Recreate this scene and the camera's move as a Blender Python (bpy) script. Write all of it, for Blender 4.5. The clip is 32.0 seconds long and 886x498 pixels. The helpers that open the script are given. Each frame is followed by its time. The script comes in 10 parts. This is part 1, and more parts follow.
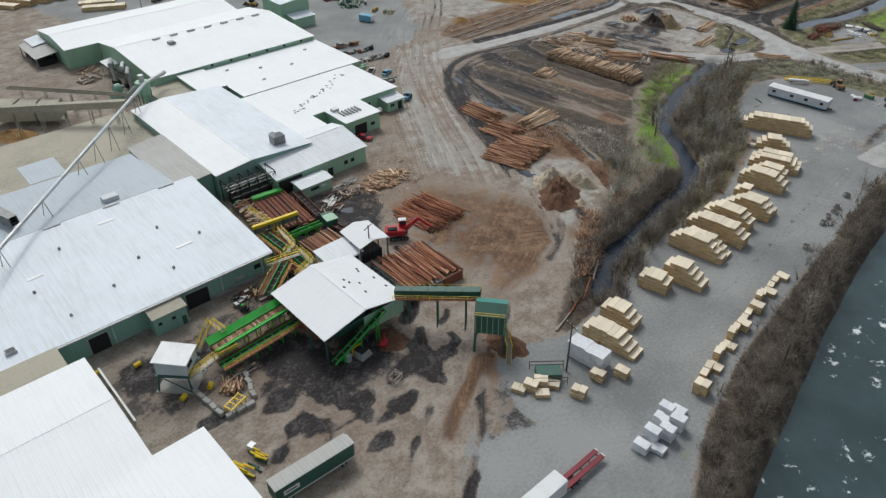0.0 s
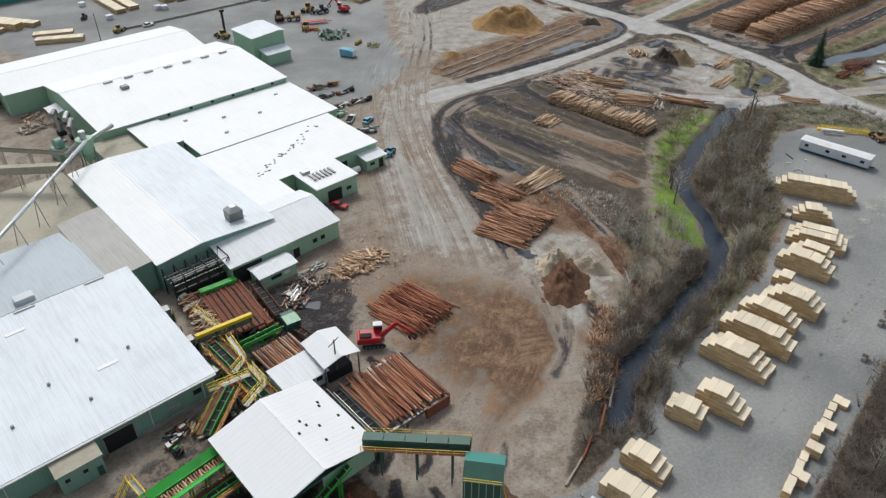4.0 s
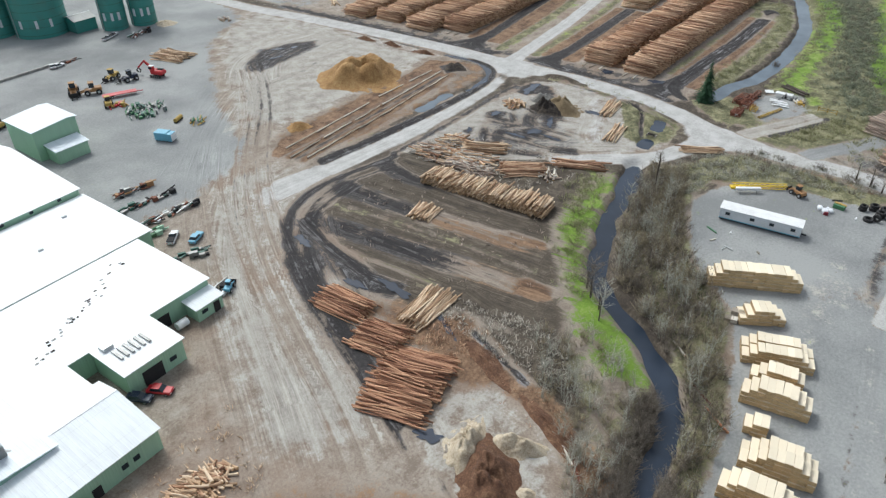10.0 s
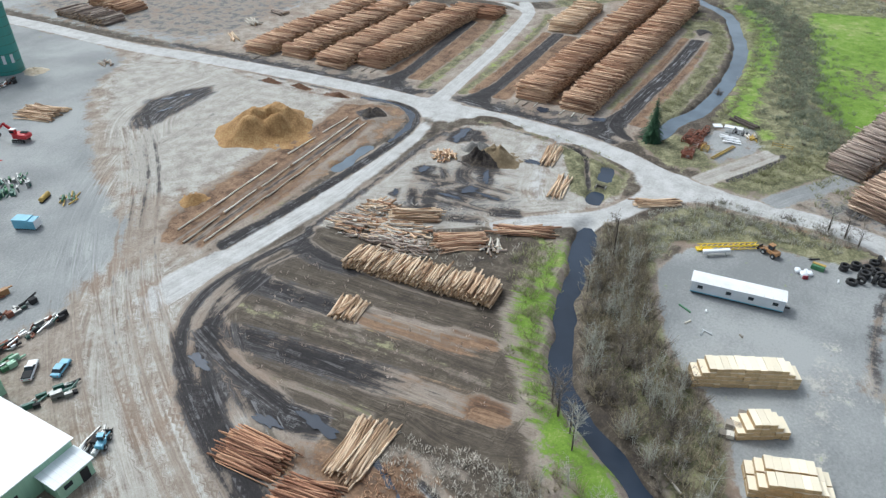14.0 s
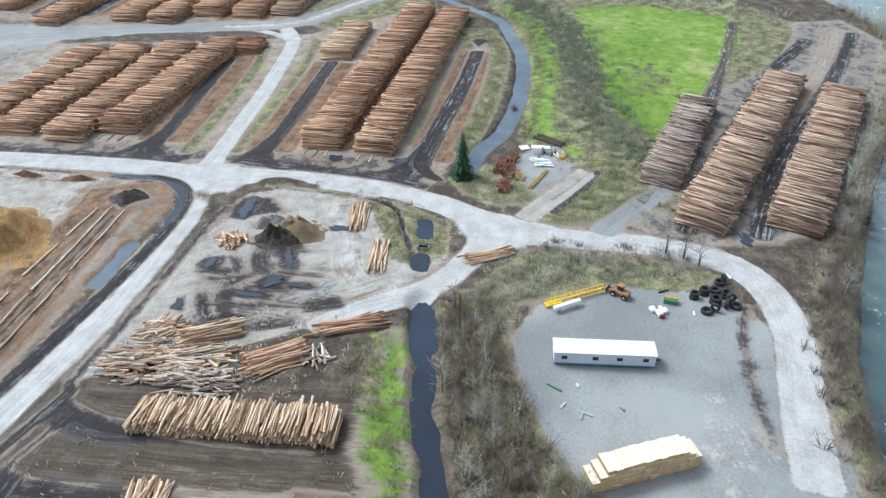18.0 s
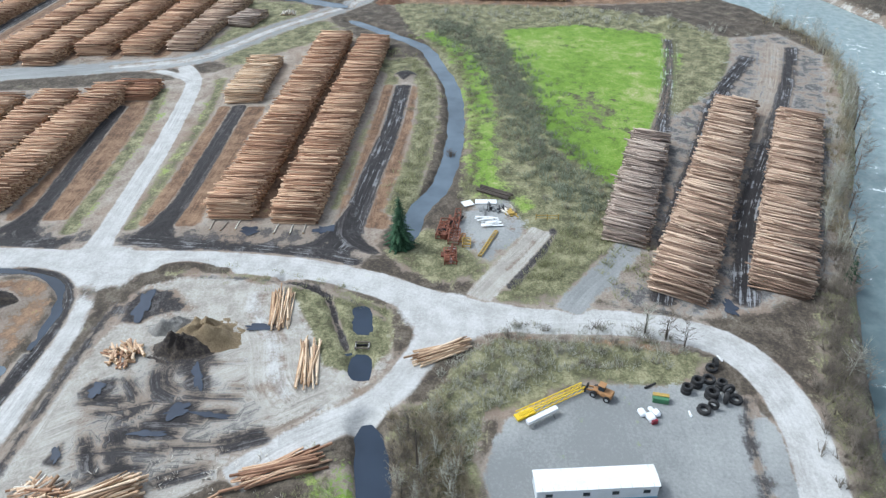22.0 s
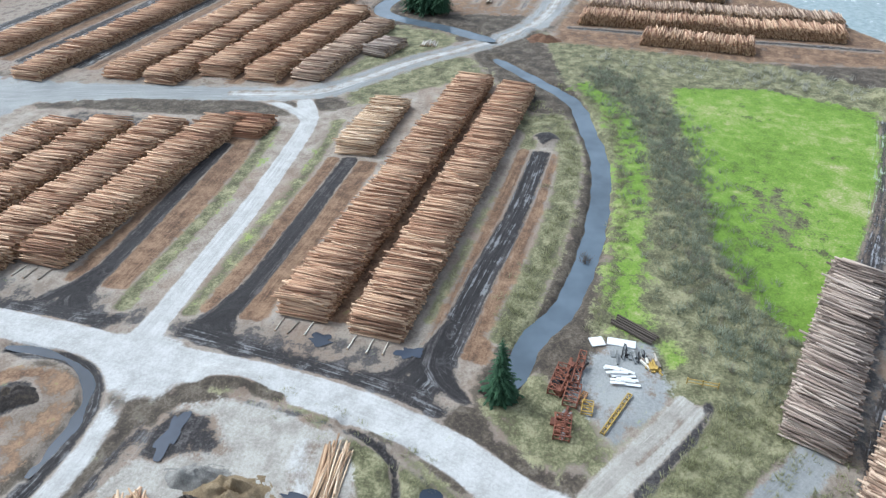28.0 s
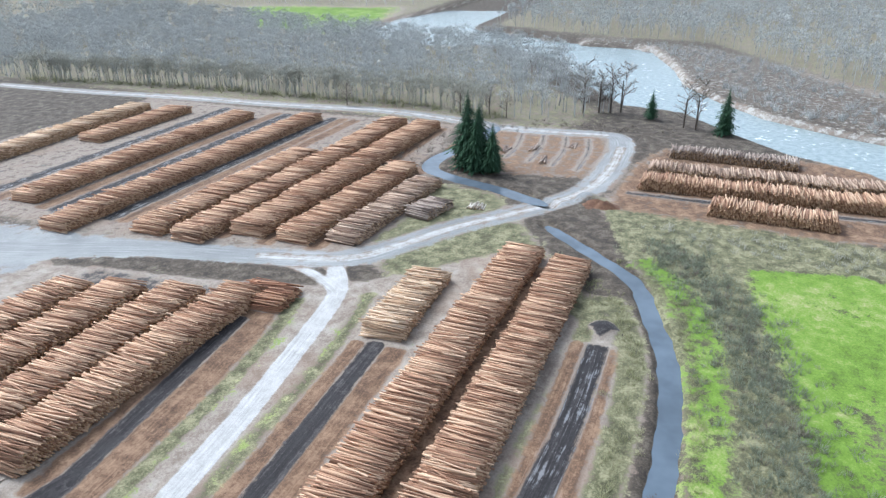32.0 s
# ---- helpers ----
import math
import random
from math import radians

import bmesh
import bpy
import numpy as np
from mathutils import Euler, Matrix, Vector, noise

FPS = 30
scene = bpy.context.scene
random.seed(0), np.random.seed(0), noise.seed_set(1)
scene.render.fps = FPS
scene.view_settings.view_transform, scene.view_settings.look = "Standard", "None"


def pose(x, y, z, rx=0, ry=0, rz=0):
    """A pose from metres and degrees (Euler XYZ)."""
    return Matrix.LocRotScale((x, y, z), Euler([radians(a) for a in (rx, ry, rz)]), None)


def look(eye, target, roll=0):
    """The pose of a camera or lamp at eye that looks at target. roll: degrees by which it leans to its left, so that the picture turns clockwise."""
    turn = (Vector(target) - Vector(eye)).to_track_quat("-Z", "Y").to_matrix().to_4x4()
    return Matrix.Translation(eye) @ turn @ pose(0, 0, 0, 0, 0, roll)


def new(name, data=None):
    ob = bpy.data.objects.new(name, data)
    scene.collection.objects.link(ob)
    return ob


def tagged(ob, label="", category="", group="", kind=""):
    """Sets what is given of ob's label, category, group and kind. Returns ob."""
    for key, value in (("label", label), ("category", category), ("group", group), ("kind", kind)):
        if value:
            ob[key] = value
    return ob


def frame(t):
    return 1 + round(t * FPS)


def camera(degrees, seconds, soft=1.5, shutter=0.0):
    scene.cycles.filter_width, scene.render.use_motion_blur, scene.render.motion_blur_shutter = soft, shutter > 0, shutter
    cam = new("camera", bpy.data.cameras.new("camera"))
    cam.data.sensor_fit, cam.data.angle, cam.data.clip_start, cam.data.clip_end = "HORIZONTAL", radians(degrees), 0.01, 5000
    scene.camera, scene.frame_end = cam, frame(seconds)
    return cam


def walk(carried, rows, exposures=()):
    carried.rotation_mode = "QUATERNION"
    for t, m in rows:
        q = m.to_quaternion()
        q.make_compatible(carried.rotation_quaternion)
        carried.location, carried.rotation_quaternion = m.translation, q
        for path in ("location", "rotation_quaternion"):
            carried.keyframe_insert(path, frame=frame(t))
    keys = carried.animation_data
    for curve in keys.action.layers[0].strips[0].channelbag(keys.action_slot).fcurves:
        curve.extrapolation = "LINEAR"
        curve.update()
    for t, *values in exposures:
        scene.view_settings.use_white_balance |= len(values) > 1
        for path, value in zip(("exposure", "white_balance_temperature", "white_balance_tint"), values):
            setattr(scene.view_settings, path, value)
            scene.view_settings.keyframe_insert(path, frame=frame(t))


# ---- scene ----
cam = camera(63.7, 32.0, 1.35)
PATH = [
    (0, (-0.02, 0.015, 90.012), (1.062, 1.231, 88.85), -0.4),
    (0.5, (2.886, 2.72, 90.013), (3.97, 3.937, 88.853), -0.4),
    (1, (5.985, 5.639, 90.066), (7.07, 6.855, 88.907), -0.5),
    (1.5, (9.038, 8.643, 90.1), (10.125, 9.859, 88.943), -0.4),
    (2, (12.291, 11.734, 90.155), (13.379, 12.951, 89.0), -0.4),
    (2.5, (15.126, 14.498, 90.193), (16.216, 15.714, 89.039), -0.4),
    (3, (18.321, 17.536, 90.247), (19.412, 18.752, 89.094), -0.3),
    (3.5, (21.105, 20.24, 90.296), (22.197, 21.455, 89.143), -0.3),
    (5.5, (32.94, 31.935, 90.234), (34.048, 33.141, 89.087), -0.2),
    (6, (36.21, 34.89, 90.3), (37.34, 36.078, 89.154), -0.3),
    (6.5, (39.052, 37.678, 90.188), (40.22, 38.828, 89.042), -0.3),
    (7, (42.019, 40.711, 90.125), (43.223, 41.825, 88.98), -0.4),
    (7.5, (45.258, 43.79, 90.017), (46.486, 44.878, 88.873), -0.4),
    (8, (48.313, 46.591, 89.891), (49.563, 47.654, 88.748), -0.5),
    (8.5, (51.196, 49.313, 89.751), (52.467, 50.352, 88.609), -0.5),
    (9, (54.351, 52.105, 89.829), (55.643, 53.118, 88.686), -0.5),
    (9.5, (57.517, 54.756, 89.825), (58.829, 55.743, 88.683), -0.5),
    (10, (60.827, 57.358, 89.831), (62.157, 58.321, 88.689), -0.6),
    (10.5, (64.161, 59.911, 89.81), (65.509, 60.851, 88.67), -0.6),
    (11, (67.751, 62.588, 89.85), (69.115, 63.506, 88.711), -0.6),
    (11.5, (70.973, 64.752, 89.781), (72.352, 65.65, 88.643), -0.6),
    (12, (74.477, 67.124, 89.722), (75.87, 68.0, 88.586), -0.6),
    (12.5, (77.938, 69.419, 89.703), (79.345, 70.275, 88.568), -0.6),
    (13, (81.559, 71.835, 89.703), (82.978, 72.671, 88.568), -0.6),
    (13.5, (84.934, 73.812, 89.64), (86.362, 74.636, 88.507), -0.6),
    (15.5, (99.28, 81.81, 89.726), (100.772, 82.509, 88.593), -0.7),
    (16, (103.35, 83.776, 89.642), (104.859, 84.438, 88.509), -0.8),
    (16.5, (107.041, 85.401, 89.494), (108.583, 85.981, 88.36), -0.9),
    (17, (111.012, 87.361, 89.358), (112.591, 87.832, 88.224), -1.1),
    (17.5, (114.53, 88.922, 89.323), (116.13, 89.304, 88.187), -1.1),
    (18, (118.188, 90.521, 89.19), (119.808, 90.806, 88.052), -1.1),
    (18.5, (122.084, 92.317, 89.027), (123.716, 92.506, 87.887), -1.0),
    (19, (125.758, 93.479, 89.046), (127.391, 93.668, 87.906), -0.9),
    (19.5, (129.28, 94.245, 89.032), (130.914, 94.434, 87.894), -0.9),
    (20, (133.238, 95.188, 88.885), (134.879, 95.308, 87.748), -1.0),
    (20.5, (136.654, 95.787, 88.805), (138.295, 95.908, 87.669), -1.0),
    (21, (140.331, 96.299, 88.834), (141.974, 96.421, 87.7), -0.9),
    (21.5, (144.315, 96.668, 88.875), (145.959, 96.782, 87.742), -1.0),
    (22, (147.955, 96.848, 88.82), (149.601, 96.936, 87.688), -1.1),
    (22.5, (151.381, 97.346, 88.814), (153.03, 97.378, 87.682), -1.0),
    (23, (154.989, 97.6, 88.873), (156.639, 97.632, 87.743), -1.0),
    (23.5, (158.669, 97.76, 88.914), (160.319, 97.8, 87.784), -1.0),
    (24, (162.313, 97.782, 88.993), (163.963, 97.842, 87.864), -1.0),
    (24.5, (165.985, 98.023, 88.939), (167.633, 98.151, 87.814), -0.7),
    (25, (169.835, 97.714, 89.135), (171.468, 97.976, 88.01), -0.7),
    (25.5, (173.388, 97.55, 89.134), (175.018, 97.826, 88.009), -0.9),
    (27.5, (188.23, 98.651, 88.919), (189.835, 99.062, 87.798), -0.5),
    (28, (192.236, 98.928, 88.894), (193.832, 99.377, 87.774), -0.4),
    (28.5, (195.768, 99.449, 88.875), (197.365, 99.897, 87.757), -0.4),
    (29, (199.533, 100.097, 88.903), (201.128, 100.551, 87.785), -0.3),
    (29.5, (203.13, 100.78, 88.758), (204.725, 101.238, 87.641), -0.4),
    (30, (207.298, 101.682, 88.994), (208.867, 102.136, 87.841), -0.4),
    (30.5, (210.799, 102.507, 89.001), (212.371, 102.965, 87.853), -0.3),
    (31, (214.9, 103.529, 89.432), (216.511, 104.017, 88.352), -0.3),
    (31.5, (218.485, 104.325, 89.625), (220.154, 104.882, 88.673), 0.0),
    (32, (221.92, 104.928, 89.267), (223.64, 105.562, 88.467), 0.1),
]
walk(cam, [(t, look(eye, target, roll)) for t, eye, target, roll in PATH],
     exposures=[(0, -0.42, 6300, 7), (3, -0.28, 6400, 8), (6, -0.16, 6300, 8), (9, 0.1, 6200, 6), (14, 0.3, 5900, 4), (19, 0.5, 5700, 4), (24.5, 0.44, 5700, 4), (28, 0.53, 5600, 4), (30, 0.6, 5570, 5), (32, 0.72, 5570, 7)])


# ---- world and sun ----
world = bpy.data.worlds.new("sky")
scene.world = world
world.use_nodes = True
wn = world.node_tree
sky = wn.nodes.new("ShaderNodeTexSky")
sky.sky_type = "NISHITA"
sky.sun_disc = False
sky.sun_elevation, sky.sun_rotation = radians(48), radians(20)
sky.air_density, sky.dust_density, sky.ozone_density = 1.0, 4.0, 1.0
soften = wn.nodes.new("ShaderNodeHueSaturation")
soften.inputs["Saturation"].default_value = 0.35
wn.links.new(sky.outputs["Color"], soften.inputs["Color"])
wn.links.new(soften.outputs["Color"], wn.nodes["Background"].inputs["Color"])
wn.nodes["Background"].inputs["Strength"].default_value = 0.15
sun = new("sun", bpy.data.lights.new("sun", "SUN"))
sun.data.energy, sun.data.angle, sun.data.color = 1.3, radians(14), (1.0, 0.97, 0.92)
sun.matrix_world = look((0, 0, 200), (-0.25 * 200, -0.72 * 200, 0))



# ---- materials ----
def mat(name):
    m = bpy.data.materials.new(name)
    m.use_nodes = True
    return m, m.node_tree, m.node_tree.nodes["Principled BSDF"]


def node(nt, kind, **values):
    n = nt.nodes.new("ShaderNode" + kind)
    for key, value in values.items():
        n.inputs[key].default_value = value
    return n


def noise_tex(nt, scale, detail=4.0, rough=0.6, vector=None):
    n = node(nt, "TexNoise", Scale=scale, Detail=detail, Roughness=rough)
    if vector:
        nt.links.new(vector, n.inputs["Vector"])
    return n.outputs["Fac"]


def ramp(nt, fac, stops):
    n = nt.nodes.new("ShaderNodeValToRGB")
    els = n.color_ramp.elements
    while len(els) < len(stops):
        els.new(0.5)
    for el, (p, c) in zip(els, stops):
        el.position, el.color = p, (*c, 1) if len(c) == 3 else c
    nt.links.new(fac, n.inputs["Fac"])
    return n.outputs["Color"]


def mixc(nt, fac, a, b, mode="MIX"):
    n = nt.nodes.new("ShaderNodeMix")
    n.data_type, n.blend_type = "RGBA", mode
    for key, v in ((0, fac), (6, a), (7, b)):
        if hasattr(v, "is_linked"):
            nt.links.new(v, n.inputs[key])
        else:
            n.inputs[key].default_value = v if key == 0 else (*v, 1)
    return n.outputs[2]


def calc(nt, op, a, b=0.0, clamp=False):
    n = nt.nodes.new("ShaderNodeMath")
    n.operation, n.use_clamp = op, clamp
    for i, v in enumerate((a, b)):
        if hasattr(v, "is_linked"):
            nt.links.new(v, n.inputs[i])
        else:
            n.inputs[i].default_value = v
    return n.outputs[0]


def remap(nt, v, lo, hi, a=0.0, b=1.0):
    n = nt.nodes.new("ShaderNodeMapRange")
    n.interpolation_type = "SMOOTHSTEP"
    nt.links.new(v, n.inputs[0])
    for i, x in enumerate((lo, hi, a, b)):
        n.inputs[i + 1].default_value = x
    return n.outputs[0]


def bump(nt, bsdf, height, strength=0.4, distance=0.05):
    n = node(nt, "Bump", Strength=strength, Distance=distance)
    nt.links.new(height, n.inputs["Height"])
    nt.links.new(n.outputs["Normal"], bsdf.inputs["Normal"])


def worn(name, base, dirt, rough=0.6, metal=0.0, scale=0.5, amount=0.5, fine=6.0, jitter=0.0, space="Object"):
    """A painted or raw surface with stains at two scales; jitter varies it from object to object."""
    m, nt, b = mat(name)
    co = node(nt, "TexCoord").outputs[space]
    big = noise_tex(nt, scale, 5, 0.65, co)
    small = noise_tex(nt, fine, 4, 0.7, co)
    f = calc(nt, "MULTIPLY", remap(nt, calc(nt, "ADD", calc(nt, "MULTIPLY", big, 0.65), calc(nt, "MULTIPLY", small, 0.35)), 0.42, 0.68), amount)
    c = mixc(nt, f, base, dirt)
    if jitter:
        r = nt.nodes.new("ShaderNodeObjectInfo").outputs["Random"]
        h = node(nt, "HueSaturation", Saturation=1.0)
        nt.links.new(calc(nt, "ADD", calc(nt, "MULTIPLY", r, jitter), 1 - jitter / 2), h.inputs["Value"])
        nt.links.new(c, h.inputs["Color"])
        c = h.outputs["Color"]
    nt.links.new(c, b.inputs["Base Color"])
    nt.links.new(remap(nt, small, 0.2, 0.8, max(0.05, rough - 0.12), min(1, rough + 0.12)), b.inputs["Roughness"])
    b.inputs["Metallic"].default_value = metal
    bump(nt, b, small, 0.15, 0.02)
    return m


def roof_metal(name, base, dirt, pitch=0.9, along="x", amount=0.35):
    """Ribbed sheet roofing with streaks that run down the slope."""
    m, nt, b = mat(name)
    co = node(nt, "TexCoord").outputs["Object"]
    sep = nt.nodes.new("ShaderNodeSeparateXYZ")
    nt.links.new(co, sep.inputs[0])
    u = sep.outputs["X" if along == "x" else "Y"]
    v = sep.outputs["Y" if along == "x" else "X"]
    rib = calc(nt, "PINGPONG", u, pitch / 2)
    ribm = remap(nt, rib, pitch / 2 - 0.12, pitch / 2)
    com = nt.nodes.new("ShaderNodeCombineXYZ")
    nt.links.new(calc(nt, "MULTIPLY", u, 1.6), com.inputs[0])
    nt.links.new(calc(nt, "MULTIPLY", v, 0.12), com.inputs[1])
    streak = noise_tex(nt, 1.0, 5, 0.7, com.outputs[0])
    big = noise_tex(nt, 0.09, 4, 0.6, co)
    lap = remap(nt, calc(nt, "PINGPONG", v, 3.1), 3.02, 3.1)
    f = calc(nt, "MULTIPLY", remap(nt, calc(nt, "ADD", calc(nt, "MULTIPLY", streak, 0.6), calc(nt, "MULTIPLY", big, 0.4)), 0.4, 0.72), amount)
    f = calc(nt, "ADD", f, calc(nt, "MULTIPLY", lap, 0.2), True)
    c = mixc(nt, f, base, dirt)
    nt.links.new(c, b.inputs["Base Color"])
    b.inputs["Roughness"].default_value = 0.55
    bump(nt, b, ribm, 0.5, 0.05)
    return m


M = {}
M["roof_white"] = roof_metal("white_roof_sheet", (0.80, 0.84, 0.87), (0.44, 0.45, 0.44), along="x")
M["roof_pale"] = roof_metal("pale_blue_roof_sheet", (0.77, 0.83, 0.89), (0.50, 0.54, 0.57), along="x", amount=0.5)
M["roof_slate"] = roof_metal("pale_slate_roof_sheet", (0.47, 0.54, 0.60), (0.34, 0.37, 0.39), along="x", amount=0.5)
M["roof_white_y"] = roof_metal("white_roof_sheet_y", (0.82, 0.84, 0.86), (0.58, 0.59, 0.60), along="y", amount=0.18)
M["roof_bright"] = roof_metal("bright_roof_sheet", (0.88, 0.905, 0.92), (0.60, 0.61, 0.61), along="x", amount=0.2)
M["roof_grey"] = roof_metal("grey_ribbed_roof", (0.44, 0.44, 0.42), (0.24, 0.23, 0.21), pitch=0.6, along="x", amount=0.5)
M["roof_beige"] = worn("beige_flat_roof", (0.47, 0.44, 0.35), (0.27, 0.25, 0.21), 0.9, 0, 0.08, 0.7, 1.5)
M["wall_green"] = roof_metal("pale_green_cladding", (0.36, 0.56, 0.41), (0.22, 0.33, 0.24), pitch=0.5, along="x", amount=0.35)
M["wall_teal"] = roof_metal("teal_green_cladding", (0.27, 0.45, 0.38), (0.15, 0.24, 0.20), pitch=0.5, along="x", amount=0.4)
M["wall_white"] = worn("white_cladding", (0.62, 0.66, 0.70), (0.40, 0.42, 0.42), 0.5, 0, 0.3, 0.4)
M["dark"] = worn("dark_interior", (0.02, 0.02, 0.022), (0.035, 0.03, 0.03), 0.9)
M["glass"] = worn("dark_window_glass", (0.02, 0.03, 0.04), (0.05, 0.06, 0.06), 0.12)
M["steel"] = worn("grey_steel", (0.27, 0.28, 0.28), (0.14, 0.12, 0.10), 0.5, 0.6, 0.4, 0.6)
M["galv"] = worn("galvanised_steel", (0.50, 0.52, 0.53), (0.30, 0.30, 0.29), 0.45, 0.5, 0.4, 0.5)
M["rust"] = worn("rusty_steel", (0.23, 0.085, 0.05), (0.10, 0.04, 0.028), 0.85, 0, 0.6, 0.8, jitter=0.4)
M["green_paint"] = worn("bright_green_paint", (0.04, 0.42, 0.05), (0.05, 0.14, 0.035), 0.5, 0, 0.3, 0.5)
M["dkgreen"] = worn("dark_green_paint", (0.035, 0.12, 0.09), (0.045, 0.06, 0.05), 0.55, 0, 0.3, 0.6)
M["yellow"] = worn("yellow_paint", (0.80, 0.56, 0.01), (0.40, 0.27, 0.05), 0.5, 0, 0.4, 0.35)
M["old_yellow"] = worn("dusty_yellow_paint", (0.46, 0.31, 0.07), (0.22, 0.16, 0.08), 0.7, 0, 0.5, 0.6)
M["old_green"] = worn("dusty_green_paint", (0.06, 0.19, 0.09), (0.09, 0.11, 0.07), 0.7, 0, 0.5, 0.6)
M["red"] = worn("red_paint", (0.50, 0.02, 0.03), (0.20, 0.03, 0.03), 0.4, 0, 0.4, 0.4)
M["maroon"] = worn("dark_red_paint", (0.22, 0.015, 0.03), (0.10, 0.02, 0.02), 0.45, 0, 0.4, 0.5)
M["blue"] = worn("light_blue_paint", (0.16, 0.42, 0.58), (0.12, 0.26, 0.32), 0.45, 0, 0.4, 0.5)
M["navy"] = worn("dark_blue_paint", (0.02, 0.03, 0.06), (0.03, 0.03, 0.04), 0.3, 0, 0.4, 0.3)
M["white"] = worn("white_paint", (0.78, 0.79, 0.80), (0.45, 0.44, 0.41), 0.5, 0, 0.4, 0.4)
M["orange"] = worn("orange_brown_paint", (0.38, 0.20, 0.08), (0.20, 0.11, 0.06), 0.6, 0, 0.5, 0.6)
M["rubber"] = worn("black_rubber", (0.018, 0.018, 0.02), (0.06, 0.055, 0.05), 0.85, 0, 1.2, 0.6)
M["concrete"] = worn("concrete", (0.38, 0.37, 0.35), (0.20, 0.19, 0.17), 0.9, 0, 0.3, 0.7, jitter=0.2)
M["wrap"] = worn("white_plastic_wrap", (0.76, 0.78, 0.81), (0.52, 0.55, 0.60), 0.35, 0, 0.9, 0.5, jitter=0.1)
M["teal"] = worn("teal_silo_paint", (0.05, 0.26, 0.23), (0.08, 0.17, 0.15), 0.5, 0, 0.15, 0.6)


def wood_ends():
    m, nt, b = mat("lumber_package")
    co = node(nt, "TexCoord").outputs["Object"]
    sep = nt.nodes.new("ShaderNodeSeparateXYZ")
    nt.links.new(co, sep.inputs[0])
    com = nt.nodes.new("ShaderNodeCombineXYZ")
    nt.links.new(sep.outputs["Y"], com.inputs[0])
    nt.links.new(sep.outputs["Z"], com.inputs[1])
    br = node(nt, "TexBrick", Scale=1.0)
    br.inputs["Brick Width"].default_value, br.inputs["Row Height"].default_value = 0.12, 0.06
    br.inputs["Mortar Size"].default_value = 0.006
    br.offset = 0.0
    for key, c in (("Color1", (0.78, 0.59, 0.33)), ("Color2", (0.66, 0.48, 0.26)), ("Mortar", (0.36, 0.25, 0.13))):
        br.inputs[key].default_value = (*c, 1)
    nt.links.new(com.outputs[0], br.inputs["Vector"])
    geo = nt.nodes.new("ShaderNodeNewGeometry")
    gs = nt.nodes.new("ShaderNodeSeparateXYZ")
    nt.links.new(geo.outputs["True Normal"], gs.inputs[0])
    # Upward faces get a paler cream: light from above put into the colour.
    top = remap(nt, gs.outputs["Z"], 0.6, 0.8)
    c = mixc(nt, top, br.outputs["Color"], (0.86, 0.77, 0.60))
    r = nt.nodes.new("ShaderNodeObjectInfo").outputs["Random"]
    h = node(nt, "HueSaturation", Saturation=1.0)
    nt.links.new(calc(nt, "ADD", calc(nt, "MULTIPLY", r, 0.24), 0.88), h.inputs["Value"])
    nt.links.new(mixc(nt, calc(nt, "MULTIPLY", noise_tex(nt, 3.0, 4, 0.7, co), 0.22), c, (0.42, 0.30, 0.17)), h.inputs["Color"])
    nt.links.new(h.outputs["Color"], b.inputs["Base Color"])
    b.inputs["Roughness"].default_value = 0.8
    bump(nt, b, br.outputs["Fac"], 0.3, 0.02)
    return m


M["lumber"] = wood_ends()


def log_bark(name, dark, mid, light):
    m, nt, b = mat(name)
    geo = nt.nodes.new("ShaderNodeNewGeometry")
    r = geo.outputs["Random Per Island"]
    ro = nt.nodes.new("ShaderNodeObjectInfo").outputs["Random"]
    rr = calc(nt, "FRACT", calc(nt, "ADD", r, ro))
    co = geo.outputs["Position"]
    n = noise_tex(nt, 0.9, 5, 0.75, co)
    big = noise_tex(nt, 0.05, 3, 0.6, co)
    f = calc(nt, "ADD", remap(nt, rr, 0.0, 1.0, 0.12, 0.86), calc(nt, "ADD", calc(nt, "MULTIPLY", n, 0.35), calc(nt, "MULTIPLY", big, 0.3)))
    c = ramp(nt, calc(nt, "SUBTRACT", f, 0.30), [(0.0, dark), (0.42, mid), (0.92, light)])
    nt.links.new(c, b.inputs["Base Color"])
    b.inputs["Roughness"].default_value = 0.9
    bump(nt, b, n, 0.4, 0.03)
    return m


M["log"] = log_bark("log_bark", (0.13, 0.062, 0.037), (0.42, 0.242, 0.148), (0.67, 0.475, 0.32))
M["log_red"] = log_bark("red_log_bark", (0.07, 0.022, 0.015), (0.25, 0.083, 0.044), (0.45, 0.20, 0.11))
M["log_rust"] = log_bark("rusty_log_bark", (0.09, 0.038, 0.024), (0.33, 0.16, 0.092), (0.58, 0.345, 0.21))
M["log_grey"] = log_bark("grey_log_bark", (0.07, 0.053, 0.045), (0.265, 0.20, 0.163), (0.53, 0.44, 0.37))
M["log_aged"] = log_bark("aged_log_bark", (0.09, 0.058, 0.042), (0.335, 0.222, 0.157), (0.60, 0.46, 0.345))
M["log_gold"] = log_bark("golden_log_bark", (0.18, 0.105, 0.062), (0.51, 0.345, 0.215), (0.78, 0.62, 0.45))
M["peeled"] = log_bark("peeled_poles", (0.30, 0.27, 0.22), (0.60, 0.54, 0.45), (0.80, 0.75, 0.66))
M["log_white"] = log_bark("bleached_logs", (0.13, 0.11, 0.09), (0.42, 0.37, 0.31), (0.70, 0.66, 0.58))
M["log_end"] = log_bark("cut_log_end", (0.16, 0.09, 0.045), (0.46, 0.29, 0.15), (0.68, 0.49, 0.29))


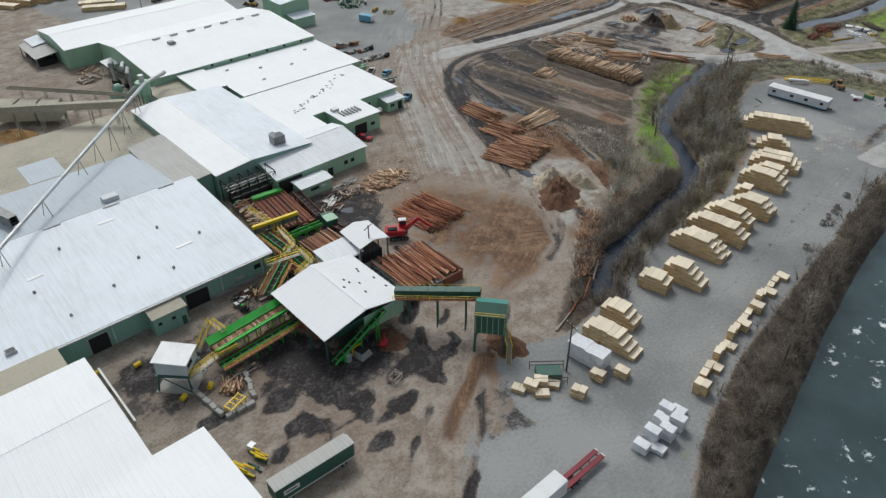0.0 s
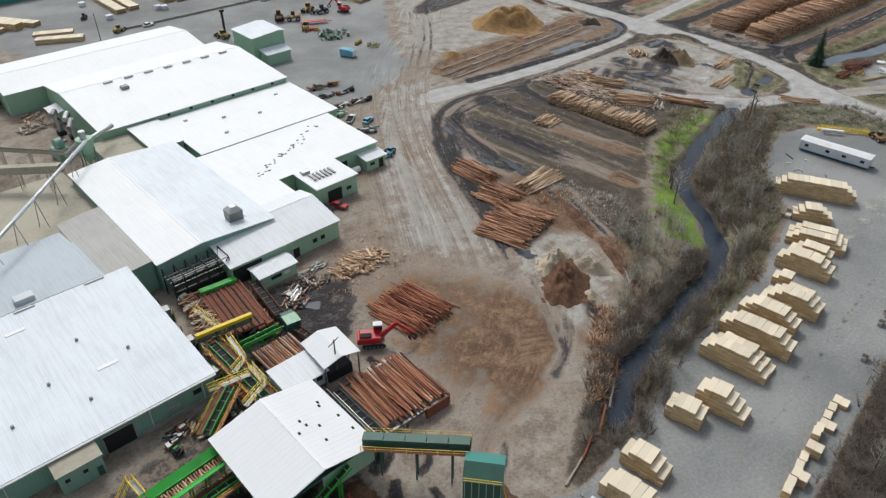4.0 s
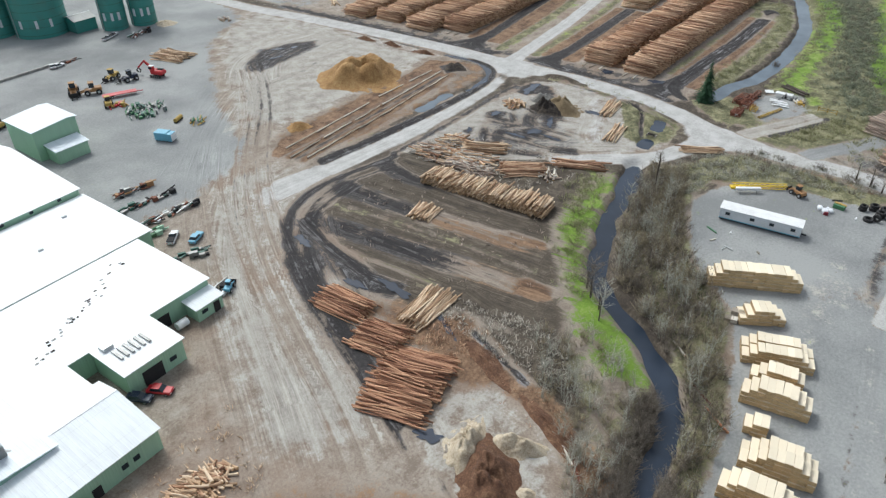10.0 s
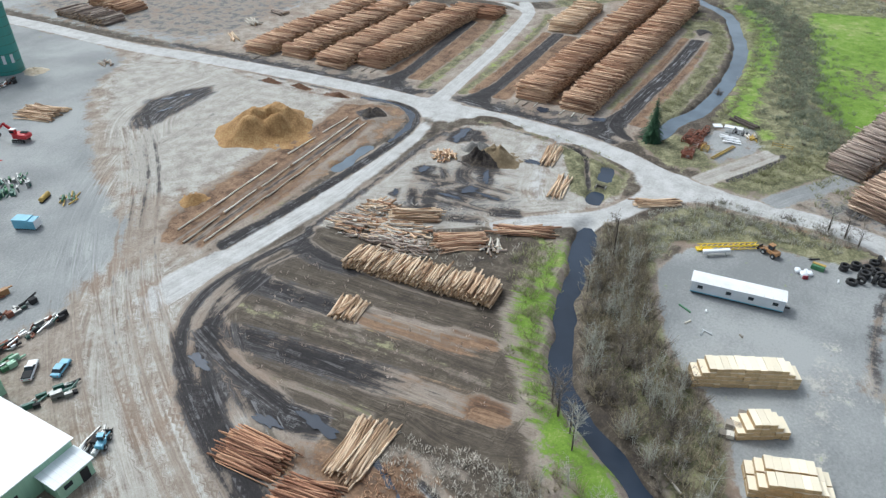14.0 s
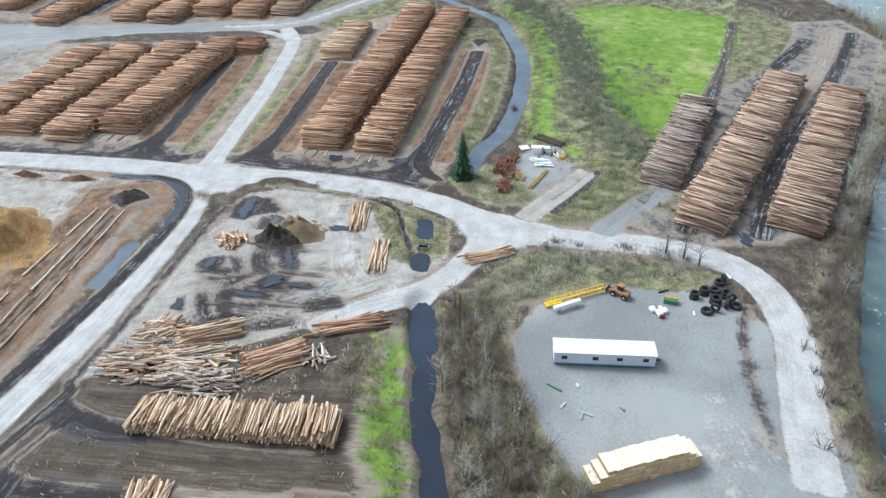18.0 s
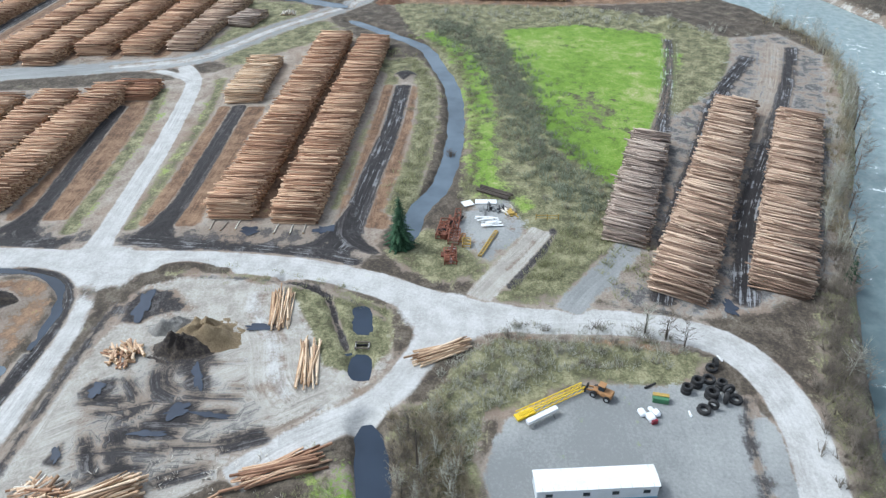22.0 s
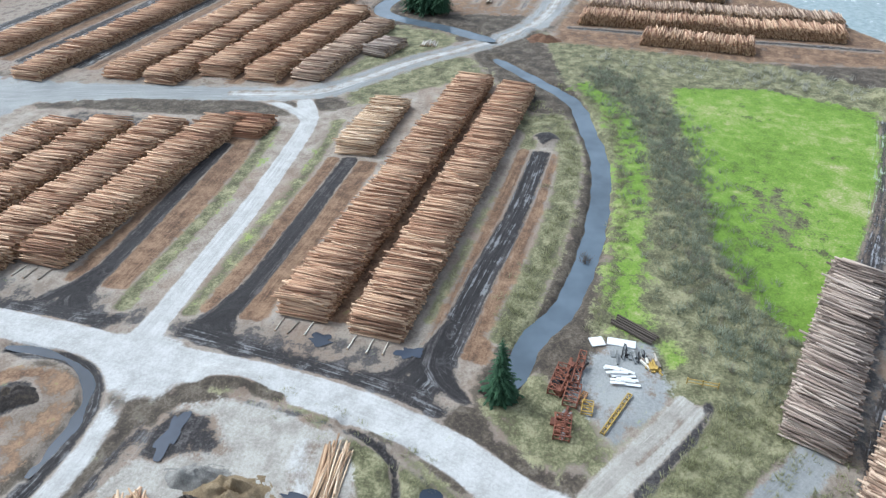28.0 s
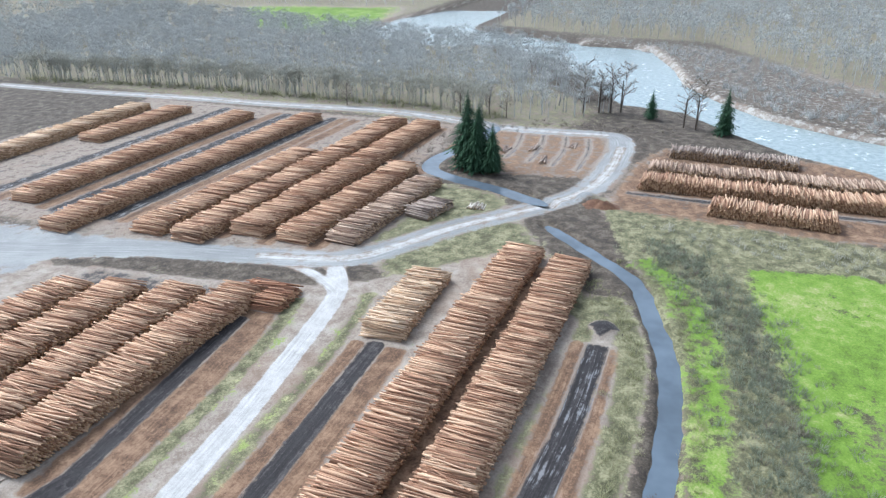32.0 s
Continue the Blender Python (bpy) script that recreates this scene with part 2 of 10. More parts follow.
def heap(name, a, b_, c_, scale=0.5):
    m, nt, b = mat(name)
    co = nt.nodes.new("ShaderNodeNewGeometry").outputs["Position"]
    n = noise_tex(nt, scale, 7, 0.7, co)
    fine = noise_tex(nt, scale * 8, 4, 0.7, co)
    c = ramp(nt, calc(nt, "ADD", calc(nt, "MULTIPLY", n, 0.6), calc(nt, "MULTIPLY", fine, 0.4)), [(0.32, a), (0.5, b_), (0.68, c_)])
    nt.links.new(c, b.inputs["Base Color"])
    b.inputs["Roughness"].default_value = 0.95
    bump(nt, b, fine, 0.9, 0.15)
    return m


M["chips"] = heap("wood_chips", (0.17, 0.088, 0.034), (0.33, 0.19, 0.074), (0.47, 0.31, 0.145), 0.25)
M["sawdust"] = heap("sawdust", (0.26, 0.19, 0.12), (0.50, 0.42, 0.31), (0.66, 0.60, 0.48), 0.5)
M["bark_heap"] = heap("bark_heap", (0.05, 0.025, 0.015), (0.125, 0.061, 0.034), (0.25, 0.15, 0.088), 0.4)
M["soil"] = heap("dark_soil", (0.012, 0.010, 0.009), (0.04, 0.032, 0.028), (0.11, 0.085, 0.06), 0.3)
M["grit"] = heap("grey_gravel_heap", (0.12, 0.11, 0.10), (0.22, 0.21, 0.195), (0.33, 0.32, 0.30), 0.5)
M["brown_soil"] = heap("brown_soil", (0.12, 0.085, 0.05), (0.21, 0.155, 0.09), (0.31, 0.24, 0.15), 0.4)
M["twig"] = heap("bare_twigs", (0.09, 0.074, 0.06), (0.175, 0.148, 0.12), (0.29, 0.255, 0.21), 0.15)
M["twig_tan"] = heap("tan_bare_twigs", (0.15, 0.122, 0.078), (0.27, 0.228, 0.15), (0.41, 0.36, 0.255), 0.15)
M["twig_olive"] = heap("olive_bare_twigs", (0.11, 0.125, 0.082), (0.205, 0.228, 0.16), (0.33, 0.355, 0.265), 0.15)
M["twig_pale"] = heap("pale_bare_twigs", (0.24, 0.235, 0.195), (0.37, 0.365, 0.305), (0.49, 0.485, 0.42), 0.08)
# Pale grey of distance haze is put into these twigs' own colour.
M["twig_far"] = heap("haze_tinted_twigs", (0.29, 0.295, 0.285), (0.38, 0.395, 0.38), (0.48, 0.495, 0.48), 0.02)
M["twig_green"] = heap("budding_twigs", (0.16, 0.16, 0.08), (0.27, 0.27, 0.14), (0.40, 0.39, 0.24), 0.12)
M["needle"] = heap("fir_needles", (0.012, 0.035, 0.018), (0.028, 0.075, 0.035), (0.06, 0.13, 0.06), 0.6)
M["bark"] = worn("tree_bark", (0.10, 0.08, 0.065), (0.05, 0.04, 0.035), 0.95)


def water(name, colour, rough, scale, strength):
    m, nt, b = mat(name)
    co = nt.nodes.new("ShaderNodeNewGeometry").outputs["Position"]
    n = noise_tex(nt, scale, 6, 0.65, co)
    c = mixc(nt, remap(nt, noise_tex(nt, 0.05, 4, 0.6, co), 0.3, 0.7), colour, tuple(x * 0.6 for x in colour))
    if name == "river_water":
        sep = nt.nodes.new("ShaderNodeSeparateXYZ")
        nt.links.new(co, sep.inputs[0])
        # Sky glare on the farther water, painted as a paler base colour.
        sky_glare = remap(nt, calc(nt, "ADD", sep.outputs["X"], calc(nt, "MULTIPLY", noise_tex(nt, 0.02, 3, 0.6, co), 120.0)), 240.0, 460.0)
        c = mixc(nt, sky_glare, c, mixc(nt, remap(nt, n, 0.35, 0.65), (0.22, 0.285, 0.295), (0.31, 0.37, 0.375)))
        foam = remap(nt, calc(nt, "MULTIPLY", n, noise_tex(nt, 0.07, 5, 0.7, co)), 0.335, 0.40)
        c = mixc(nt, foam, c, (0.72, 0.78, 0.80))
    nt.links.new(c, b.inputs["Base Color"])
    b.inputs["Roughness"].default_value = rough
    b.inputs["IOR"].default_value = 1.33
    bump(nt, b, n, strength, 0.2)
    return m


M["creek"] = water("creek_water", (0.034, 0.047, 0.072), 0.06, 1.2, 0.05)
M["river"] = water("river_water", (0.07, 0.108, 0.118), 0.12, 0.35, 0.5)
# Reflection of the bright sky is put into this water's base colour.
M["creek_pale"] = water("sky_tinted_creek_water", (0.13, 0.165, 0.205), 0.06, 1.2, 0.04)
M["puddle"] = water("puddle_water", (0.06, 0.072, 0.10), 0.05, 1.5, 0.03)


def ground_material():
    m, nt, b = mat("ground")
    pos = nt.nodes.new("ShaderNodeNewGeometry").outputs["Position"]

    def attr(name):
        n = nt.nodes.new("ShaderNodeAttribute")
        n.attribute_name = name
        s = nt.nodes.new("ShaderNodeSeparateColor")
        nt.links.new(n.outputs["Color"], s.inputs[0])
        return s.outputs[0], s.outputs[1], s.outputs[2], n.outputs["Alpha"]

    gravel, mud, bark, asph = attr("cover_a")
    grass, brush, scrub, clay = attr("cover_b")
    u, v, track, wet = attr("lanes")
    big = noise_tex(nt, 0.035, 4, 0.6, pos)
    mid = noise_tex(nt, 0.22, 6, 0.7, pos)
    fine = noise_tex(nt, 1.7, 6, 0.75, pos)
    grit = noise_tex(nt, 3.5, 4, 0.8, pos)
    com = nt.nodes.new("ShaderNodeCombineXYZ")
    nt.links.new(calc(nt, "MULTIPLY", u, 1.5), com.inputs[0])
    nt.links.new(calc(nt, "MULTIPLY", v, 0.045), com.inputs[1])
    streak = noise_tex(nt, 1.0, 5, 0.75, com.outputs[0])
    edge = calc(nt, "SUBTRACT", calc(nt, "ADD", calc(nt, "MULTIPLY", mid, 0.72), calc(nt, "MULTIPLY", fine, 0.28)), 0.5)
    com2 = nt.nodes.new("ShaderNodeCombineXYZ")
    nt.links.new(calc(nt, "MULTIPLY", u, 0.42), com2.inputs[0])
    nt.links.new(calc(nt, "MULTIPLY", v, 0.018), com2.inputs[1])
    band = noise_tex(nt, 1.0, 4, 0.6, com2.outputs[0])
    lane = calc(nt, "ADD", calc(nt, "MULTIPLY", streak, 0.5), calc(nt, "MULTIPLY", band, 0.5))
    follow = calc(nt, "MULTIPLY", track, 0.62, True)

    def cover(w, spread=2.6, soft=0.15):
        ragged = calc(nt, "ADD", calc(nt, "MULTIPLY", edge, calc(nt, "SUBTRACT", 1.0, follow)), calc(nt, "MULTIPLY", calc(nt, "SUBTRACT", lane, 0.5), calc(nt, "MULTIPLY", follow, 1.5)))
        return remap(nt, calc(nt, "ADD", w, calc(nt, "MULTIPLY", ragged, spread)), 0.5 - soft, 0.5 + soft)

    def tone(a, b_, c_, f=None):
        f = f or calc(nt, "ADD", calc(nt, "MULTIPLY", mid, 0.6), calc(nt, "MULTIPLY", fine, 0.4))
        f = calc(nt, "ADD", calc(nt, "MULTIPLY", f, calc(nt, "SUBTRACT", 1.0, follow)), calc(nt, "MULTIPLY", lane, follow))
        return ramp(nt, f, [(0.42, a), (0.5, b_), (0.575, c_)])

    c = tone((0.205, 0.163, 0.131), (0.298, 0.252, 0.208), (0.375, 0.334, 0.286))
    rusty = remap(nt, big, 0.5, 0.64)
    c = mixc(nt, calc(nt, "MULTIPLY", rusty, 0.34), c, (0.23, 0.145, 0.095))
    c = mixc(nt, cover(scrub), c, tone((0.036, 0.028, 0.022), (0.075, 0.059, 0.043), (0.142, 0.118, 0.09)))
    c = mixc(nt, cover(brush), c, tone((0.068, 0.066, 0.034), (0.15, 0.146, 0.075), (0.28, 0.262, 0.155)))
    paved = cover(asph)
    c = mixc(nt, paved, c, tone((0.21, 0.216, 0.216), (0.27, 0.276, 0.274), (0.335, 0.341, 0.334), calc(nt, "ADD", calc(nt, "MULTIPLY", big, 0.6), calc(nt, "MULTIPLY", fine, 0.4))))
    c = mixc(nt, cover(clay), c, tone((0.27, 0.245, 0.216), (0.358, 0.334, 0.298), (0.44, 0.42, 0.385)))
    c = mixc(nt, cover(bark), c, tone((0.074, 0.042, 0.026), (0.176, 0.105, 0.062), (0.285, 0.184, 0.115)))
    mudc = cover(mud)
    c = mixc(nt, mudc, c, tone((0.009, 0.0075, 0.008), (0.024, 0.0205, 0.0215), (0.092, 0.083, 0.081)))
    c = mixc(nt, cover(gravel, 1.0, 0.14), c, tone((0.36, 0.35, 0.335), (0.445, 0.438, 0.425), (0.52, 0.515, 0.505)))
    grassf = calc(nt, "ADD", calc(nt, "MULTIPLY", big, 0.35), calc(nt, "ADD", calc(nt, "MULTIPLY", mid, 0.35), calc(nt, "MULTIPLY", fine, 0.3)))
    c = mixc(nt, cover(grass, 3.4), c, ramp(nt, grassf, [(0.40, (0.07, 0.105, 0.018)), (0.46, (0.12, 0.205, 0.02)), (0.52, (0.165, 0.275, 0.032)), (0.57, (0.27, 0.31, 0.10)), (0.62, (0.40, 0.37, 0.21))]))
    tr = calc(nt, "MULTIPLY", calc(nt, "MULTIPLY", track, remap(nt, noise_tex(nt, 0.06, 4, 0.65, pos), 0.40, 0.60)), remap(nt, streak, 0.36, 0.64, -1.0, 1.0))
    h = node(nt, "HueSaturation")
    nt.links.new(calc(nt, "ADD", calc(nt, "MULTIPLY", tr, 0.24), calc(nt, "ADD", calc(nt, "MULTIPLY", calc(nt, "SUBTRACT", grit, 0.5), calc(nt, "SUBTRACT", 0.64, calc(nt, "MULTIPLY", paved, 0.34))), 0.98)), h.inputs["Value"])
    nt.links.new(c, h.inputs["Color"])
    pool = calc(nt, "MULTIPLY", wet, remap(nt, calc(nt, "ADD", calc(nt, "MULTIPLY", mid, 0.4), calc(nt, "MULTIPLY", streak, 0.6)), 0.53, 0.57))
    # Pools carry the pale sky's reflection in their base colour.
    c = mixc(nt, pool, h.outputs["Color"], (0.34, 0.35, 0.37))
    nt.links.new(c, b.inputs["Base Color"])
    damp = calc(nt, "MULTIPLY", mudc, remap(nt, mid, 0.35, 0.55, 0.2, 0.0))
    rough = calc(nt, "SUBTRACT", 0.95, damp)
    n = nt.nodes.new("ShaderNodeMix")
    nt.links.new(pool, n.inputs[0])
    nt.links.new(rough, n.inputs[2])
    n.inputs[3].default_value = 0.06
    nt.links.new(n.outputs[0], b.inputs["Roughness"])
    hgt = calc(nt, "MULTIPLY", calc(nt, "ADD", calc(nt, "MULTIPLY", fine, 0.7), calc(nt, "MULTIPLY", streak, 0.5)), calc(nt, "SUBTRACT", 1.0, pool))
    bump(nt, b, hgt, 0.7, 0.12)
    return m


M["ground"] = ground_material()


# ---- building blocks ----
def obj(name, verts, faces, mats, parent=None, label="", idx=None, smooth=False):
    me = bpy.data.meshes.new(name)
    me.from_pydata([tuple(v) for v in verts], [], [tuple(f) for f in faces])
    for m in mats if isinstance(mats, (list, tuple)) else [mats]:
        me.materials.append(m)
    if idx is not None:
        me.polygons.foreach_set("material_index", np.asarray(idx, dtype=np.int32))
    if smooth:
        me.polygons.foreach_set("use_smooth", np.ones(len(me.polygons), dtype=bool))
    me.update()
    ob = new(name, me)
    ob.parent = parent
    if label:
        tagged(ob, label)
    return ob


def fast(name, verts, faces, sizes, mats, idx=None, parent=None, smooth=False):
    """A mesh from arrays: verts (n,3), flat corner list, sides per face."""
    me = bpy.data.meshes.new(name)
    me.vertices.add(len(verts))
    me.vertices.foreach_set("co", np.asarray(verts, dtype=np.float32).ravel())
    me.loops.add(len(faces))
    me.loops.foreach_set("vertex_index", np.asarray(faces, dtype=np.int32))
    me.polygons.add(len(sizes))
    starts = np.concatenate(([0], np.cumsum(sizes)[:-1])).astype(np.int32)
    me.polygons.foreach_set("loop_start", starts)
    if idx is not None:
        me.polygons.foreach_set("material_index", np.asarray(idx, dtype=np.int32))
    if smooth:
        me.polygons.foreach_set("use_smooth", np.ones(len(sizes), dtype=bool))
    for m in mats if isinstance(mats, (list, tuple)) else [mats]:
        me.materials.append(m)
    me.update(calc_edges=True)
    ob = new(name, me)
    ob.parent = parent
    return ob


def thing(name, x, y, z=0.0, rz=0.0, label="", category="", group="", kind=""):
    e = new(name)
    e.empty_display_size = 0.5
    e.matrix_basis = pose(x, y, z, 0, 0, rz)
    return tagged(e, label, category, group, kind)


def part(name, bm, material, parent, label=""):
    me = bpy.data.meshes.new(name)
    bm.to_mesh(me)
    bm.free()
    for m in material if isinstance(material, (list, tuple)) else [material]:
        me.materials.append(m)
    ob = new(name, me)
    ob.parent = parent
    if label:
        tagged(ob, label)
    return ob


def bm_box(bm, x0, x1, y0, y1, z0, z1, bevel=0.0, m=None):
    made = bmesh.ops.create_cube(bm, size=1.0)["verts"]
    t = Matrix.Translation(((x0 + x1) / 2, (y0 + y1) / 2, (z0 + z1) / 2)) @ Matrix.Diagonal((x1 - x0, y1 - y0, z1 - z0, 1))
    bmesh.ops.transform(bm, matrix=(m @ t) if m else t, verts=made)
    if bevel:
        edges = {e for v in made for e in v.link_edges}
        bmesh.ops.bevel(bm, geom=list(edges), offset=bevel, segments=1, affect="EDGES")


def box(name, x0, x1, y0, y1, z0, z1, material, parent, label="", bevel=0.03):
    bm = bmesh.new()
    bm_box(bm, x0, x1, y0, y1, z0, z1, bevel)
    return part(name, bm, material, parent, label)


def bm_cyl(bm, a, b_, r0, r1=None, sides=8, caps=True):
    a, b_ = Vector(a), Vector(b_)
    d = b_ - a
    m = Matrix.Translation((a + b_) / 2) @ d.to_track_quat("Z", "Y").to_matrix().to_4x4()
    bmesh.ops.create_cone(bm, cap_ends=caps, segments=sides, radius1=r0, radius2=r0 if r1 is None else r1, depth=d.length, matrix=m)


def cyl(name, a, b_, r0, material, parent, r1=None, sides=10, label=""):
    bm = bmesh.new()
    bm_cyl(bm, a, b_, r0, r1, sides)
    return part(name, bm, material, parent, label)


def bm_beam(bm, a, b_, w, h):
    a, b_ = Vector(a), Vector(b_)
    d = b_ - a
    q = d.to_track_quat("X", "Z").to_matrix().to_4x4()
    bm_box(bm, -d.length / 2, d.length / 2, -w / 2, w / 2, -h / 2, h / 2, 0, Matrix.Translation((a + b_) / 2) @ q)


def beam(name, a, b_, w, h, material, parent, label=""):
    bm = bmesh.new()
    bm_beam(bm, a, b_, w, h)
    return part(name, bm, material, parent, label)


# ---- the ground ----
def smooth_line(pts, step=3.0):
    """Catmull-Rom through the points of a centre line."""
    p = np.asarray(pts, float)
    p = np.vstack([2 * p[0] - p[1], p, 2 * p[-1] - p[-2]])
    out = []
    for i in range(1, len(p) - 2):
        n = max(2, int(np.hypot(*(p[i + 1] - p[i])) / step))
        t = np.linspace(0, 1, n, endpoint=False)[:, None]
        a, b_, c, d = p[i - 1], p[i], p[i + 1], p[i + 2]
        out.append(0.5 * (2 * b_ + (c - a) * t + (2 * a - 5 * b_ + 4 * c - d) * t ** 2 + (3 * b_ - a - 3 * c + d) * t ** 3))
    return np.vstack(out + [p[-2][None]])


def line_field(x, y, pts):
    """Distance, signed offset and run along a line, for points x, y."""
    best = np.full(x.shape, 1e9)
    off, run, s0 = np.zeros(x.shape), np.zeros(x.shape), 0.0
    for (ax, ay), (bx, by) in zip(pts[:-1], pts[1:]):
        dx, dy = bx - ax, by - ay
        ln = math.hypot(dx, dy) or 1e-6
        t = np.clip(((x - ax) * dx + (y - ay) * dy) / ln ** 2, 0, 1)
        px, py = x - ax - t * dx, y - ay - t * dy
        d = np.hypot(px, py)
        near = d < best
        best = np.where(near, d, best)
        off = np.where(near, d * np.sign(dx * py - dy * px), off)
        run = np.where(near, s0 + t * ln, run)
        s0 += ln
    return best, off, run


def area_field(x, y, pts):
    """Signed distance to an outline, positive inside."""
    p = [tuple(q) for q in pts] + [tuple(pts[0])]
    d, _, _ = line_field(x, y, p)
    inside = np.zeros(x.shape, bool)
    for (ax, ay), (bx, by) in zip(p[:-1], p[1:]):
        cross = (ay > y) != (by > y)
        inside ^= cross & (x < (bx - ax) * (y - ay) / ((by - ay) or 1e-9) + ax)
    return np.where(inside, d, -d)


def stretch(a, b_, step, grow_lo, grow_hi):
    mid = np.arange(a, b_, step)
    lo, hi, s = [], [], step
    while s < 700:
        s *= 1.45
        lo.append((lo[-1] if lo else a) - s * grow_lo)
        hi.append((hi[-1] if hi else mid[-1]) + s * grow_hi)
    return np.concatenate((lo[::-1], mid, hi))


XS = np.concatenate((stretch(-50, 440, 0.85, 1, 0.0)[:-18], np.arange(440, 640, 2.2)))
XS = XS[np.concatenate(([True], np.diff(XS) > 0.3))]
far, s = [640.0], 3.0
while far[-1] < 4200:
    s *= 1.07
    far.append(far[-1] + s)
XS = np.concatenate((XS, far))
YS = stretch(-70, 300, 0.85, 1, 0)[:-18]
YS = YS[np.concatenate(([True], np.diff(YS) > 0.3))]
far, s = [], 2.2
yy = np.arange(YS[-1] + 2.2, 430, 2.2)
far = [430.0]
while far[-1] < 4000:
    s *= 1.075
    far.append(far[-1] + s)
YS = np.concatenate((YS, yy, far))
GX, GY = np.meshgrid(XS, YS, indexing="ij")

KINDS = ["gravel", "mud", "bark", "asph", "grass", "brush", "scrub", "clay"]
COVER = {k: np.zeros(GX.shape) for k in KINDS}
COVER["scrub"][:] = 1.0
LANE_U, LANE_V = GX * 0.0, GX * 0.0
TRACK, WET = GX * 0.0, GX * 0.0
HEIGHT = GX * 0.0


def window(pts, pad):
    p = np.asarray(pts)
    i0, i1 = np.searchsorted(XS, (p[:, 0].min() - pad, p[:, 0].max() + pad))
    j0, j1 = np.searchsorted(YS, (p[:, 1].min() - pad, p[:, 1].max() + pad))
    return np.s_[i0:i1, j0:j1]


def lay(kind, w, win, strength=1.0):
    w = np.clip(w, 0, 1) * strength
    for k in KINDS:
        COVER[k][win] *= np.clip(1 - w, 0, 1)
    if kind != "dirt":
        COVER[kind][win] += w


def area(kind, pts, soft=2.0, strength=1.0, wet=0.0):
    win = window(pts, 12)
    d = area_field(GX[win], GY[win], pts)
    w = np.clip(0.5 + d / (2 * soft), 0, 1)
    lay(kind, w, win, strength)
    WET[win] = WET[win] * (1 - w) + wet * w


def under(kind, pts, soft, amount):
    """More of a cover below the ones that lie on it, so that gaps in those show it."""
    win = window(pts, 12)
    COVER[kind][win] += amount * np.clip(0.5 + area_field(GX[win], GY[win], pts) / (2 * soft), 0, 1)


def strip(kind, pts, width, soft=1.2, strength=1.0, track=0.6, wet=0.0, fade=2.0):
    line = smooth_line(pts)
    win = window(line, width + 10)
    d, u, v = line_field(GX[win], GY[win], line)
    w = np.clip(0.5 + (width / 2 - d) / (2 * soft), 0, 1) * np.clip(np.minimum(v, v.max() - v) / fade, 0, 1)
    if kind:
        lay(kind, w, win, strength)
    hold = w > 0.02
    LANE_U[win] = np.where(hold, u, LANE_U[win])
    LANE_V[win] = np.where(hold, v, LANE_V[win])
    TRACK[win] = TRACK[win] * (1 - w) + track * w
    WET[win] = WET[win] * (1 - w) + wet * w


def dig(pts, width, depth, bank, wander=0.0):
    line = smooth_line(pts)
    win = window(line, width + bank + 4)
    d, _, _ = line_field(GX[win], GY[win], line)
    gx, gy = GX[win], GY[win]
    d = d + wander * (0.6 * np.sin(gx * 0.47 + gy * 0.31) + 0.4 * np.sin(gx * 1.1 - gy * 0.8) + 0.3 * np.sin(gx * 0.2 - gy * 0.43))
    f = np.clip((d - width / 2) / bank, 0, 1)
    HEIGHT[win] = np.minimum(HEIGHT[win], -depth * (1 - f * f * (3 - 2 * f)))


def raise_up(x, y, rx, ry, h):
    win = window([(x - rx, y - ry), (x + rx, y + ry)], 2)
    q = np.clip(1 - ((GX[win] - x) / rx) ** 2 - ((GY[win] - y) / ry) ** 2, 0, 1)
    HEIGHT[win] += h * q


CREEK = [(227.4, 114.2), (222.6, 113.2), (214, 111.6), (205, 109.4), (197.5, 108.7), (190, 105.6), (183, 104.1), (177.5, 101.6), (172.6, 97.6), (169.6, 94.6), (166.4, 89.6), (161.6, 84.2), (155.6, 78.2), (150, 75.4), (145, 73.6), (138.5, 73.1), (132, 72.6), (126, 71.2), (119, 70), (111.4, 69.2), (103.6, 66), (97, 62.4)]
CREEK_UP = [(279, 113), (294, 110.4), (306, 105.8), (320, 103.6), (344, 102.6), (371, 104.7), (391, 110), (412, 117), (427, 131), (446, 150)]
CREEK_FAR = [(466, 154), (471, 165), (477, 176), (485, 198), (494, 211), (512, 213), (540, 206), (575, 205)]
RIVER_NEAR = [(-120, -30), (-20, -2), (60, 13), (97, 21), (121, 26), (150, 31), (180, 34), (209, 34), (225, 31), (245, 25), (265, 18), (298, 6), (320, -5), (344, -15), (378, -31), (417, -35), (461, -22), (510, 8), (552, 34), (573, 65), (606, 90), (645, 114), (653, 148), (715, 182), (806, 215), (868, 280), (860, 353), (893, 440), (1055, 474), (1290, 455), (1900, 430)]
RIVER_FAR = [(1900, 330), (1212, 372), (1000, 360), (924, 239), (895, 158), (800, 132), (741, 122), (692, 100), (650, 74), (622, 40), (604, 8), (575, -25), (477, -58), (444, -66), (398, -62), (350, -72), (300, -62), (200, -40), (50, -52), (-60, -80), (-160, -120)]

# grassland and scrub round the yards
area("brush", [(255, 95), (300, 90), (330, 92), (420, 112), (480, 140), (475, 110), (440, 20), (400, -15), (350, 10), (300, 45), (262, 70)], 6)
area("brush", [(384, 120), (430, 150), (470, 175), (480, 240), (400, 195), (388, 180)], 5)
area("grass", [(431, 86), (437, 56), (425, 27), (400, 24), (362, 36), (330, 46), (301, 59), (318, 72), (336, 78), (375, 85)], 3)
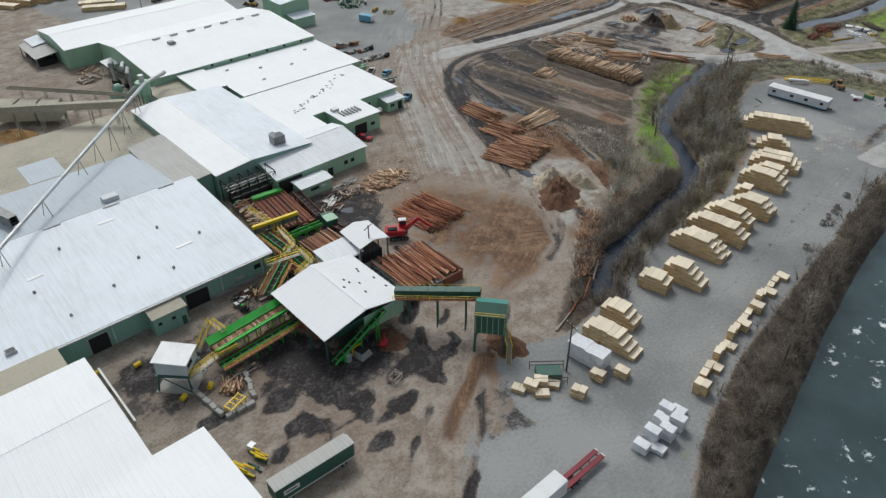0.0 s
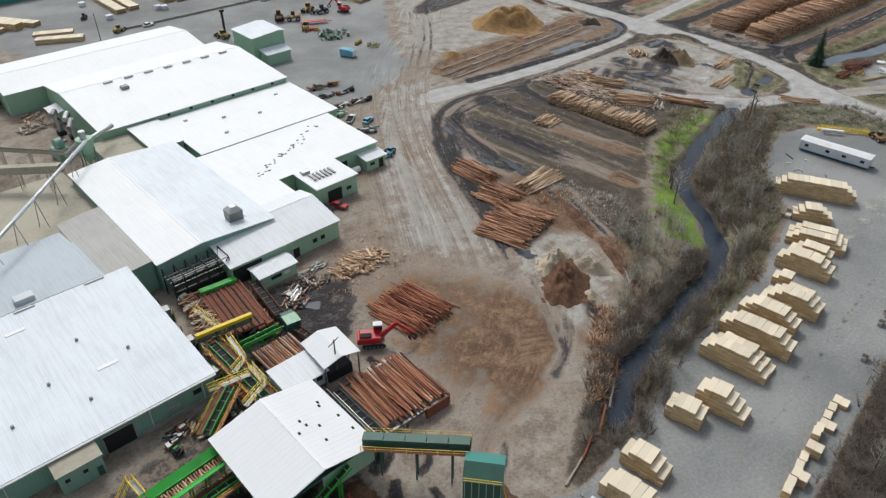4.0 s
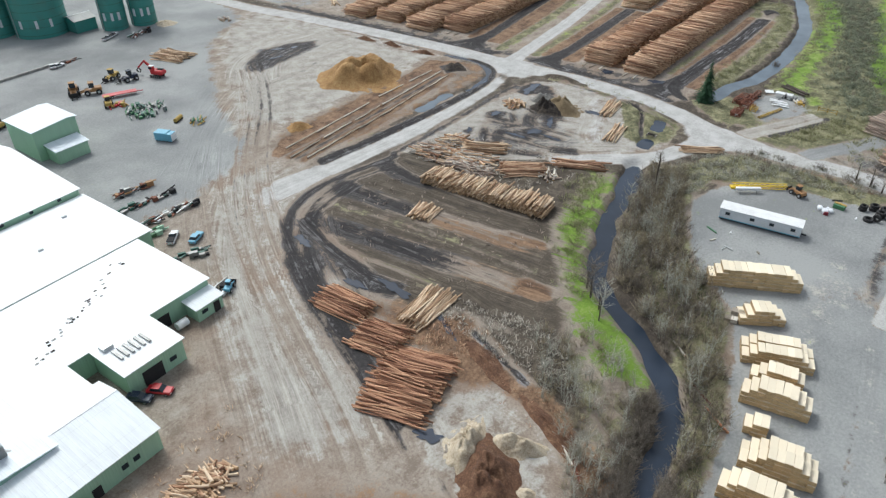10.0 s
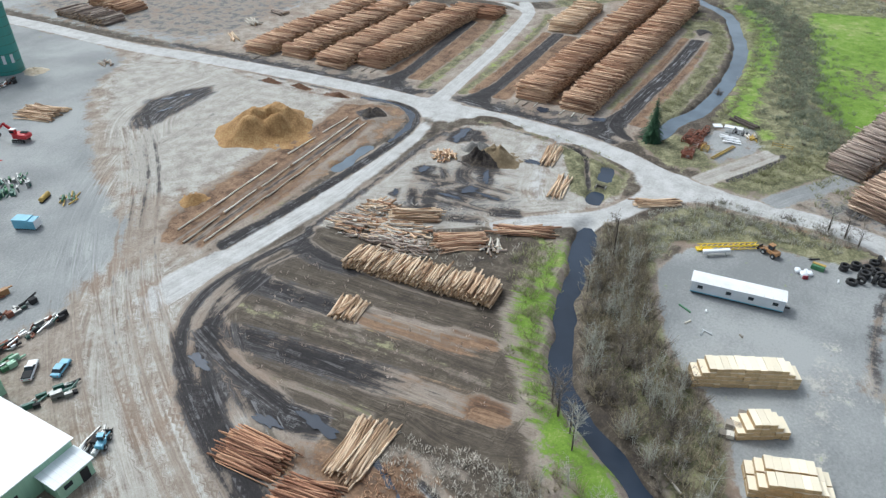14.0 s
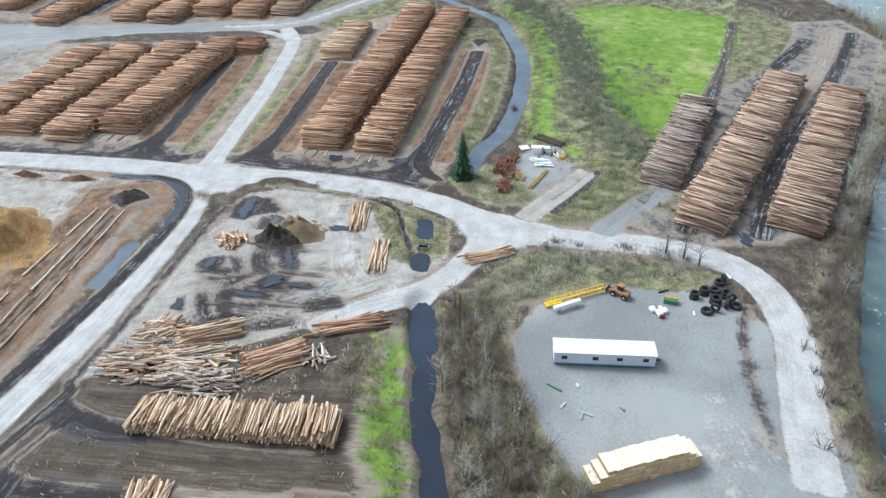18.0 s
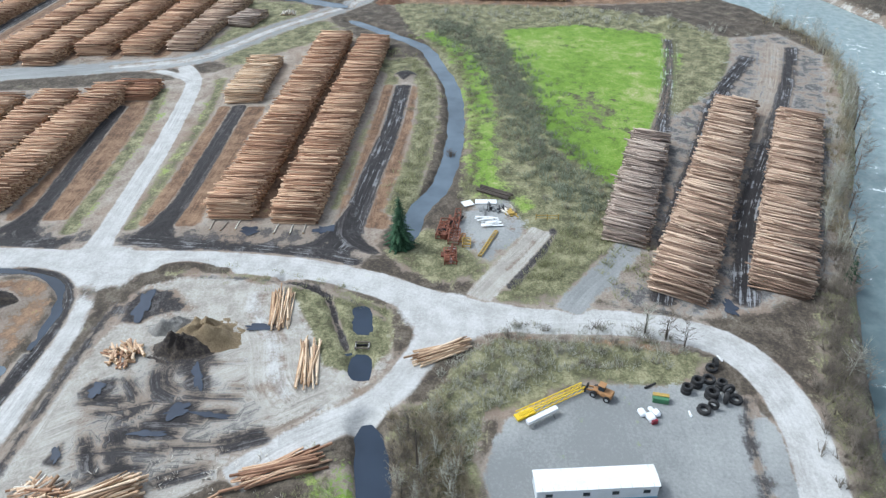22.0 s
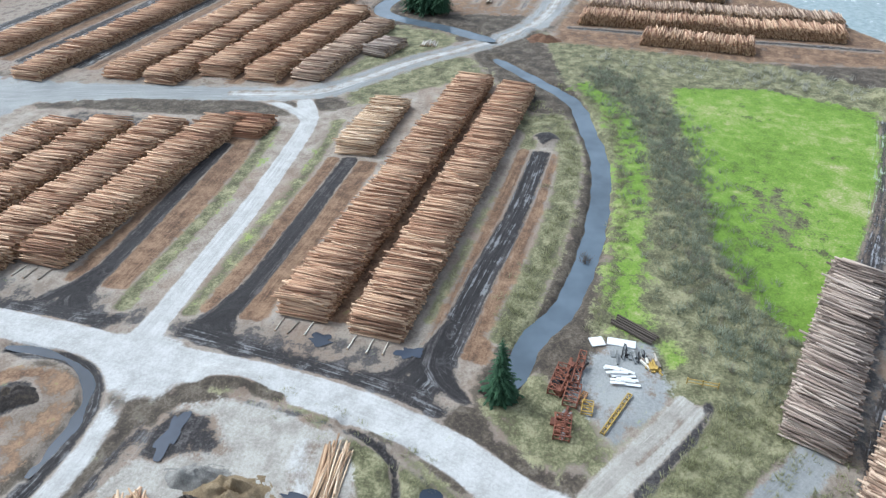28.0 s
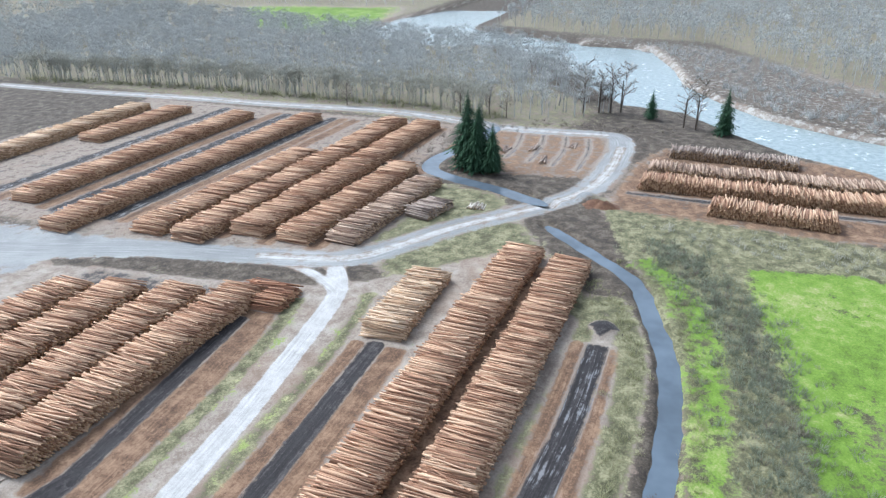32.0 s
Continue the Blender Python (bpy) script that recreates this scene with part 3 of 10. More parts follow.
area("brush", [(372, 66), (370, 56), (350, 50), (334, 56), (338, 66), (354, 72)], 8, 0.55)
area("brush", [(414, 80), (420, 66), (412, 56), (404, 66)], 7, 0.36)
area("brush", [(330, 76), (322, 66), (308, 62), (312, 72)], 5, 0.4)
strip("scrub", [(436, 108), (414, 95), (390, 87), (360, 83), (338, 81), (312, 76), (292, 66), (282, 60)], 10, 4, 0.35, 0)
strip("grass", [(428, 118), (412, 106), (391, 99), (367, 96), (340, 95), (312, 95), (300, 90), (292, 84)], 10.5, 3.5, 0.62, 0)
strip("brush", [(436, 108), (414, 95), (390, 87), (360, 83), (338, 82), (312, 77), (292, 66)], 9, 2.5, 0.9, 0)
strip("scrub", [(446, 90), (444, 60), (436, 25), (424, 8)], 8, 4, 0.4, 0)
strip("brush", [(180, 38), (209, 38), (228, 36), (246, 31), (262, 24), (280, 17), (300, 8), (345, -13), (400, -30)], 10, 3, 0.65, 0)
under("brush", [(282, 60), (288, 86), (300, 100), (330, 99), (371, 101), (412, 112), (430, 122), (466, 130), (470, 60), (440, 14), (400, 4), (350, 26), (300, 50)], 4, 1.1)
area("brush", [(560, 170), (620, 150), (860, 300), (900, 470), (1600, 470), (1600, 1100), (1100, 1600), (600, 1000), (580, 560)], 12, 0.5)
area("brush", [(640, -40), (830, 55), (940, 110), (965, 235), (1020, 345), (1260, 355), (1700, 310), (1700, -300), (900, -300), (560, -90)], 12, 0.5)
area("grass", [(880, 455), (920, 600), (1100, 720), (1160, 520), (1060, 490)], 20)

# mill yard and lumber yard
area("dirt", [(-60, 14), (44, 20), (72, 40), (84, 62), (104, 72), (117, 84), (134, 98), (140, 122), (146, 150), (160, 172), (176, 187), (190, 205), (240, 207), (266, 196), (275, 240), (270, 320), (264, 425), (-60, 425)], 2.5)
area("asph", [(36, 12), (60, 19), (80, 29), (100, 34), (125, 37), (150, 40), (180, 43), (205, 43), (226, 47), (238, 55), (238, 72), (229, 91), (218, 95), (205, 92), (192, 86), (180, 74), (150, 66), (118, 65), (98, 59), (82, 58), (70, 64), (46, 48)], 1.6, 1.25)
area("asph", [(118, 200), (160, 198), (184, 216), (190, 240), (205, 262), (225, 288), (250, 298), (262, 322), (262, 400), (60, 400), (84, 300), (96, 262), (108, 216)], 8, 1.5)
area("clay", [(180, 216), (200, 208), (240, 210), (262, 208), (268, 240), (264, 300), (240, 290), (222, 270), (206, 250), (192, 232)], 8, 1.2)
area("brush", [(224, 108), (240, 100), (250, 92), (250, 62), (243, 55), (236, 62), (237, 80), (228, 95), (216, 97)], 2.5)
strip("mud", [(236, 50), (226, 53), (210, 54), (196, 53)], 3.5, 1.5, 0.6, 0.5)
area("clay", [(176, 60), (200, 56), (212, 60), (196, 66)], 5, 0.5)
area("mud", [(58, 60), (66, 58), (62, 48), (54, 50)], 1.2, 0.55)
strip("clay", [(140, 46), (165, 48), (190, 51), (205, 55)], 5, 3, 0.35, 0.3)
strip("mud", [(110, 45), (130, 46.5), (150, 48.5), (170, 50)], 1.0, 0.8, 0.5, 0)

# wet black ground and bark under the mill's machines
area("mud", [(10, 106), (30, 107), (52, 111), (66, 112), (66, 102), (62, 80), (50, 70), (38, 75), (30, 84), (14, 88)], 3.0, 0.5, 0.0)
area("mud", [(60, 112), (78, 108), (86, 116), (88, 124), (82, 131), (66, 132), (60, 122)], 2.4, 0.88, 0.0)
for bx, by, br in ((48, 66, 3), (56, 72, 3.5), (42, 62, 2.5), (63, 70, 2.5), (36, 71, 2.5), (60, 62, 1.6), (34, 80, 3), (52, 78, 4), (28, 70, 2)):
    area("mud", [(bx - br * 1.6, by - br * 0.3), (bx, by + br * 0.8), (bx + br * 1.5, by + br * 0.2), (bx + br * 0.2, by - br * 0.9)], 1.0, 0.8, 0.0)
for bx, by, bl, ba, bw in ((57.6, 68.6, 7, 60, 2.6), (65, 84, 9, 35, 2.6), (73, 92, 5, 10, 2.0), (50, 66, 6, 20, 2.2), (44, 72, 7, -20, 3.0), (61, 76, 8, 50, 2.2), (69, 78, 6, 30, 1.6), (34, 74, 6, 10, 2.6), (24, 84, 6, 0, 2.6), (76, 100, 6, 80, 1.8), (55, 60, 4, 40, 1.4), (66, 72, 5, 70, 1.4)):
    ca, sa = math.cos(radians(ba)) * bl / 2, math.sin(radians(ba)) * bl / 2
    strip("mud", [(bx - ca, by - sa), (bx + sa * 0.25, by - ca * 0.25), (bx + ca, by + sa)], bw, 0.7, 0.95, 0.3, 0.0, 1.0)
for pts in ([(37.6, 95.5), (44.6, 94.2), (47.4, 84), (49, 77), (45, 73.4), (40.2, 77), (37.2, 88)], [(17.4, 105.4), (22.4, 103.4), (21.4, 95.4), (16.8, 99)], [(55, 68), (57.5, 72), (59, 79.6), (62, 70.4), (57.4, 64.2)], [(39.7, 79), (42.9, 76), (41, 72.6), (38.2, 75.6)], [(42.4, 70), (44.6, 67.6), (42.2, 66)]):
    area("mud", pts, 1.4, 0.9, 0.0)
strip("bark", [(48.6, 54.2), (54.4, 58.6), (61, 61.6), (68.6, 65.6)], 3.2, 1.0, 0.75, 0.8)
for k in range(7):
    rk = 12 + 2.2 * k
    strip("bark", [(113 - rk, 74 + 0.2 * k), (113 - rk * 0.86, 74 + rk * 0.5), (113 - rk * 0.5, 74 + rk * 0.86), (113, 76 + rk)], 0.7 + 0.5 * (k % 2), 0.7, 0.6, 1.0, 0, 6)
area("bark", [(80, 82), (83, 118), (100, 119), (110, 106), (114, 92), (106, 79), (92, 76)], 6, 0.62)
strip("bark", [(54, 52), (66, 62), (78, 74), (92, 78), (104, 84)], 4.5, 2.5, 0.55, 0.8)
strip("bark", [(88, 92), (98, 88), (106, 84), (112, 78)], 7, 3, 0.5, 0.9)
strip("mud", [(96, 76), (106, 80), (114, 88), (121, 100), (128, 118)], 2.2, 1.4, 0.7, 0.8)
for k in range(4):
    strip(None, [(70 + 3 * k, 84 - k), (88 + 4 * k, 96 - 2 * k), (104 + 3 * k, 118), (118 + 3 * k, 150), (146 + 2 * k, 184 + k)], 3.2, 1.0, 1, 0.35, 0, 12)
strip(None, [(92, 110), (112, 140), (132, 168), (152, 198), (190, 236), (230, 262)], 16, 4, 1, 0.4, 0, 25)
strip("bark", [(150, 196), (172, 220), (200, 240), (226, 250), (250, 256)], 6, 3, 0.22, 0.8)
strip(None, [(205, 238), (222, 254), (240, 258), (258, 256)], 22, 4, 1, 0.9, 0, 5)
area("mud", [(219, 258), (214, 252), (217, 247), (230, 247), (247, 249), (252, 254), (245, 260), (232, 265)], 2.2, 0.72, 0.35)
strip("mud", [(208, 236), (222, 235.6), (238, 238)], 2.4, 1.6, 0.5, 0.9, 0, 5)
strip("mud", [(257, 293), (259.4, 285), (262, 278)], 2.2, 1.4, 0.5, 0.9)
for off, st in ((0, 0.5), (2.4, 0.42), (5.4, 0.46), (-3.4, 0.36)):
    strip("mud", [(218 + off, 256), (205 + off, 237.6), (194 + off, 224.6), (184 + off, 213), (172 + off, 202)], 1.0, 0.8, st, 1.0, 0, 7)

area("brush", [(232, 110), (206, 105), (188, 99.5), (179, 93.5), (171, 87), (161, 79), (150, 73), (130, 69), (104, 62), (118, 64.5), (150, 66), (180, 75), (192, 86.5), (206, 93), (218, 97), (230, 102)], 1.8, 0.85)
# triangular log yard with its lanes
area("scrub", [(154, 172), (170, 180), (197, 170), (216, 140), (228, 116), (205, 113), (186, 108), (170, 100), (158, 88), (145, 80), (125, 74), (112, 72), (119, 82), (134, 92), (140, 106), (134, 132), (140, 152)], 2.5)
strip(None, [(167, 180), (168, 160), (169.4, 140), (171.4, 120), (173, 100)], 62, 4, 1, 1.0, 0, 3)
area("scrub", [(172, 176), (196, 171), (190, 156), (187, 120), (166, 104), (150, 98), (146, 126), (150, 168)], 2.0, 0.8)
strip("mud", [(190, 171), (186.6, 160), (187, 150)], 5.5, 1.6, 0.85, 1.0)
strip("mud", [(186.5, 154), (186.4, 138), (187.6, 122)], 3.0, 1.4, 0.5, 1.0)
strip("mud", [(173, 174), (173.4, 164), (174, 150), (175, 138)], 6.4, 1.8, 0.78, 1.0, 0.05, 4)
strip("bark", [(174.2, 150), (175.4, 134), (177.4, 113)], 7.0, 1.6, 0.58, 1.0, 0, 8)
strip("bark", [(178.6, 126), (179.4, 113)], 3.0, 1.2, 0.8, 1.0)
strip("brush", [(164.6, 172), (167, 158), (169, 138), (169.6, 125), (169.4, 110)], 3.2, 2.0, 0.52, 0.4)
strip("brush", [(180.6, 152), (181.4, 138), (183.2, 122)], 2.2, 1.4, 0.4, 1.0)
strip("mud", [(156.6, 169), (159.2, 154), (161.2, 136), (163, 122)], 7.4, 1.6, 0.76, 1.0, 0.1, 4)
strip("bark", [(161.4, 134), (162.6, 120), (164, 105)], 7.0, 1.6, 0.55, 1.0, 0, 8)
strip("bark", [(164, 114), (164.6, 104)], 5.0, 1.2, 0.85, 1.0)
strip("mud", [(160.4, 150), (162.4, 130), (164, 112)], 0.9, 0.7, 0.7, 1.0, 0, 4)
strip("mud", [(158.4, 150), (160.2, 130), (161.8, 112)], 0.9, 0.7, 0.6, 1.0, 0, 4)
strip("mud", [(176.4, 146), (177.8, 130), (179.4, 116)], 0.9, 0.7, 0.6, 1.0, 0, 4)
strip("brush", [(153.8, 163), (152.8, 150), (153.6, 138), (154, 124)], 2.8, 1.4, 0.55, 1.0)
strip("mud", [(150, 166), (147, 152), (147, 140), (147.8, 130)], 6.6, 1.6, 0.92, 0.9, 0.3)
strip("clay", [(152, 122), (150, 113), (151, 104), (154, 97)], 6, 4, 0.3, 0.8)
strip("mud", [(147.6, 128), (149.6, 116), (150.6, 104)], 2.0, 1.2, 0.5, 1.0, 0, 4)
strip("bark", [(132, 142), (142, 128), (136, 106), (126, 108)], 8, 3, 0.7, 0.3)
strip("bark", [(148, 120), (143, 108), (138, 96), (131.4, 82), (123, 73)], 6.5, 2.0, 0.9, 0)
area("clay", [(120, 106), (132, 108), (137, 101), (133.6, 89), (126, 82.5), (117, 78.6), (111, 82), (113, 92), (116, 101)], 1.6, 0.6)
strip("gravel", [(134, 99), (132.6, 92), (126, 83.8), (117, 79.4), (112, 80)], 3.6, 1.0, 0.4, 0.4)
strip("mud", [(147, 114), (143, 104), (140, 96)], 1.5, 0.8, 0.9, 0, 0.9)
area("brush", [(222, 122), (206, 121), (188, 119), (174, 110), (163, 104), (152, 97), (142, 90), (134, 83), (128, 76), (140, 76.5), (152, 79), (162, 88), (172, 100), (190, 109), (216, 115)], 2.5, 0.5)
area("grass", [(216, 120), (204, 118.5), (188, 118), (176, 109.5), (167, 104), (158.6, 97), (150.5, 89.5), (149, 84), (154, 80), (160, 85), (164.5, 90.5), (169, 96), (173.6, 101.6), (182, 106), (194, 110.2), (206, 112.4), (219, 115.4)], 3.2, 0.74)

# loop with pale clay, puddles and ditches
area("clay", [(196, 171), (236, 168), (262, 165), (269, 150), (265, 139), (258, 124), (250, 113), (240, 111), (228, 122), (216, 134), (208, 146)], 1.8)
area("mud", [(214, 160), (232, 163), (238, 152), (230, 140), (220, 138), (214, 148)], 5, 0.15, 0.1)
strip(None, [(212, 164), (222, 150), (230, 138), (240, 124)], 34, 5, 1, 0.8, 0, 4)
area("mud", [(250, 166), (260, 166), (262, 158), (255, 152)], 2, 0.75, 0.6)
area("brush", [(264, 136), (262, 124), (256, 113), (244, 112), (237, 116), (240, 124), (250, 128)], 1.5)
strip("brush", [(268, 164), (268.5, 150), (264, 138)], 3.5, 1.2, 0.9, 0)
area("scrub", [(203, 160), (206, 146), (212, 134), (222, 124), (214, 122), (204, 128), (198, 142), (196, 158)], 2, 0.7)

# island of bark lanes beside the chip heap
area("bark", [(175, 197), (177, 187), (223, 182), (254, 181), (263, 185), (265, 191), (259, 206), (245, 204), (201, 206), (184, 205)], 1.8, 1.0)
area("scrub", [(200, 182), (222, 180), (254, 181), (263, 185), (265, 191), (258, 196), (240, 188), (226, 187)], 3, 0.5)
strip("brush", [(186, 185.6), (206, 184.6), (222, 186.4), (240, 187)], 2.6, 1.6, 0.5, 0)
strip("brush", [(180, 203), (205, 204.5), (240, 202.5)], 2.4, 1.6, 0.5, 0)
# Thin mud whose colour also draws the dark shadow lines between the poles.
for y0, y1, y2, wd, st in ((190.4, 191.8, 193.2, 1.6, 0.75), (194.2, 195.4, 196.8, 1.3, 0.62), (186.4, 187.4, 188.6, 1.2, 0.5)):
    strip("mud", [(175, y0), (212, y1), (250, y2)], wd, 0.8, st, 1.0)
strip("mud", [(178, 184.5), (205, 180.5), (235, 178), (255, 178), (265, 184), (268.5, 194), (266, 206)], 3, 1.2, 0.9, 0.6, 0.2)
strip("mud", [(262, 210), (262, 240), (264, 258)], 2.0, 1.2, 0.5, 0.3, 0.1)

# log yards beyond the haul road
area("asph", [(276, 420), (276, 284), (300, 274), (352, 280), (366, 284), (378, 262), (388, 270), (384, 310), (372, 420)], 4, 0.75, 0.25)
area("mud", [(280, 300), (300, 282), (352, 288), (362, 320), (350, 400), (282, 400)], 6, 0.42, 0.4)
area("dirt", [(276, 290), (277, 205), (277, 178), (276, 150), (274, 120), (284, 118), (380, 118), (384, 135), (420, 140), (416, 160), (392, 180), (378, 198), (372, 222), (362, 285)], 2.5)
area("mud", [(274, 300), (275, 230), (276, 180), (275, 140), (272, 122), (280, 118), (287, 125), (287, 200), (283, 240), (281, 300)], 3, 0.5, 0.05)
area("mud", [(284, 268), (366, 268), (368, 212), (290, 210)], 3, 0.55)
strip("bark", [(286, 200.5), (310, 201.5), (340, 204), (360, 206)], 17, 1.5, 0.9, 0.5)
strip("mud", [(276, 203), (290, 202.5), (325, 206), (356, 209)], 4.5, 1.0, 0.95, 0.9, 0.0)
strip("brush", [(280, 191), (310, 192.5), (345, 196), (370, 201)], 4.5, 1.6, 0.95, 0)
strip("grass", [(284, 189), (330, 191.5), (366, 197)], 2.2, 1.6, 0.4, 0)
strip("bark", [(284, 169), (330, 169.5), (356, 170)], 15, 1.4, 0.9, 0.5)
strip("mud", [(276, 170), (300, 169.2), (330, 170), (357, 171)], 4.8, 0.9, 0.95, 0.9, 0.0)
strip("brush", [(282, 177.5), (320, 178.5), (350, 180), (380, 184)], 4.0, 1.6, 0.95, 0)
strip("grass", [(284, 178), (330, 179.5), (376, 184)], 1.8, 1.6, 0.4, 0)
strip("bark", [(288, 146), (350, 144), (412, 142)], 9, 1.4, 0.9, 0)
strip("brush", [(292, 129), (340, 127), (400, 124)], 5, 2, 0.9, 0)
strip("bark", [(284, 123.5), (320, 121.8), (374, 121)], 13, 1.4, 0.9, 0.5)
strip("mud", [(274, 128), (284, 125.5), (310, 123.8), (340, 121.6), (374, 121)], 6.0, 1.0, 0.85, 1.0, 0.4)
strip("brush", [(290, 115.5), (330, 112), (372, 113), (400, 122)], 7, 2.2, 0.95, 0)
area("bark", [(386, 330), (388, 270), (394, 240), (400, 205), (412, 198), (440, 196), (480, 205), (566, 225), (566, 420), (430, 420)], 4, 0.6)
area("mud", [(386, 330), (388, 270), (394, 240), (400, 205), (412, 198), (440, 196), (480, 205), (566, 225), (566, 420), (430, 420)], 4, 0.35, 0.15)
for yy0, yy1, kind in ((287, 286, "bark"), (293, 292, "mud"), (280, 279, "bark"), (318, 320, "mud"), (324, 326, "bark"), (348, 352, "bark"), (356, 360, "mud"), (263, 262, "bark"), (247, 246, "bark"), (231, 229, "bark"), (214, 212, "bark")):
    strip(kind, [(396, yy0), (470, (yy0 + yy1) / 2), (560, yy1)], 4.5, 1.4, 0.85, 0.9, 0.5 if kind == "mud" else 0.0)
strip("brush", [(410, 196), (425, 192), (440, 186)], 6, 3, 0.8, 0)

# river-side log yard
area("asph", [(252, 66), (258, 40), (270, 22), (300, 8), (345, -8), (400, -26), (425, -18), (420, 0), (372, 18), (345, 42), (300, 62), (274, 74)], 3, 0.9, 0.2)
area("mud", [(252, 66), (258, 40), (270, 22), (300, 8), (345, -8), (400, -26), (425, -18), (420, 0), (372, 18), (345, 42), (300, 62), (274, 74)], 3, 0.45, 0.25)
area("brush", [(264, 78), (272, 84), (284, 76), (296, 66), (286, 62), (277, 66), (270, 72)], 2, 0.9)
area("scrub", [(268, 70), (276, 66), (278, 58), (272, 56), (266, 64)], 2.5, 0.5)
strip("mud", [(258, 60), (290, 50), (330, 34), (365, 20), (400, 0)], 4, 1.2, 0.9, 0.9, 0.9)
strip("mud", [(258, 44), (290, 34), (330, 16), (370, -2), (410, -18)], 4, 1.2, 0.9, 0.9, 0.95)
strip("clay", [(330, 20), (370, 2), (415, -14)], 9, 4, 0.35, 0.9)
strip("mud", [(334, 46), (360, 38), (392, 30), (420, 24)], 5, 1.4, 0.62, 0.9, 0.7)
area("bark", [(468, 132), (486, 134), (530, 130), (560, 120), (556, 0), (470, 0), (462, 60), (466, 100)], 4, 0.75, 0.05)
strip("mud", [(489, 130), (488, 70), (488, 10)], 4, 1.4, 0.8, 0.9, 0.4)
strip("mud", [(533, 126), (532, 70), (532, 12)], 5, 1.4, 0.8, 0.9, 0.3)
area("asph", [(274, 104), (284, 105), (298, 96), (300, 88), (284, 84), (272, 94)], 2.2, 0.7)
area("brush", [(262, 92), (272, 106), (284, 108), (276, 96)], 2, 0.7)
area("bark", [(490, 200), (500, 146), (540, 140), (572, 148), (570, 200), (540, 214)], 5, 0.6)
for k in range(4):
    strip("mud", [(508 + 3 * k, 152 + 11 * k), (540, 152 + 11 * k), (566, 156 + 11 * k)], 3, 1.6, 0.6, 1.0, 0.4)

# curved wheel tracks from the lanes into the haul road
for y0, y1 in ((203, 188), (203, 218), (170, 158), (170, 180), (126, 140), (126, 116)):
    for k in range(3):
        strip("mud", [(296 - k, y0 + k * 0.5), (284 - k, y0 + (y1 - y0) * 0.15 + k), (277.5 - 0.6 * k, y0 + (y1 - y0) * 0.55), (274.5, y1)], 1.3, 0.9, 0.75, 1.0, 0.0, 4)
# rims of black mud along road edges
strip("mud", [(275.6, 300), (276.6, 235), (277, 201), (279, 188)], 2.4, 1.2, 0.85, 0.5, 0.3)
strip("mud", [(279, 176), (277.4, 157), (275, 135), (271, 120)], 3.2, 1.4, 0.8, 0.6, 0.4)
strip("mud", [(266.4, 300), (266.8, 240), (266.6, 212)], 1.6, 1.0, 0.7, 0.3, 0.2)
strip("mud", [(193, 171), (215, 169.5), (240, 169), (258, 168)], 2.2, 1.2, 0.75, 0.5, 0.2)
strip("mud", [(266, 158), (264.8, 140), (260, 124), (252, 112.5)], 1.4, 0.9, 0.6, 0.2, 0.2)
strip("mud", [(259, 106), (264.6, 116), (268.6, 124)], 1.4, 0.9, 0.6, 0.2)
strip("mud", [(257, 88), (257.6, 70), (254, 56), (246, 47)], 1.3, 0.9, 0.5, 0.2)
strip("bark", [(248.5, 92), (247.6, 72), (245, 58)], 2.2, 1.2, 0.6, 0)
# roads
strip("clay", [(108, 108), (120, 128), (131, 147), (144, 168), (160, 184), (178, 194)], 24, 6, 0.85, 0.9, 0, 14)
strip("gravel", [(118, 124), (130, 145), (143, 166), (158, 180), (176, 183)], 12, 5, 0.42, 0.9, 0, 12)
strip("gravel", [(150, 184), (170, 181), (188, 178.5), (211, 175.8), (238, 175.5), (256, 176.5), (268, 178)], 8.5, 1.4, 0.75, 0.5, 0, 16)
strip("gravel", [(267, 420), (267.3, 363), (266.3, 312), (269.4, 277), (271.6, 235), (272, 201), (271, 178.6), (271.5, 157), (269.3, 135), (264.5, 118), (257.5, 104), (253.3, 87), (253, 70), (249.5, 54.5), (242.2, 47.2), (230, 44.2), (215.6, 45.5), (203.5, 47.2), (190, 48.2)], 7.4, 0.9, 1, 0.22)
area("gravel", [(262, 170), (263, 180), (268, 190), (277, 184), (277, 174), (270, 166)], 2.5, 0.9)
area("gravel", [(244, 104), (253, 110), (262, 114), (261, 100), (256, 88), (250, 92)], 2.5, 0.95)
strip("gravel", [(214, 134), (221.5, 127), (231.8, 112.6), (245.5, 105.3), (254, 101)], 6.5, 1.4, 0.85, 0.5)
strip("gravel", [(274, 181), (299.5, 183), (326, 185.2), (358, 189.3), (377, 193), (392, 202)], 5.4, 0.9, 1, 0.6)
strip("gravel", [(376, 192.5), (384, 205), (390, 222)], 4.5, 1.4, 0.7, 0.6)
strip("asph", [(355, 340), (367.5, 299), (381, 266), (389, 229), (397, 201), (413, 189), (433, 178), (458, 159), (480, 146), (500, 140.5), (530, 138.5), (556, 139), (574, 146), (572, 170), (571, 198), (585, 267), (578, 340), (575, 400), (568, 470), (566, 545)], 12, 2.5, 0.9, 0.7, 0.12)
strip("gravel", [(389, 229), (397, 201), (413, 189), (433, 178), (458, 159), (480, 146), (500, 140.5), (530, 138.5), (556, 139)], 6, 2.0, 0.55, 0.6)
strip("gravel", [(574, 146), (571, 198), (585, 267), (578, 340), (575, 400), (568, 470), (566, 545)], 6, 2.0, 0.6, 0.4)
area("brush", [(264, 101), (269, 112), (277, 117), (286, 108), (278, 100), (270, 98)], 2.0, 0.8)
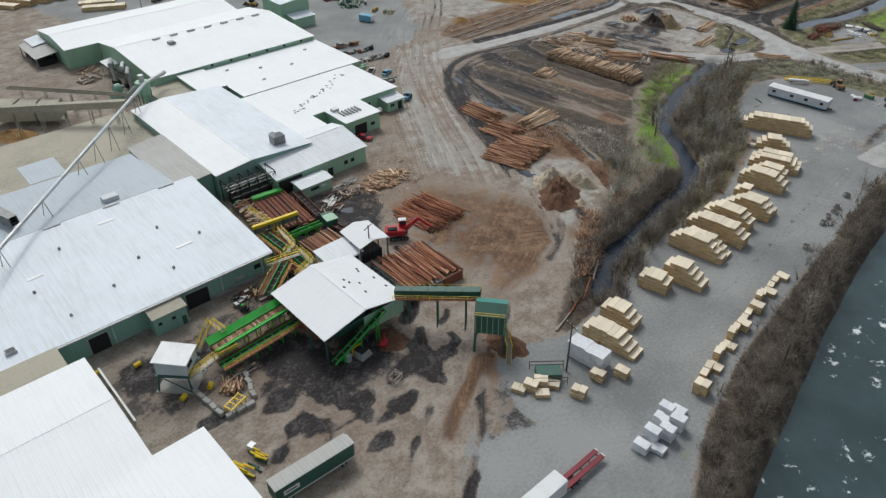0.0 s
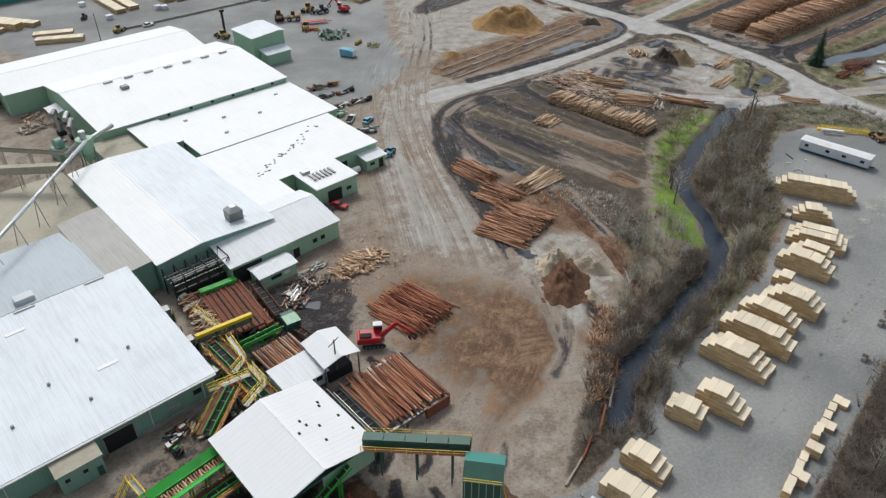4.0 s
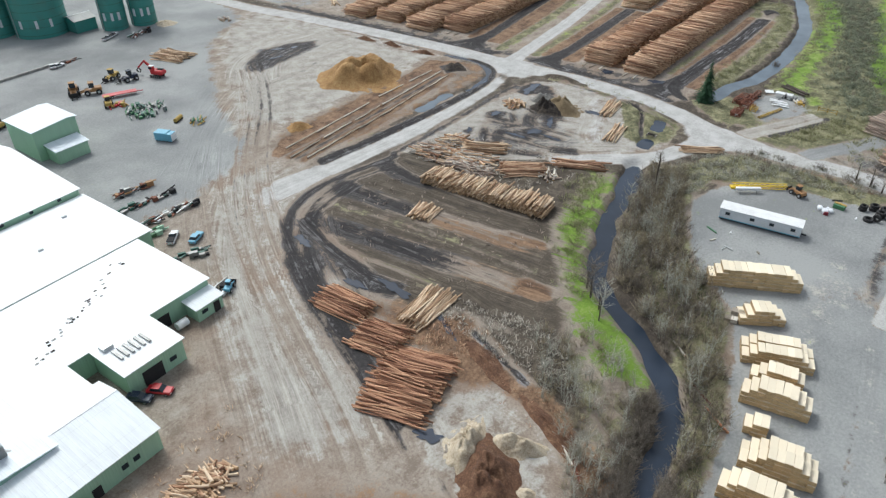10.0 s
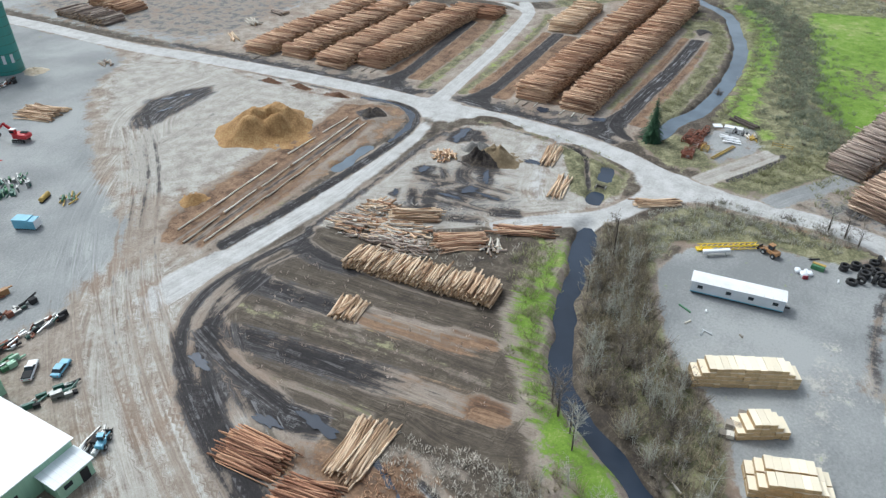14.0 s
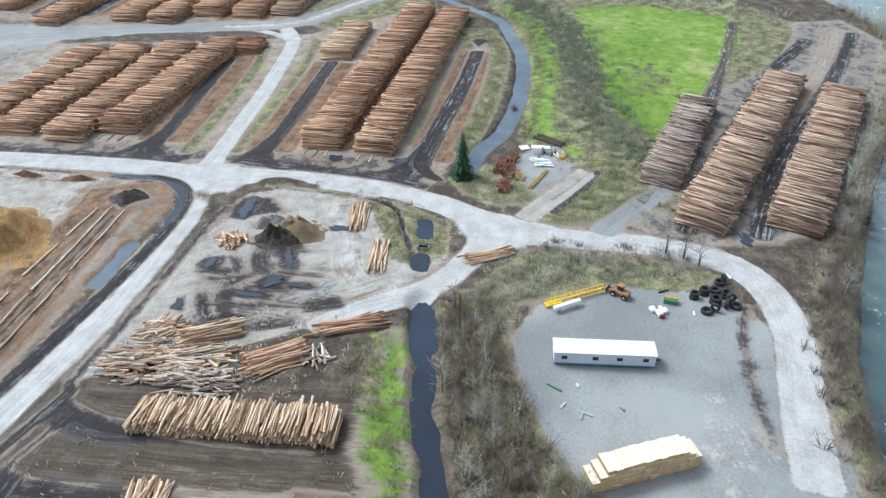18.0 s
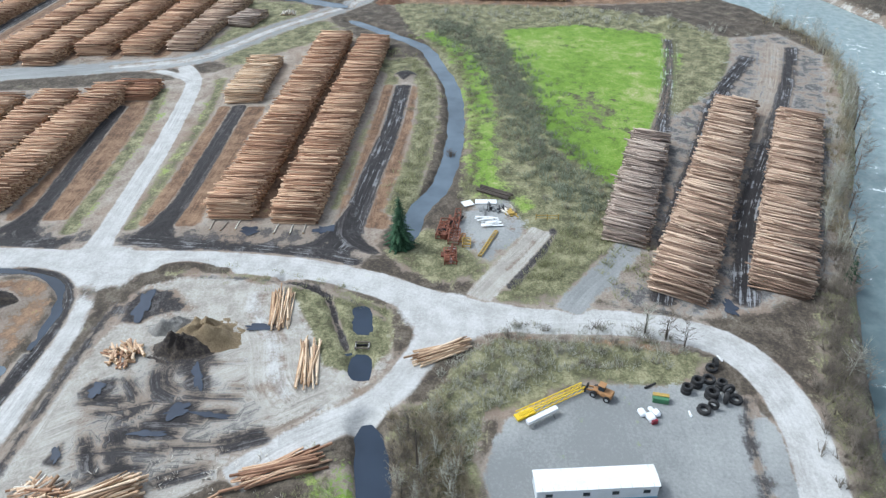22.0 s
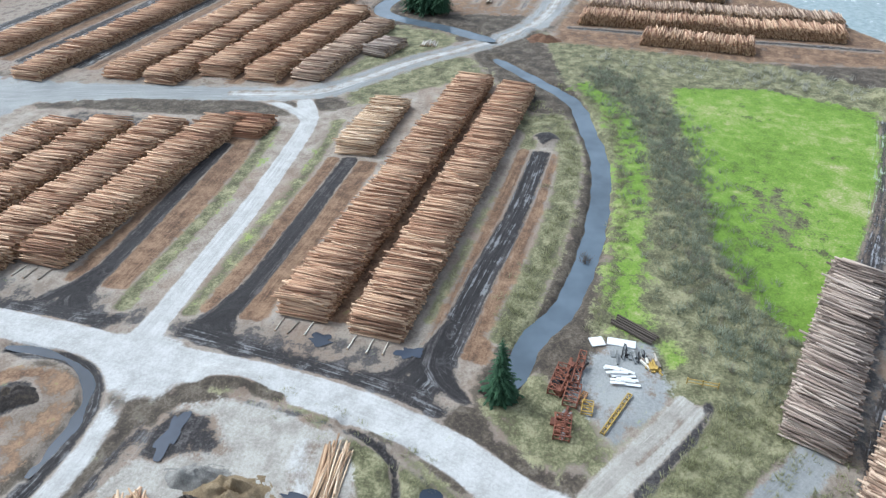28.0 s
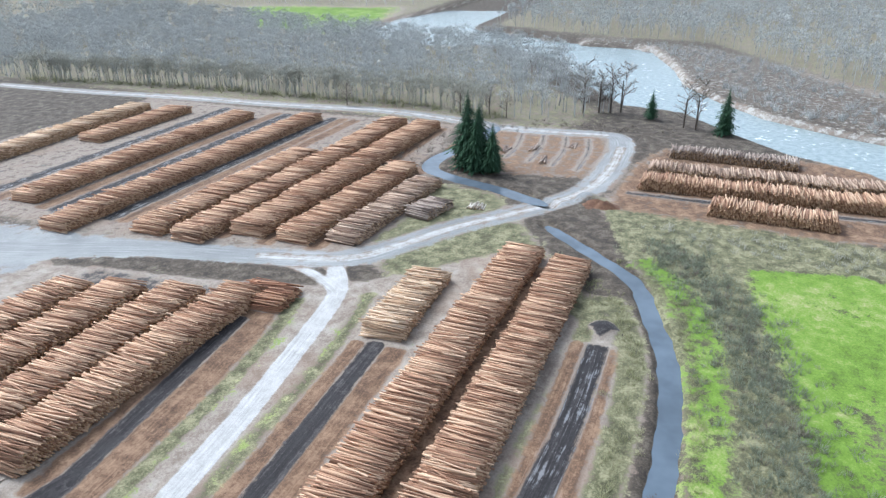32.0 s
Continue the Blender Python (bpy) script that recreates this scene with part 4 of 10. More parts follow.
strip("mud", [(262, 90.6), (271, 85.4), (279, 81.2), (287, 78.4)], 2.2, 0.8, 0.85, 0.8)
strip("clay", [(259, 96.6), (268, 91.4), (277, 86), (286, 81)], 5.4, 0.8, 0.95, 0.8)
strip("mud", [(268, 90.6), (276, 85.8), (282, 82.6)], 1.0, 0.6, 0.6, 1.0)
strip("asph", [(255, 79), (262, 75), (270, 69), (280, 62)], 5.5, 1.2, 0.95, 0.4)

# black ruts where the yard meets the fields
strip("mud", [(119.5, 108), (123, 114), (131, 130), (139, 148), (147, 162), (158, 172), (172, 174.5), (196, 169)], 2.6, 1.4, 0.95, 0.95, 0.2)
for line, wd, st in (([(149, 161), (160, 168.6), (172, 171), (190, 166)], 1.6, 0.85), ([(144, 150), (151, 161), (162, 167), (178, 168)], 2.2, 0.8), ([(136, 138), (141, 147), (148, 158)], 2.6, 0.85), ([(126, 117), (131, 127), (137, 139)], 2.4, 0.7), ([(157, 168), (152, 154), (149, 140)], 3.0, 0.8)):
    strip("mud", line, wd, 1.2, st, 1.0, 0.15, 3)
for off in (-6, -2.5, 1.5, 5.5):
    strip("mud", [(112 + off, 106), (121 + off, 122), (131 + off, 142), (143 + off, 164), (158 + off, 186), (176 + off, 206), (196 + off, 226), (212 + off, 246)], 1.0, 0.8, 0.46, 1.0, 0, 12)
strip("mud", [(116, 104), (124, 120), (134, 142), (144, 160)], 1.6, 0.9, 0.7, 0.9, 0.2)
strip("mud", [(112, 78), (118, 84), (121, 92)], 3.0, 1.4, 0.7, 0.6)
strip("mud", [(178, 184), (205, 180.4), (235, 177.8), (254, 178.2), (263.6, 183.4), (267, 192), (265.6, 203)], 2.6, 1.1, 0.95, 0.6, 0.3)
strip("mud", [(104, 80), (110, 88), (117, 100)], 1.2, 0.8, 0.6, 0.9)
for k in range(5):
    strip("mud", [(128 - 4 * k, 150 + 4 * k), (140 - 4 * k, 172 + 3 * k), (156 - 4 * k, 196 + 2 * k), (176 - 4 * k, 220)], 0.8, 0.7, 0.3, 0.9, 0, 10)
# wet tracks and stains over the clay of the loop
rr = np.random.default_rng(17)
for pts, wd, st in (([(223, 156), (224.1, 149.8), (223.3, 143)], 2.0, 0.95), ([(229.9, 165), (230.4, 160.2), (231, 154)], 1.5, 0.9), ([(227.5, 144), (228, 139.8), (228.6, 135.4)], 1.8, 0.95),
                    ([(225.2, 156), (227.2, 154.2), (230, 151.4)], 1.2, 0.9), ([(220.8, 138), (223, 132.7), (224.3, 128)], 3.4, 0.95), ([(213.4, 146), (215.4, 141.7), (217.6, 135.4)], 2.8, 0.95),
                    ([(224, 154.8), (219.4, 152.5), (215, 150.2)], 2.4, 0.9), ([(232.5, 147), (231.8, 141), (232.4, 135)], 0.9, 0.85), ([(227.6, 162), (228.4, 156.7), (231.4, 149)], 0.9, 0.85),
                    ([(239, 152.4), (234, 150.8), (232, 146.6)], 3.0, 0.85), ([(224, 129.4), (228, 124.5), (232, 120.8)], 1.0, 0.9), ([(223.6, 159.8), (217.8, 156), (214.4, 154)], 1.6, 0.75),
                    ([(226, 152), (226.4, 146), (226, 140)], 0.8, 0.8), ([(221, 148), (221.4, 142), (222, 136)], 0.8, 0.8), ([(219, 160), (220.4, 152), (220, 144)], 0.8, 0.75), ([(234.6, 140), (234.2, 134), (235, 129)], 0.8, 0.7),
                    ([(212, 158), (216, 152), (217, 146)], 1.6, 0.8), ([(240, 144.8), (240.6, 139), (242, 134)], 1.0, 0.7), ([(251, 140), (250.4, 136), (248, 132)], 1.8, 0.85), ([(236.8, 158.6), (233.6, 155.8), (230, 153)], 1.2, 0.75)):
    strip("mud", pts, wd * 1.15, 0.7, st * 0.66, 0.9, 0.35, 2.5)
for pts in ([(251, 163.8), (257, 165.4), (261.6, 163.4), (259.6, 159.6), (254.7, 160), (250.4, 160.8)], [(240, 148.4), (239.1, 144.4), (233.4, 142.3), (233.7, 145.8)], [(228.2, 149.3), (230.5, 147), (231, 142.8), (226.2, 144), (225.5, 147.8)],
            [(232, 164.6), (235, 163.6), (235.1, 159.3), (230.7, 159.8)], [(217.4, 163.6), (221.4, 162.2), (216.6, 160.4)], [(250.8, 141.6), (250.2, 136.2), (248, 132.7), (248.6, 139.7)]):
    area("mud", pts, 1.0, 0.75, 0.0)
area("mud", [(212, 160), (230, 166), (241, 161), (239, 140), (233, 130), (222, 128), (213, 146)], 3.5, 0.36, 0.1)
strip("gravel", [(262.6, 140.6), (256, 140.2), (247, 134.4), (236, 131), (231, 127)], 5.5, 2.2, 0.55, 0.4)
strip("scrub", [(267.3, 165.2), (269.1, 157.6), (267.7, 147.3)], 2.4, 0.8, 0.9, 0)
for k in range(34):
    x, y = 20 + 66 * rr.random(), 44 + 62 * rr.random()
    b2 = rr.uniform(0.8, 2.4)
    if x > 44 and y < 40 + (x - 44) * 0.5:
        continue
    lean = rr.uniform(0.2, 1.2)
    strip("mud", [(x - b2 * 2.4, y - b2 * 1.8 * lean), (x + rr.normal(0, 0.6), y + rr.normal(0, 0.6)), (x + b2 * 2.2, y + b2 * 2.2 * lean)], b2 * 0.6, 0.9, 0.72, 0.7, 0.0)
# channels, banks and mounds
dig(CREEK, 1.4, 1.8, 3.0, 0.45)
dig([(225.2, 113.5), (221, 112.9), (214, 111.2)], 3.6, 1.8, 2.0, 0.4)
dig(CREEK_UP, 2.8, 1.5, 2.2, 0.25)
dig(CREEK_FAR, 4.0, 1.7, 3.2)
dig([(256, 119), (250.4, 117.6)], 2.6, 0.9, 1.0, 0.3)
dig([(241.8, 117.4), (238.6, 116.6)], 3.0, 0.9, 1.0, 0.3)
dig([(265.9, 137.1), (263.4, 131.7), (260.4, 126.5), (252.2, 123.2), (243.7, 119.6)], 0.8, 1.0, 0.7)
strip("mud", [(265.9, 137.1), (263.4, 131.7), (260.4, 126.5), (252.2, 123.2), (243.7, 119.6)], 1.2, 0.5, 0.95, 0)
dig([(223, 182.8), (230, 182.6), (237, 182.4)], 1.6, 1.2, 1.5, 0.5)
dig([(243, 179.4), (254, 179.6), (262, 183), (266, 189), (267.6, 197), (266.8, 205)], 0.4, 1.0, 1.1, 0.4)
dig([(176, 182.5), (205, 178.6), (235, 172 + 4.6), (252, 177)], 0.8, 0.35, 1.6)
bank = area_field(GX, GY, RIVER_NEAR + RIVER_FAR)
f = np.clip((bank + 5.0) / 7.0, 0, 1)
HEIGHT = np.minimum(HEIGHT, -5.0 * f * f * (3 - 2 * f) + 0.0 * GX)
bar = np.clip(1 - np.abs(bank + 2) / 6, 0, 1) * (GX > 430)
lay("clay", bar, np.s_[:, :], 0.5)
area("clay", [(609, 10), (652, 72), (741, 120), (800, 130), (890, 155), (930, 235), (960, 225), (925, 110), (830, 50), (745, 2), (690, -24), (640, -40), (590, -40)], 6, 0.35)
for mx, my, mrx, mry, mh in ((380.5, 121, 5, 4.5, 1.6), (270, 160, 3.0, 9, 1.0), (255.5, 193, 6, 7, 1.0), (440, 20, 8, 5, 2.0), (452, 60, 5, 9, 1.0), (264, 130, 2.4, 7, 0.6), (478, 142, 6, 5, 1.8)):
    raise_up(mx, my, mrx, mry, mh)
area("mud", [(238, 152), (244, 158), (248, 152), (246, 143), (240, 143)], 2.4, 0.7)
area("mud", [(376, 121), (381, 125), (385, 121), (381, 117)], 1.0, 0.95)
area("mud", [(250.5, 193), (255, 199), (260.5, 194), (256, 187.5)], 1.0, 0.9)
rough = sum(a * np.sin(GX * kx + GY * ky + p) for a, kx, ky, p in ((0.05, 0.31, 0.17, 0), (0.05, -0.2, 0.37, 1), (0.035, 0.7, -0.55, 2), (0.03, 0.9, 1.1, 4)))
HEIGHT = HEIGHT + rough * (0.25 + 0.9 * np.clip(COVER["scrub"] + COVER["brush"] + COVER["bark"], 0, 1))
lump = sum(a * np.sin(GX * kx + p) * np.sin(GY * ky + q) for a, kx, ky, p, q in ((0.10, 1.1, 0.9, 0, 1), (0.08, 1.9, 2.1, 2, 0), (0.06, 2.6, 1.4, 1, 3)))
HEIGHT = HEIGHT + lump * np.clip(COVER["brush"] + COVER["mud"] * 0.6 + COVER["bark"] * 0.8, 0, 1)
hills = np.clip((np.hypot(GX - 250, GY - 150) - 900) / 2600, 0, 1)
HEIGHT = HEIGHT + 150 * hills ** 1.3


def ground_height(x, y):
    i = min(len(XS) - 2, max(0, int(np.searchsorted(XS, x)) - 1))
    j = min(len(YS) - 2, max(0, int(np.searchsorted(YS, y)) - 1))
    return float(HEIGHT[i:i + 2, j:j + 2].mean())


def build_ground():
    nx, ny = GX.shape
    verts = np.stack((GX.ravel(), GY.ravel(), HEIGHT.ravel()), 1)
    i, j = np.meshgrid(np.arange(nx - 1), np.arange(ny - 1), indexing="ij")
    a = (i * ny + j).ravel()
    quads = np.stack((a, a + ny, a + ny + 1, a + 1), 1)

    def mean(k):
        c = COVER[k]
        return (c[:-1, :-1] + c[1:, :-1] + c[1:, 1:] + c[:-1, 1:]).ravel() / 4

    road = mean("gravel") > 0.5
    yard = (mean("asph") > 0.5) & ~road
    green = (mean("grass") > 0.5) & ~road & ~yard
    rest = ~(road | yard | green)
    cover_a = np.stack([COVER[k].ravel() for k in KINDS[:4]], 1)
    cover_b = np.stack([COVER[k].ravel() for k in KINDS[4:]], 1)
    lanes = np.stack((LANE_U.ravel(), LANE_V.ravel(), TRACK.ravel(), WET.ravel()), 1)
    for name, pick, label in (("ground", rest, "muddy earth, bark litter and dry scrub ground"), ("road", road, "pale crushed-gravel haul road with tyre tracks"),
                              ("pavement", yard, "worn grey asphalt and packed gravel yard"), ("grass", green, "bright green spring grass")):
        q = quads[pick]
        used, inv = np.unique(q, return_inverse=True)
        inv = inv.reshape(-1)
        ob = fast(name, verts[used], inv, np.full(len(q), 4), M["ground"], smooth=True)
        for key, data in (("cover_a", cover_a), ("cover_b", cover_b), ("lanes", lanes)):
            layer = ob.data.attributes.new(key, "FLOAT_COLOR", "POINT")
            layer.data.foreach_set("color", data[used].astype(np.float32).ravel())
        tagged(ob, label, name, "", "structure")


build_ground()


def ribbon(name, pts, width, z, material, label, taper=True):
    line = smooth_line(pts)
    d = np.gradient(line, axis=0)
    d /= np.hypot(d[:, 0], d[:, 1])[:, None]
    end = np.clip(np.minimum(np.arange(len(line)), np.arange(len(line))[::-1]) / 2.5 + 0.25, 0, 1)[:, None]
    nrm = np.stack((-d[:, 1], d[:, 0]), 1) * width / 2 * (end if taper else 1.0)
    v = [(*p, z) for p in line + nrm] + [(*p, z) for p in line - nrm]
    n = len(line)
    tagged(obj(name, v, [(i, i + n, i + n + 1, i + 1) for i in range(n - 1)], material), label, "water", "", "structure")


ribbon("creek_water", CREEK, 6.6, -1.1, M["creek"], "dark still creek water between brushy banks")
ribbon("creek_water", CREEK_UP, 6.2, -0.75, M["creek_pale"], "still creek with the pale sky's reflection put into its colour")
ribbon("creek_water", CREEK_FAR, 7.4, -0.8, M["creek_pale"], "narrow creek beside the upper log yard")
ribbon("ditch_water", [(258.4, 119.4), (248.6, 117.2)], 6.0, -0.5, M["creek"], "water standing in a settling ditch", False)
ribbon("ditch_water", [(244.2, 117.9), (236.4, 116.1)], 6.0, -0.5, M["creek"], "water standing in a settling ditch", False)
ribbon("ditch_water", [(243, 179.4), (254, 179.6), (262, 183), (266, 189), (267.6, 197), (266.8, 205)], 3.6, -0.45, M["creek"], "narrow water-filled ditch round the bark lanes")
ribbon("pond_water", [(219.5, 182.4), (230, 182), (241.5, 180.8)], 10.0, -0.50, M["creek_pale"], "thin puddle beside the bark lanes with painted sky tint", False)
def puddle(x, y, rx, ry, rz, seed):
    """A still sheet of rain water with a lobed outline."""
    rng = np.random.default_rng(seed)
    ph = rng.uniform(0, 6.28, 3)
    t = np.linspace(0, 2 * np.pi, 48, endpoint=False)
    q = 1 + 0.28 * np.sin(2 * t + ph[0]) + 0.2 * np.sin(5 * t + ph[1]) + 0.1 * np.sin(9 * t + ph[2])
    verts = [(0, 0, 0)] + [(float(rx * k * math.cos(a)), float(ry * k * math.sin(a)), 0) for a, k in zip(t, q)]
    ob = obj("puddle_water", verts, [(0, i + 1, (i + 1) % 48 + 1) for i in range(48)], M["puddle"])
    ob.matrix_basis = pose(x, y, 0.13, 0, 0, rz)
    tagged(ob, "dark thin rain puddle on mud", "water", "", "structure")


for i, spec in enumerate([(256, 162.6, 4.2, 1.7, 10), (236.6, 145.2, 2.8, 1.0, 25), (228.6, 146, 2.4, 1.3, -60), (233, 161.8, 1.6, 1.3, 30), (219, 162, 1.8, 0.6, 15), (250, 137.6, 0.8, 3.2, 0), (148.2, 132.8, 1.3, 3.6, -8),
                          (150.0, 160.8, 1.2, 2.4, -16), (76.4, 122.4, 3.0, 1.5, -40), (223.6, 149, 0.7, 2.6, 5), (227.8, 140, 0.7, 2.6, -8), (144.8, 140.7, 0.9, 2.8, -8), (236, 259, 0.9, 2.2, 70), (241, 255.4, 0.7, 1.8, 60), (229, 253, 0.7, 2.4, 75), (121.4, 104.6, 1.2, 2.2, 30), (145, 118, 0.7, 4.0, -35), (284.4, 131.4, 1.6, 2.2, 0),
                          (283.6, 148.6, 1.4, 2.6, 0), (258, 47, 2.4, 1.2, 20)]):
    puddle(*spec, 70 + i)
bm = bmesh.new()
near = [bm.verts.new((x, y, -3.0)) for x, y in [(x, y + 5) for x, y in RIVER_NEAR] + [(x, y - 5) for x, y in RIVER_FAR]]
bm.faces.new(near)
bmesh.ops.triangulate(bm, faces=bm.faces[:])
tagged(part("river_water", bm, M["river"], None), "wide pale turquoise river with small rapids", "river", "", "structure")


# ---- logs ----
def log_arrays(c, d, ln, r, taper=0.75, sides=5):
    """Rings of many tapered logs: centres, unit directions, lengths, radii."""
    n = len(c)
    up = np.where(np.abs(d[:, 2:3]) > 0.9, np.array([[1.0, 0, 0]]), np.array([[0, 0, 1.0]]))
    s = np.cross(d, up)
    s /= np.linalg.norm(s, axis=1)[:, None]
    t = np.cross(s, d)
    ang = np.arange(sides) * 2 * np.pi / sides
    ring = s[:, None, :] * np.cos(ang)[None, :, None] + t[:, None, :] * np.sin(ang)[None, :, None]
    a = c - d * (ln / 2)[:, None]
    b_ = c + d * (ln / 2)[:, None]
    va = a[:, None, :] + ring * r[:, None, None]
    vb = b_[:, None, :] + ring * (r * taper)[:, None, None]
    verts = np.concatenate((va, vb), 1).reshape(-1, 3)
    k = np.arange(sides)
    side = np.stack((k, (k + 1) % sides, (k + 1) % sides + sides, k + sides), 1).ravel()
    one = np.concatenate((side, k[::-1], k + sides))
    faces = (one[None, :] + (np.arange(n) * 2 * sides)[:, None]).ravel()
    sizes = np.tile(np.concatenate((np.full(sides, 4), [sides, sides])), n)
    idx = np.tile(np.concatenate((np.zeros(sides, int), [1, 1])), n)
    return verts, faces, sizes, idx


LOG_MESH = {}


def log_mesh(key, ln, r, seed):
    """One log with knots of bend and a flared butt, shared by alike logs."""
    full = (key, ln, r, seed)
    if full not in LOG_MESH:
        rng = np.random.default_rng(seed)
        rows, sides = 4, 8
        xs = np.linspace(-ln / 2, ln / 2, rows)
        bend = rng.normal(0, 0.05, (rows, 2))
        verts, faces, idx = [], [], []
        for i, x in enumerate(xs):
            rr = r * (1.12 - 0.42 * i / (rows - 1))
            for k in range(sides):
                a = 2 * math.pi * k / sides
                verts.append((x, bend[i, 0] + rr * math.cos(a), bend[i, 1] + rr * math.sin(a)))
        for i in range(rows - 1):
            for k in range(sides):
                faces.append((i * sides + k, (i + 1) * sides + k, (i + 1) * sides + (k + 1) % sides, i * sides + (k + 1) % sides))
                idx.append(0)
        faces.append(tuple(range(sides)))
        faces.append(tuple(range((rows - 1) * sides, rows * sides))[::-1])
        idx += [1, 1]
        me = bpy.data.meshes.new("log")
        me.from_pydata(verts, [], faces)
        me.materials.append(M[key])
        me.materials.append(M["log_end"])
        me.polygons.foreach_set("material_index", np.array(idx, dtype=np.int32))
        LOG_MESH[full] = me
    return LOG_MESH[full]


def log_deck(x0, y0, x1, y1, width, height, key, label, loose=30, skew=0.0, group="log decks", dia=0.40, mess=1.0, ends=0.45):
    """A long row of logs laid across its run and stacked in layers, with sloping ends and an uneven top."""
    rng = np.random.default_rng(int(abs(x0 * 7 + y0 * 13)) + 1)
    run = math.hypot(x1 - x0, y1 - y0)
    e = thing("log_deck", (x0 + x1) / 2, (y0 + y1) / 2, 0, math.degrees(math.atan2(y1 - y0, x1 - x0)), label, "log deck", group)
    if x0 > 380 or y0 > 240:
        dia = 0.46
    layers = max(2, int(height / (dia * 0.84)))
    per = int(run / (dia * 0.93))
    cc, dd, ll, rr = [], [], [], []
    wave = rng.uniform(0, 6.28, 3)

    def top(u):
        edge = np.minimum(u, run - u) / (1.3 * ends + 0.01)
        lift = 1 + 0.05 * np.sin(u * 0.16 + wave[0]) + 0.035 * np.sin(u * 0.43 + wave[1]) + 0.03 * np.sin(u * 1.1 + wave[2])
        return np.minimum(height * lift, edge * 1.6 + 0.9)

    for k in range(layers + 3):
        u = (np.arange(per) + 0.5 * (k % 2)) * dia * 0.93 + rng.normal(0, 0.05, per)
        z = 0.2 + k * dia * 0.84
        keep = (z < top(u)) & (u > 0.1) & (u < run - 0.1) & ((z < top(u) - 0.7) | (rng.random(per) > 0.22))
        u = u[keep]
        n = len(u)
        if not n:
            continue
        rad = dia / 2 * rng.uniform(0.6, 1.28, n)
        near_top = (z > top(u) - 1.3).astype(float)
        yaw = math.radians(skew) + rng.normal(0, 0.012, n) + near_top * rng.normal(0, 0.07, n) * mess
        dirn = np.where(rng.random(n) < 0.5, 1.0, -1.0)
        dd.append(np.stack((np.sin(yaw) * dirn, np.cos(yaw) * dirn, rng.normal(0, 0.008, n) * mess), 1))
        share = np.where(rng.random(n) < 0.3, rng.uniform(0.7, 0.92, n), rng.uniform(0.93, 1.05, n))
        jit = rng.normal(0, 0.22, n) * (1 + near_top * mess) + (1 - share) * width * 0.5 * np.where(rng.random(n) < 0.5, 1, -1) * (rng.random(n) < 0.8)
        cc.append(np.stack((u - run / 2, jit, np.full(n, z) + rng.normal(0, 0.05, n) + near_top * rng.uniform(-0.12, 0.16, n)), 1))
        ll.append(width * share)
        rr.append(rad)
    v, f, s, idx = log_arrays(np.vstack(cc), np.vstack(dd), np.concatenate(ll), np.concatenate(rr))
    body = fast("core", v, f, s, [M[key], M["log_end"]], idx, e)
    tagged(body, kind="stuff")
    for i in range(loose):
        u = rng.uniform(2, run - 2)
        z = float(top(np.array([u]))[0]) + 0.12 + rng.uniform(0, 0.22)
        ln = round(width * rng.choice([0.6, 0.8, 0.95]), 1)
        ob = new("log", log_mesh(key, ln, round(dia * rng.choice([0.42, 0.5, 0.58]), 2), int(rng.integers(3))))
        ob.parent = e
        ob.matrix_basis = pose(u - run / 2, rng.normal(0, 1.0), z, 0, 0, 90 - skew + rng.normal(0, 6) * mess + (180 if rng.random() < 0.5 else 0))
    return e


def log_pile(x, y, angle, ln, width, height, key, label, loose=40, spread=4.0, dia=0.42, group="log piles", z0=0.0, cat="log pile"):
    """A heap of logs that lie side by side along one direction, each of the upper ones a piece of its own."""
    rng = np.random.default_rng(int(abs(x * 11 + y * 5)) + 3)
    e = thing("log_pile", x, y, z0, angle, label, cat, group)
    cc, dd, ll, rr = [], [], [], []
    layers = max(1, int(height / (dia * 0.8)))
    for k in range(layers):
        half = width / 2 * (1 - 0.75 * k / (layers + 0.6))
        n = max(2, int(2 * half / (dia * 0.95)))
        v = np.linspace(-half, half, n) + rng.normal(0, 0.1, n)
        yaw = rng.normal(0, math.radians(spread), n)
        dd.append(np.stack((np.cos(yaw), np.sin(yaw), rng.normal(0, 0.015, n)), 1))
        cc.append(np.stack((rng.normal(0, ln * 0.05, n), v, np.full(n, 0.2 + k * dia * 0.8) + rng.uniform(0, 0.1, n)), 1))
        ll.append(ln * rng.uniform(0.8, 1.05, n))
        rr.append(dia / 2 * rng.uniform(0.6, 1.2, n))
    v, f, s, idx = log_arrays(np.vstack(cc), np.vstack(dd), np.concatenate(ll), np.concatenate(rr))
    tagged(fast("core", v, f, s, [M[key], M["log_end"]], idx, e), kind="stuff")
    for i in range(loose):
        v = rng.uniform(-width / 2, width / 2)
        z = 0.25 + height * max(0.05, 1 - (2 * abs(v) / width) ** 1.4) * rng.uniform(0.85, 1.08)
        ob = new("log", log_mesh(key, round(ln * rng.choice([0.75, 0.9, 1.0]), 1), round(dia * rng.choice([0.36, 0.43, 0.5]), 2), int(rng.integers(3))))
        ob.parent = e
        ob.matrix_basis = pose(rng.normal(0, ln * 0.07), v, z, 0, rng.normal(0, 2), rng.normal(0, spread * 1.1) + (180 if rng.random() < 0.5 else 0))
    return e


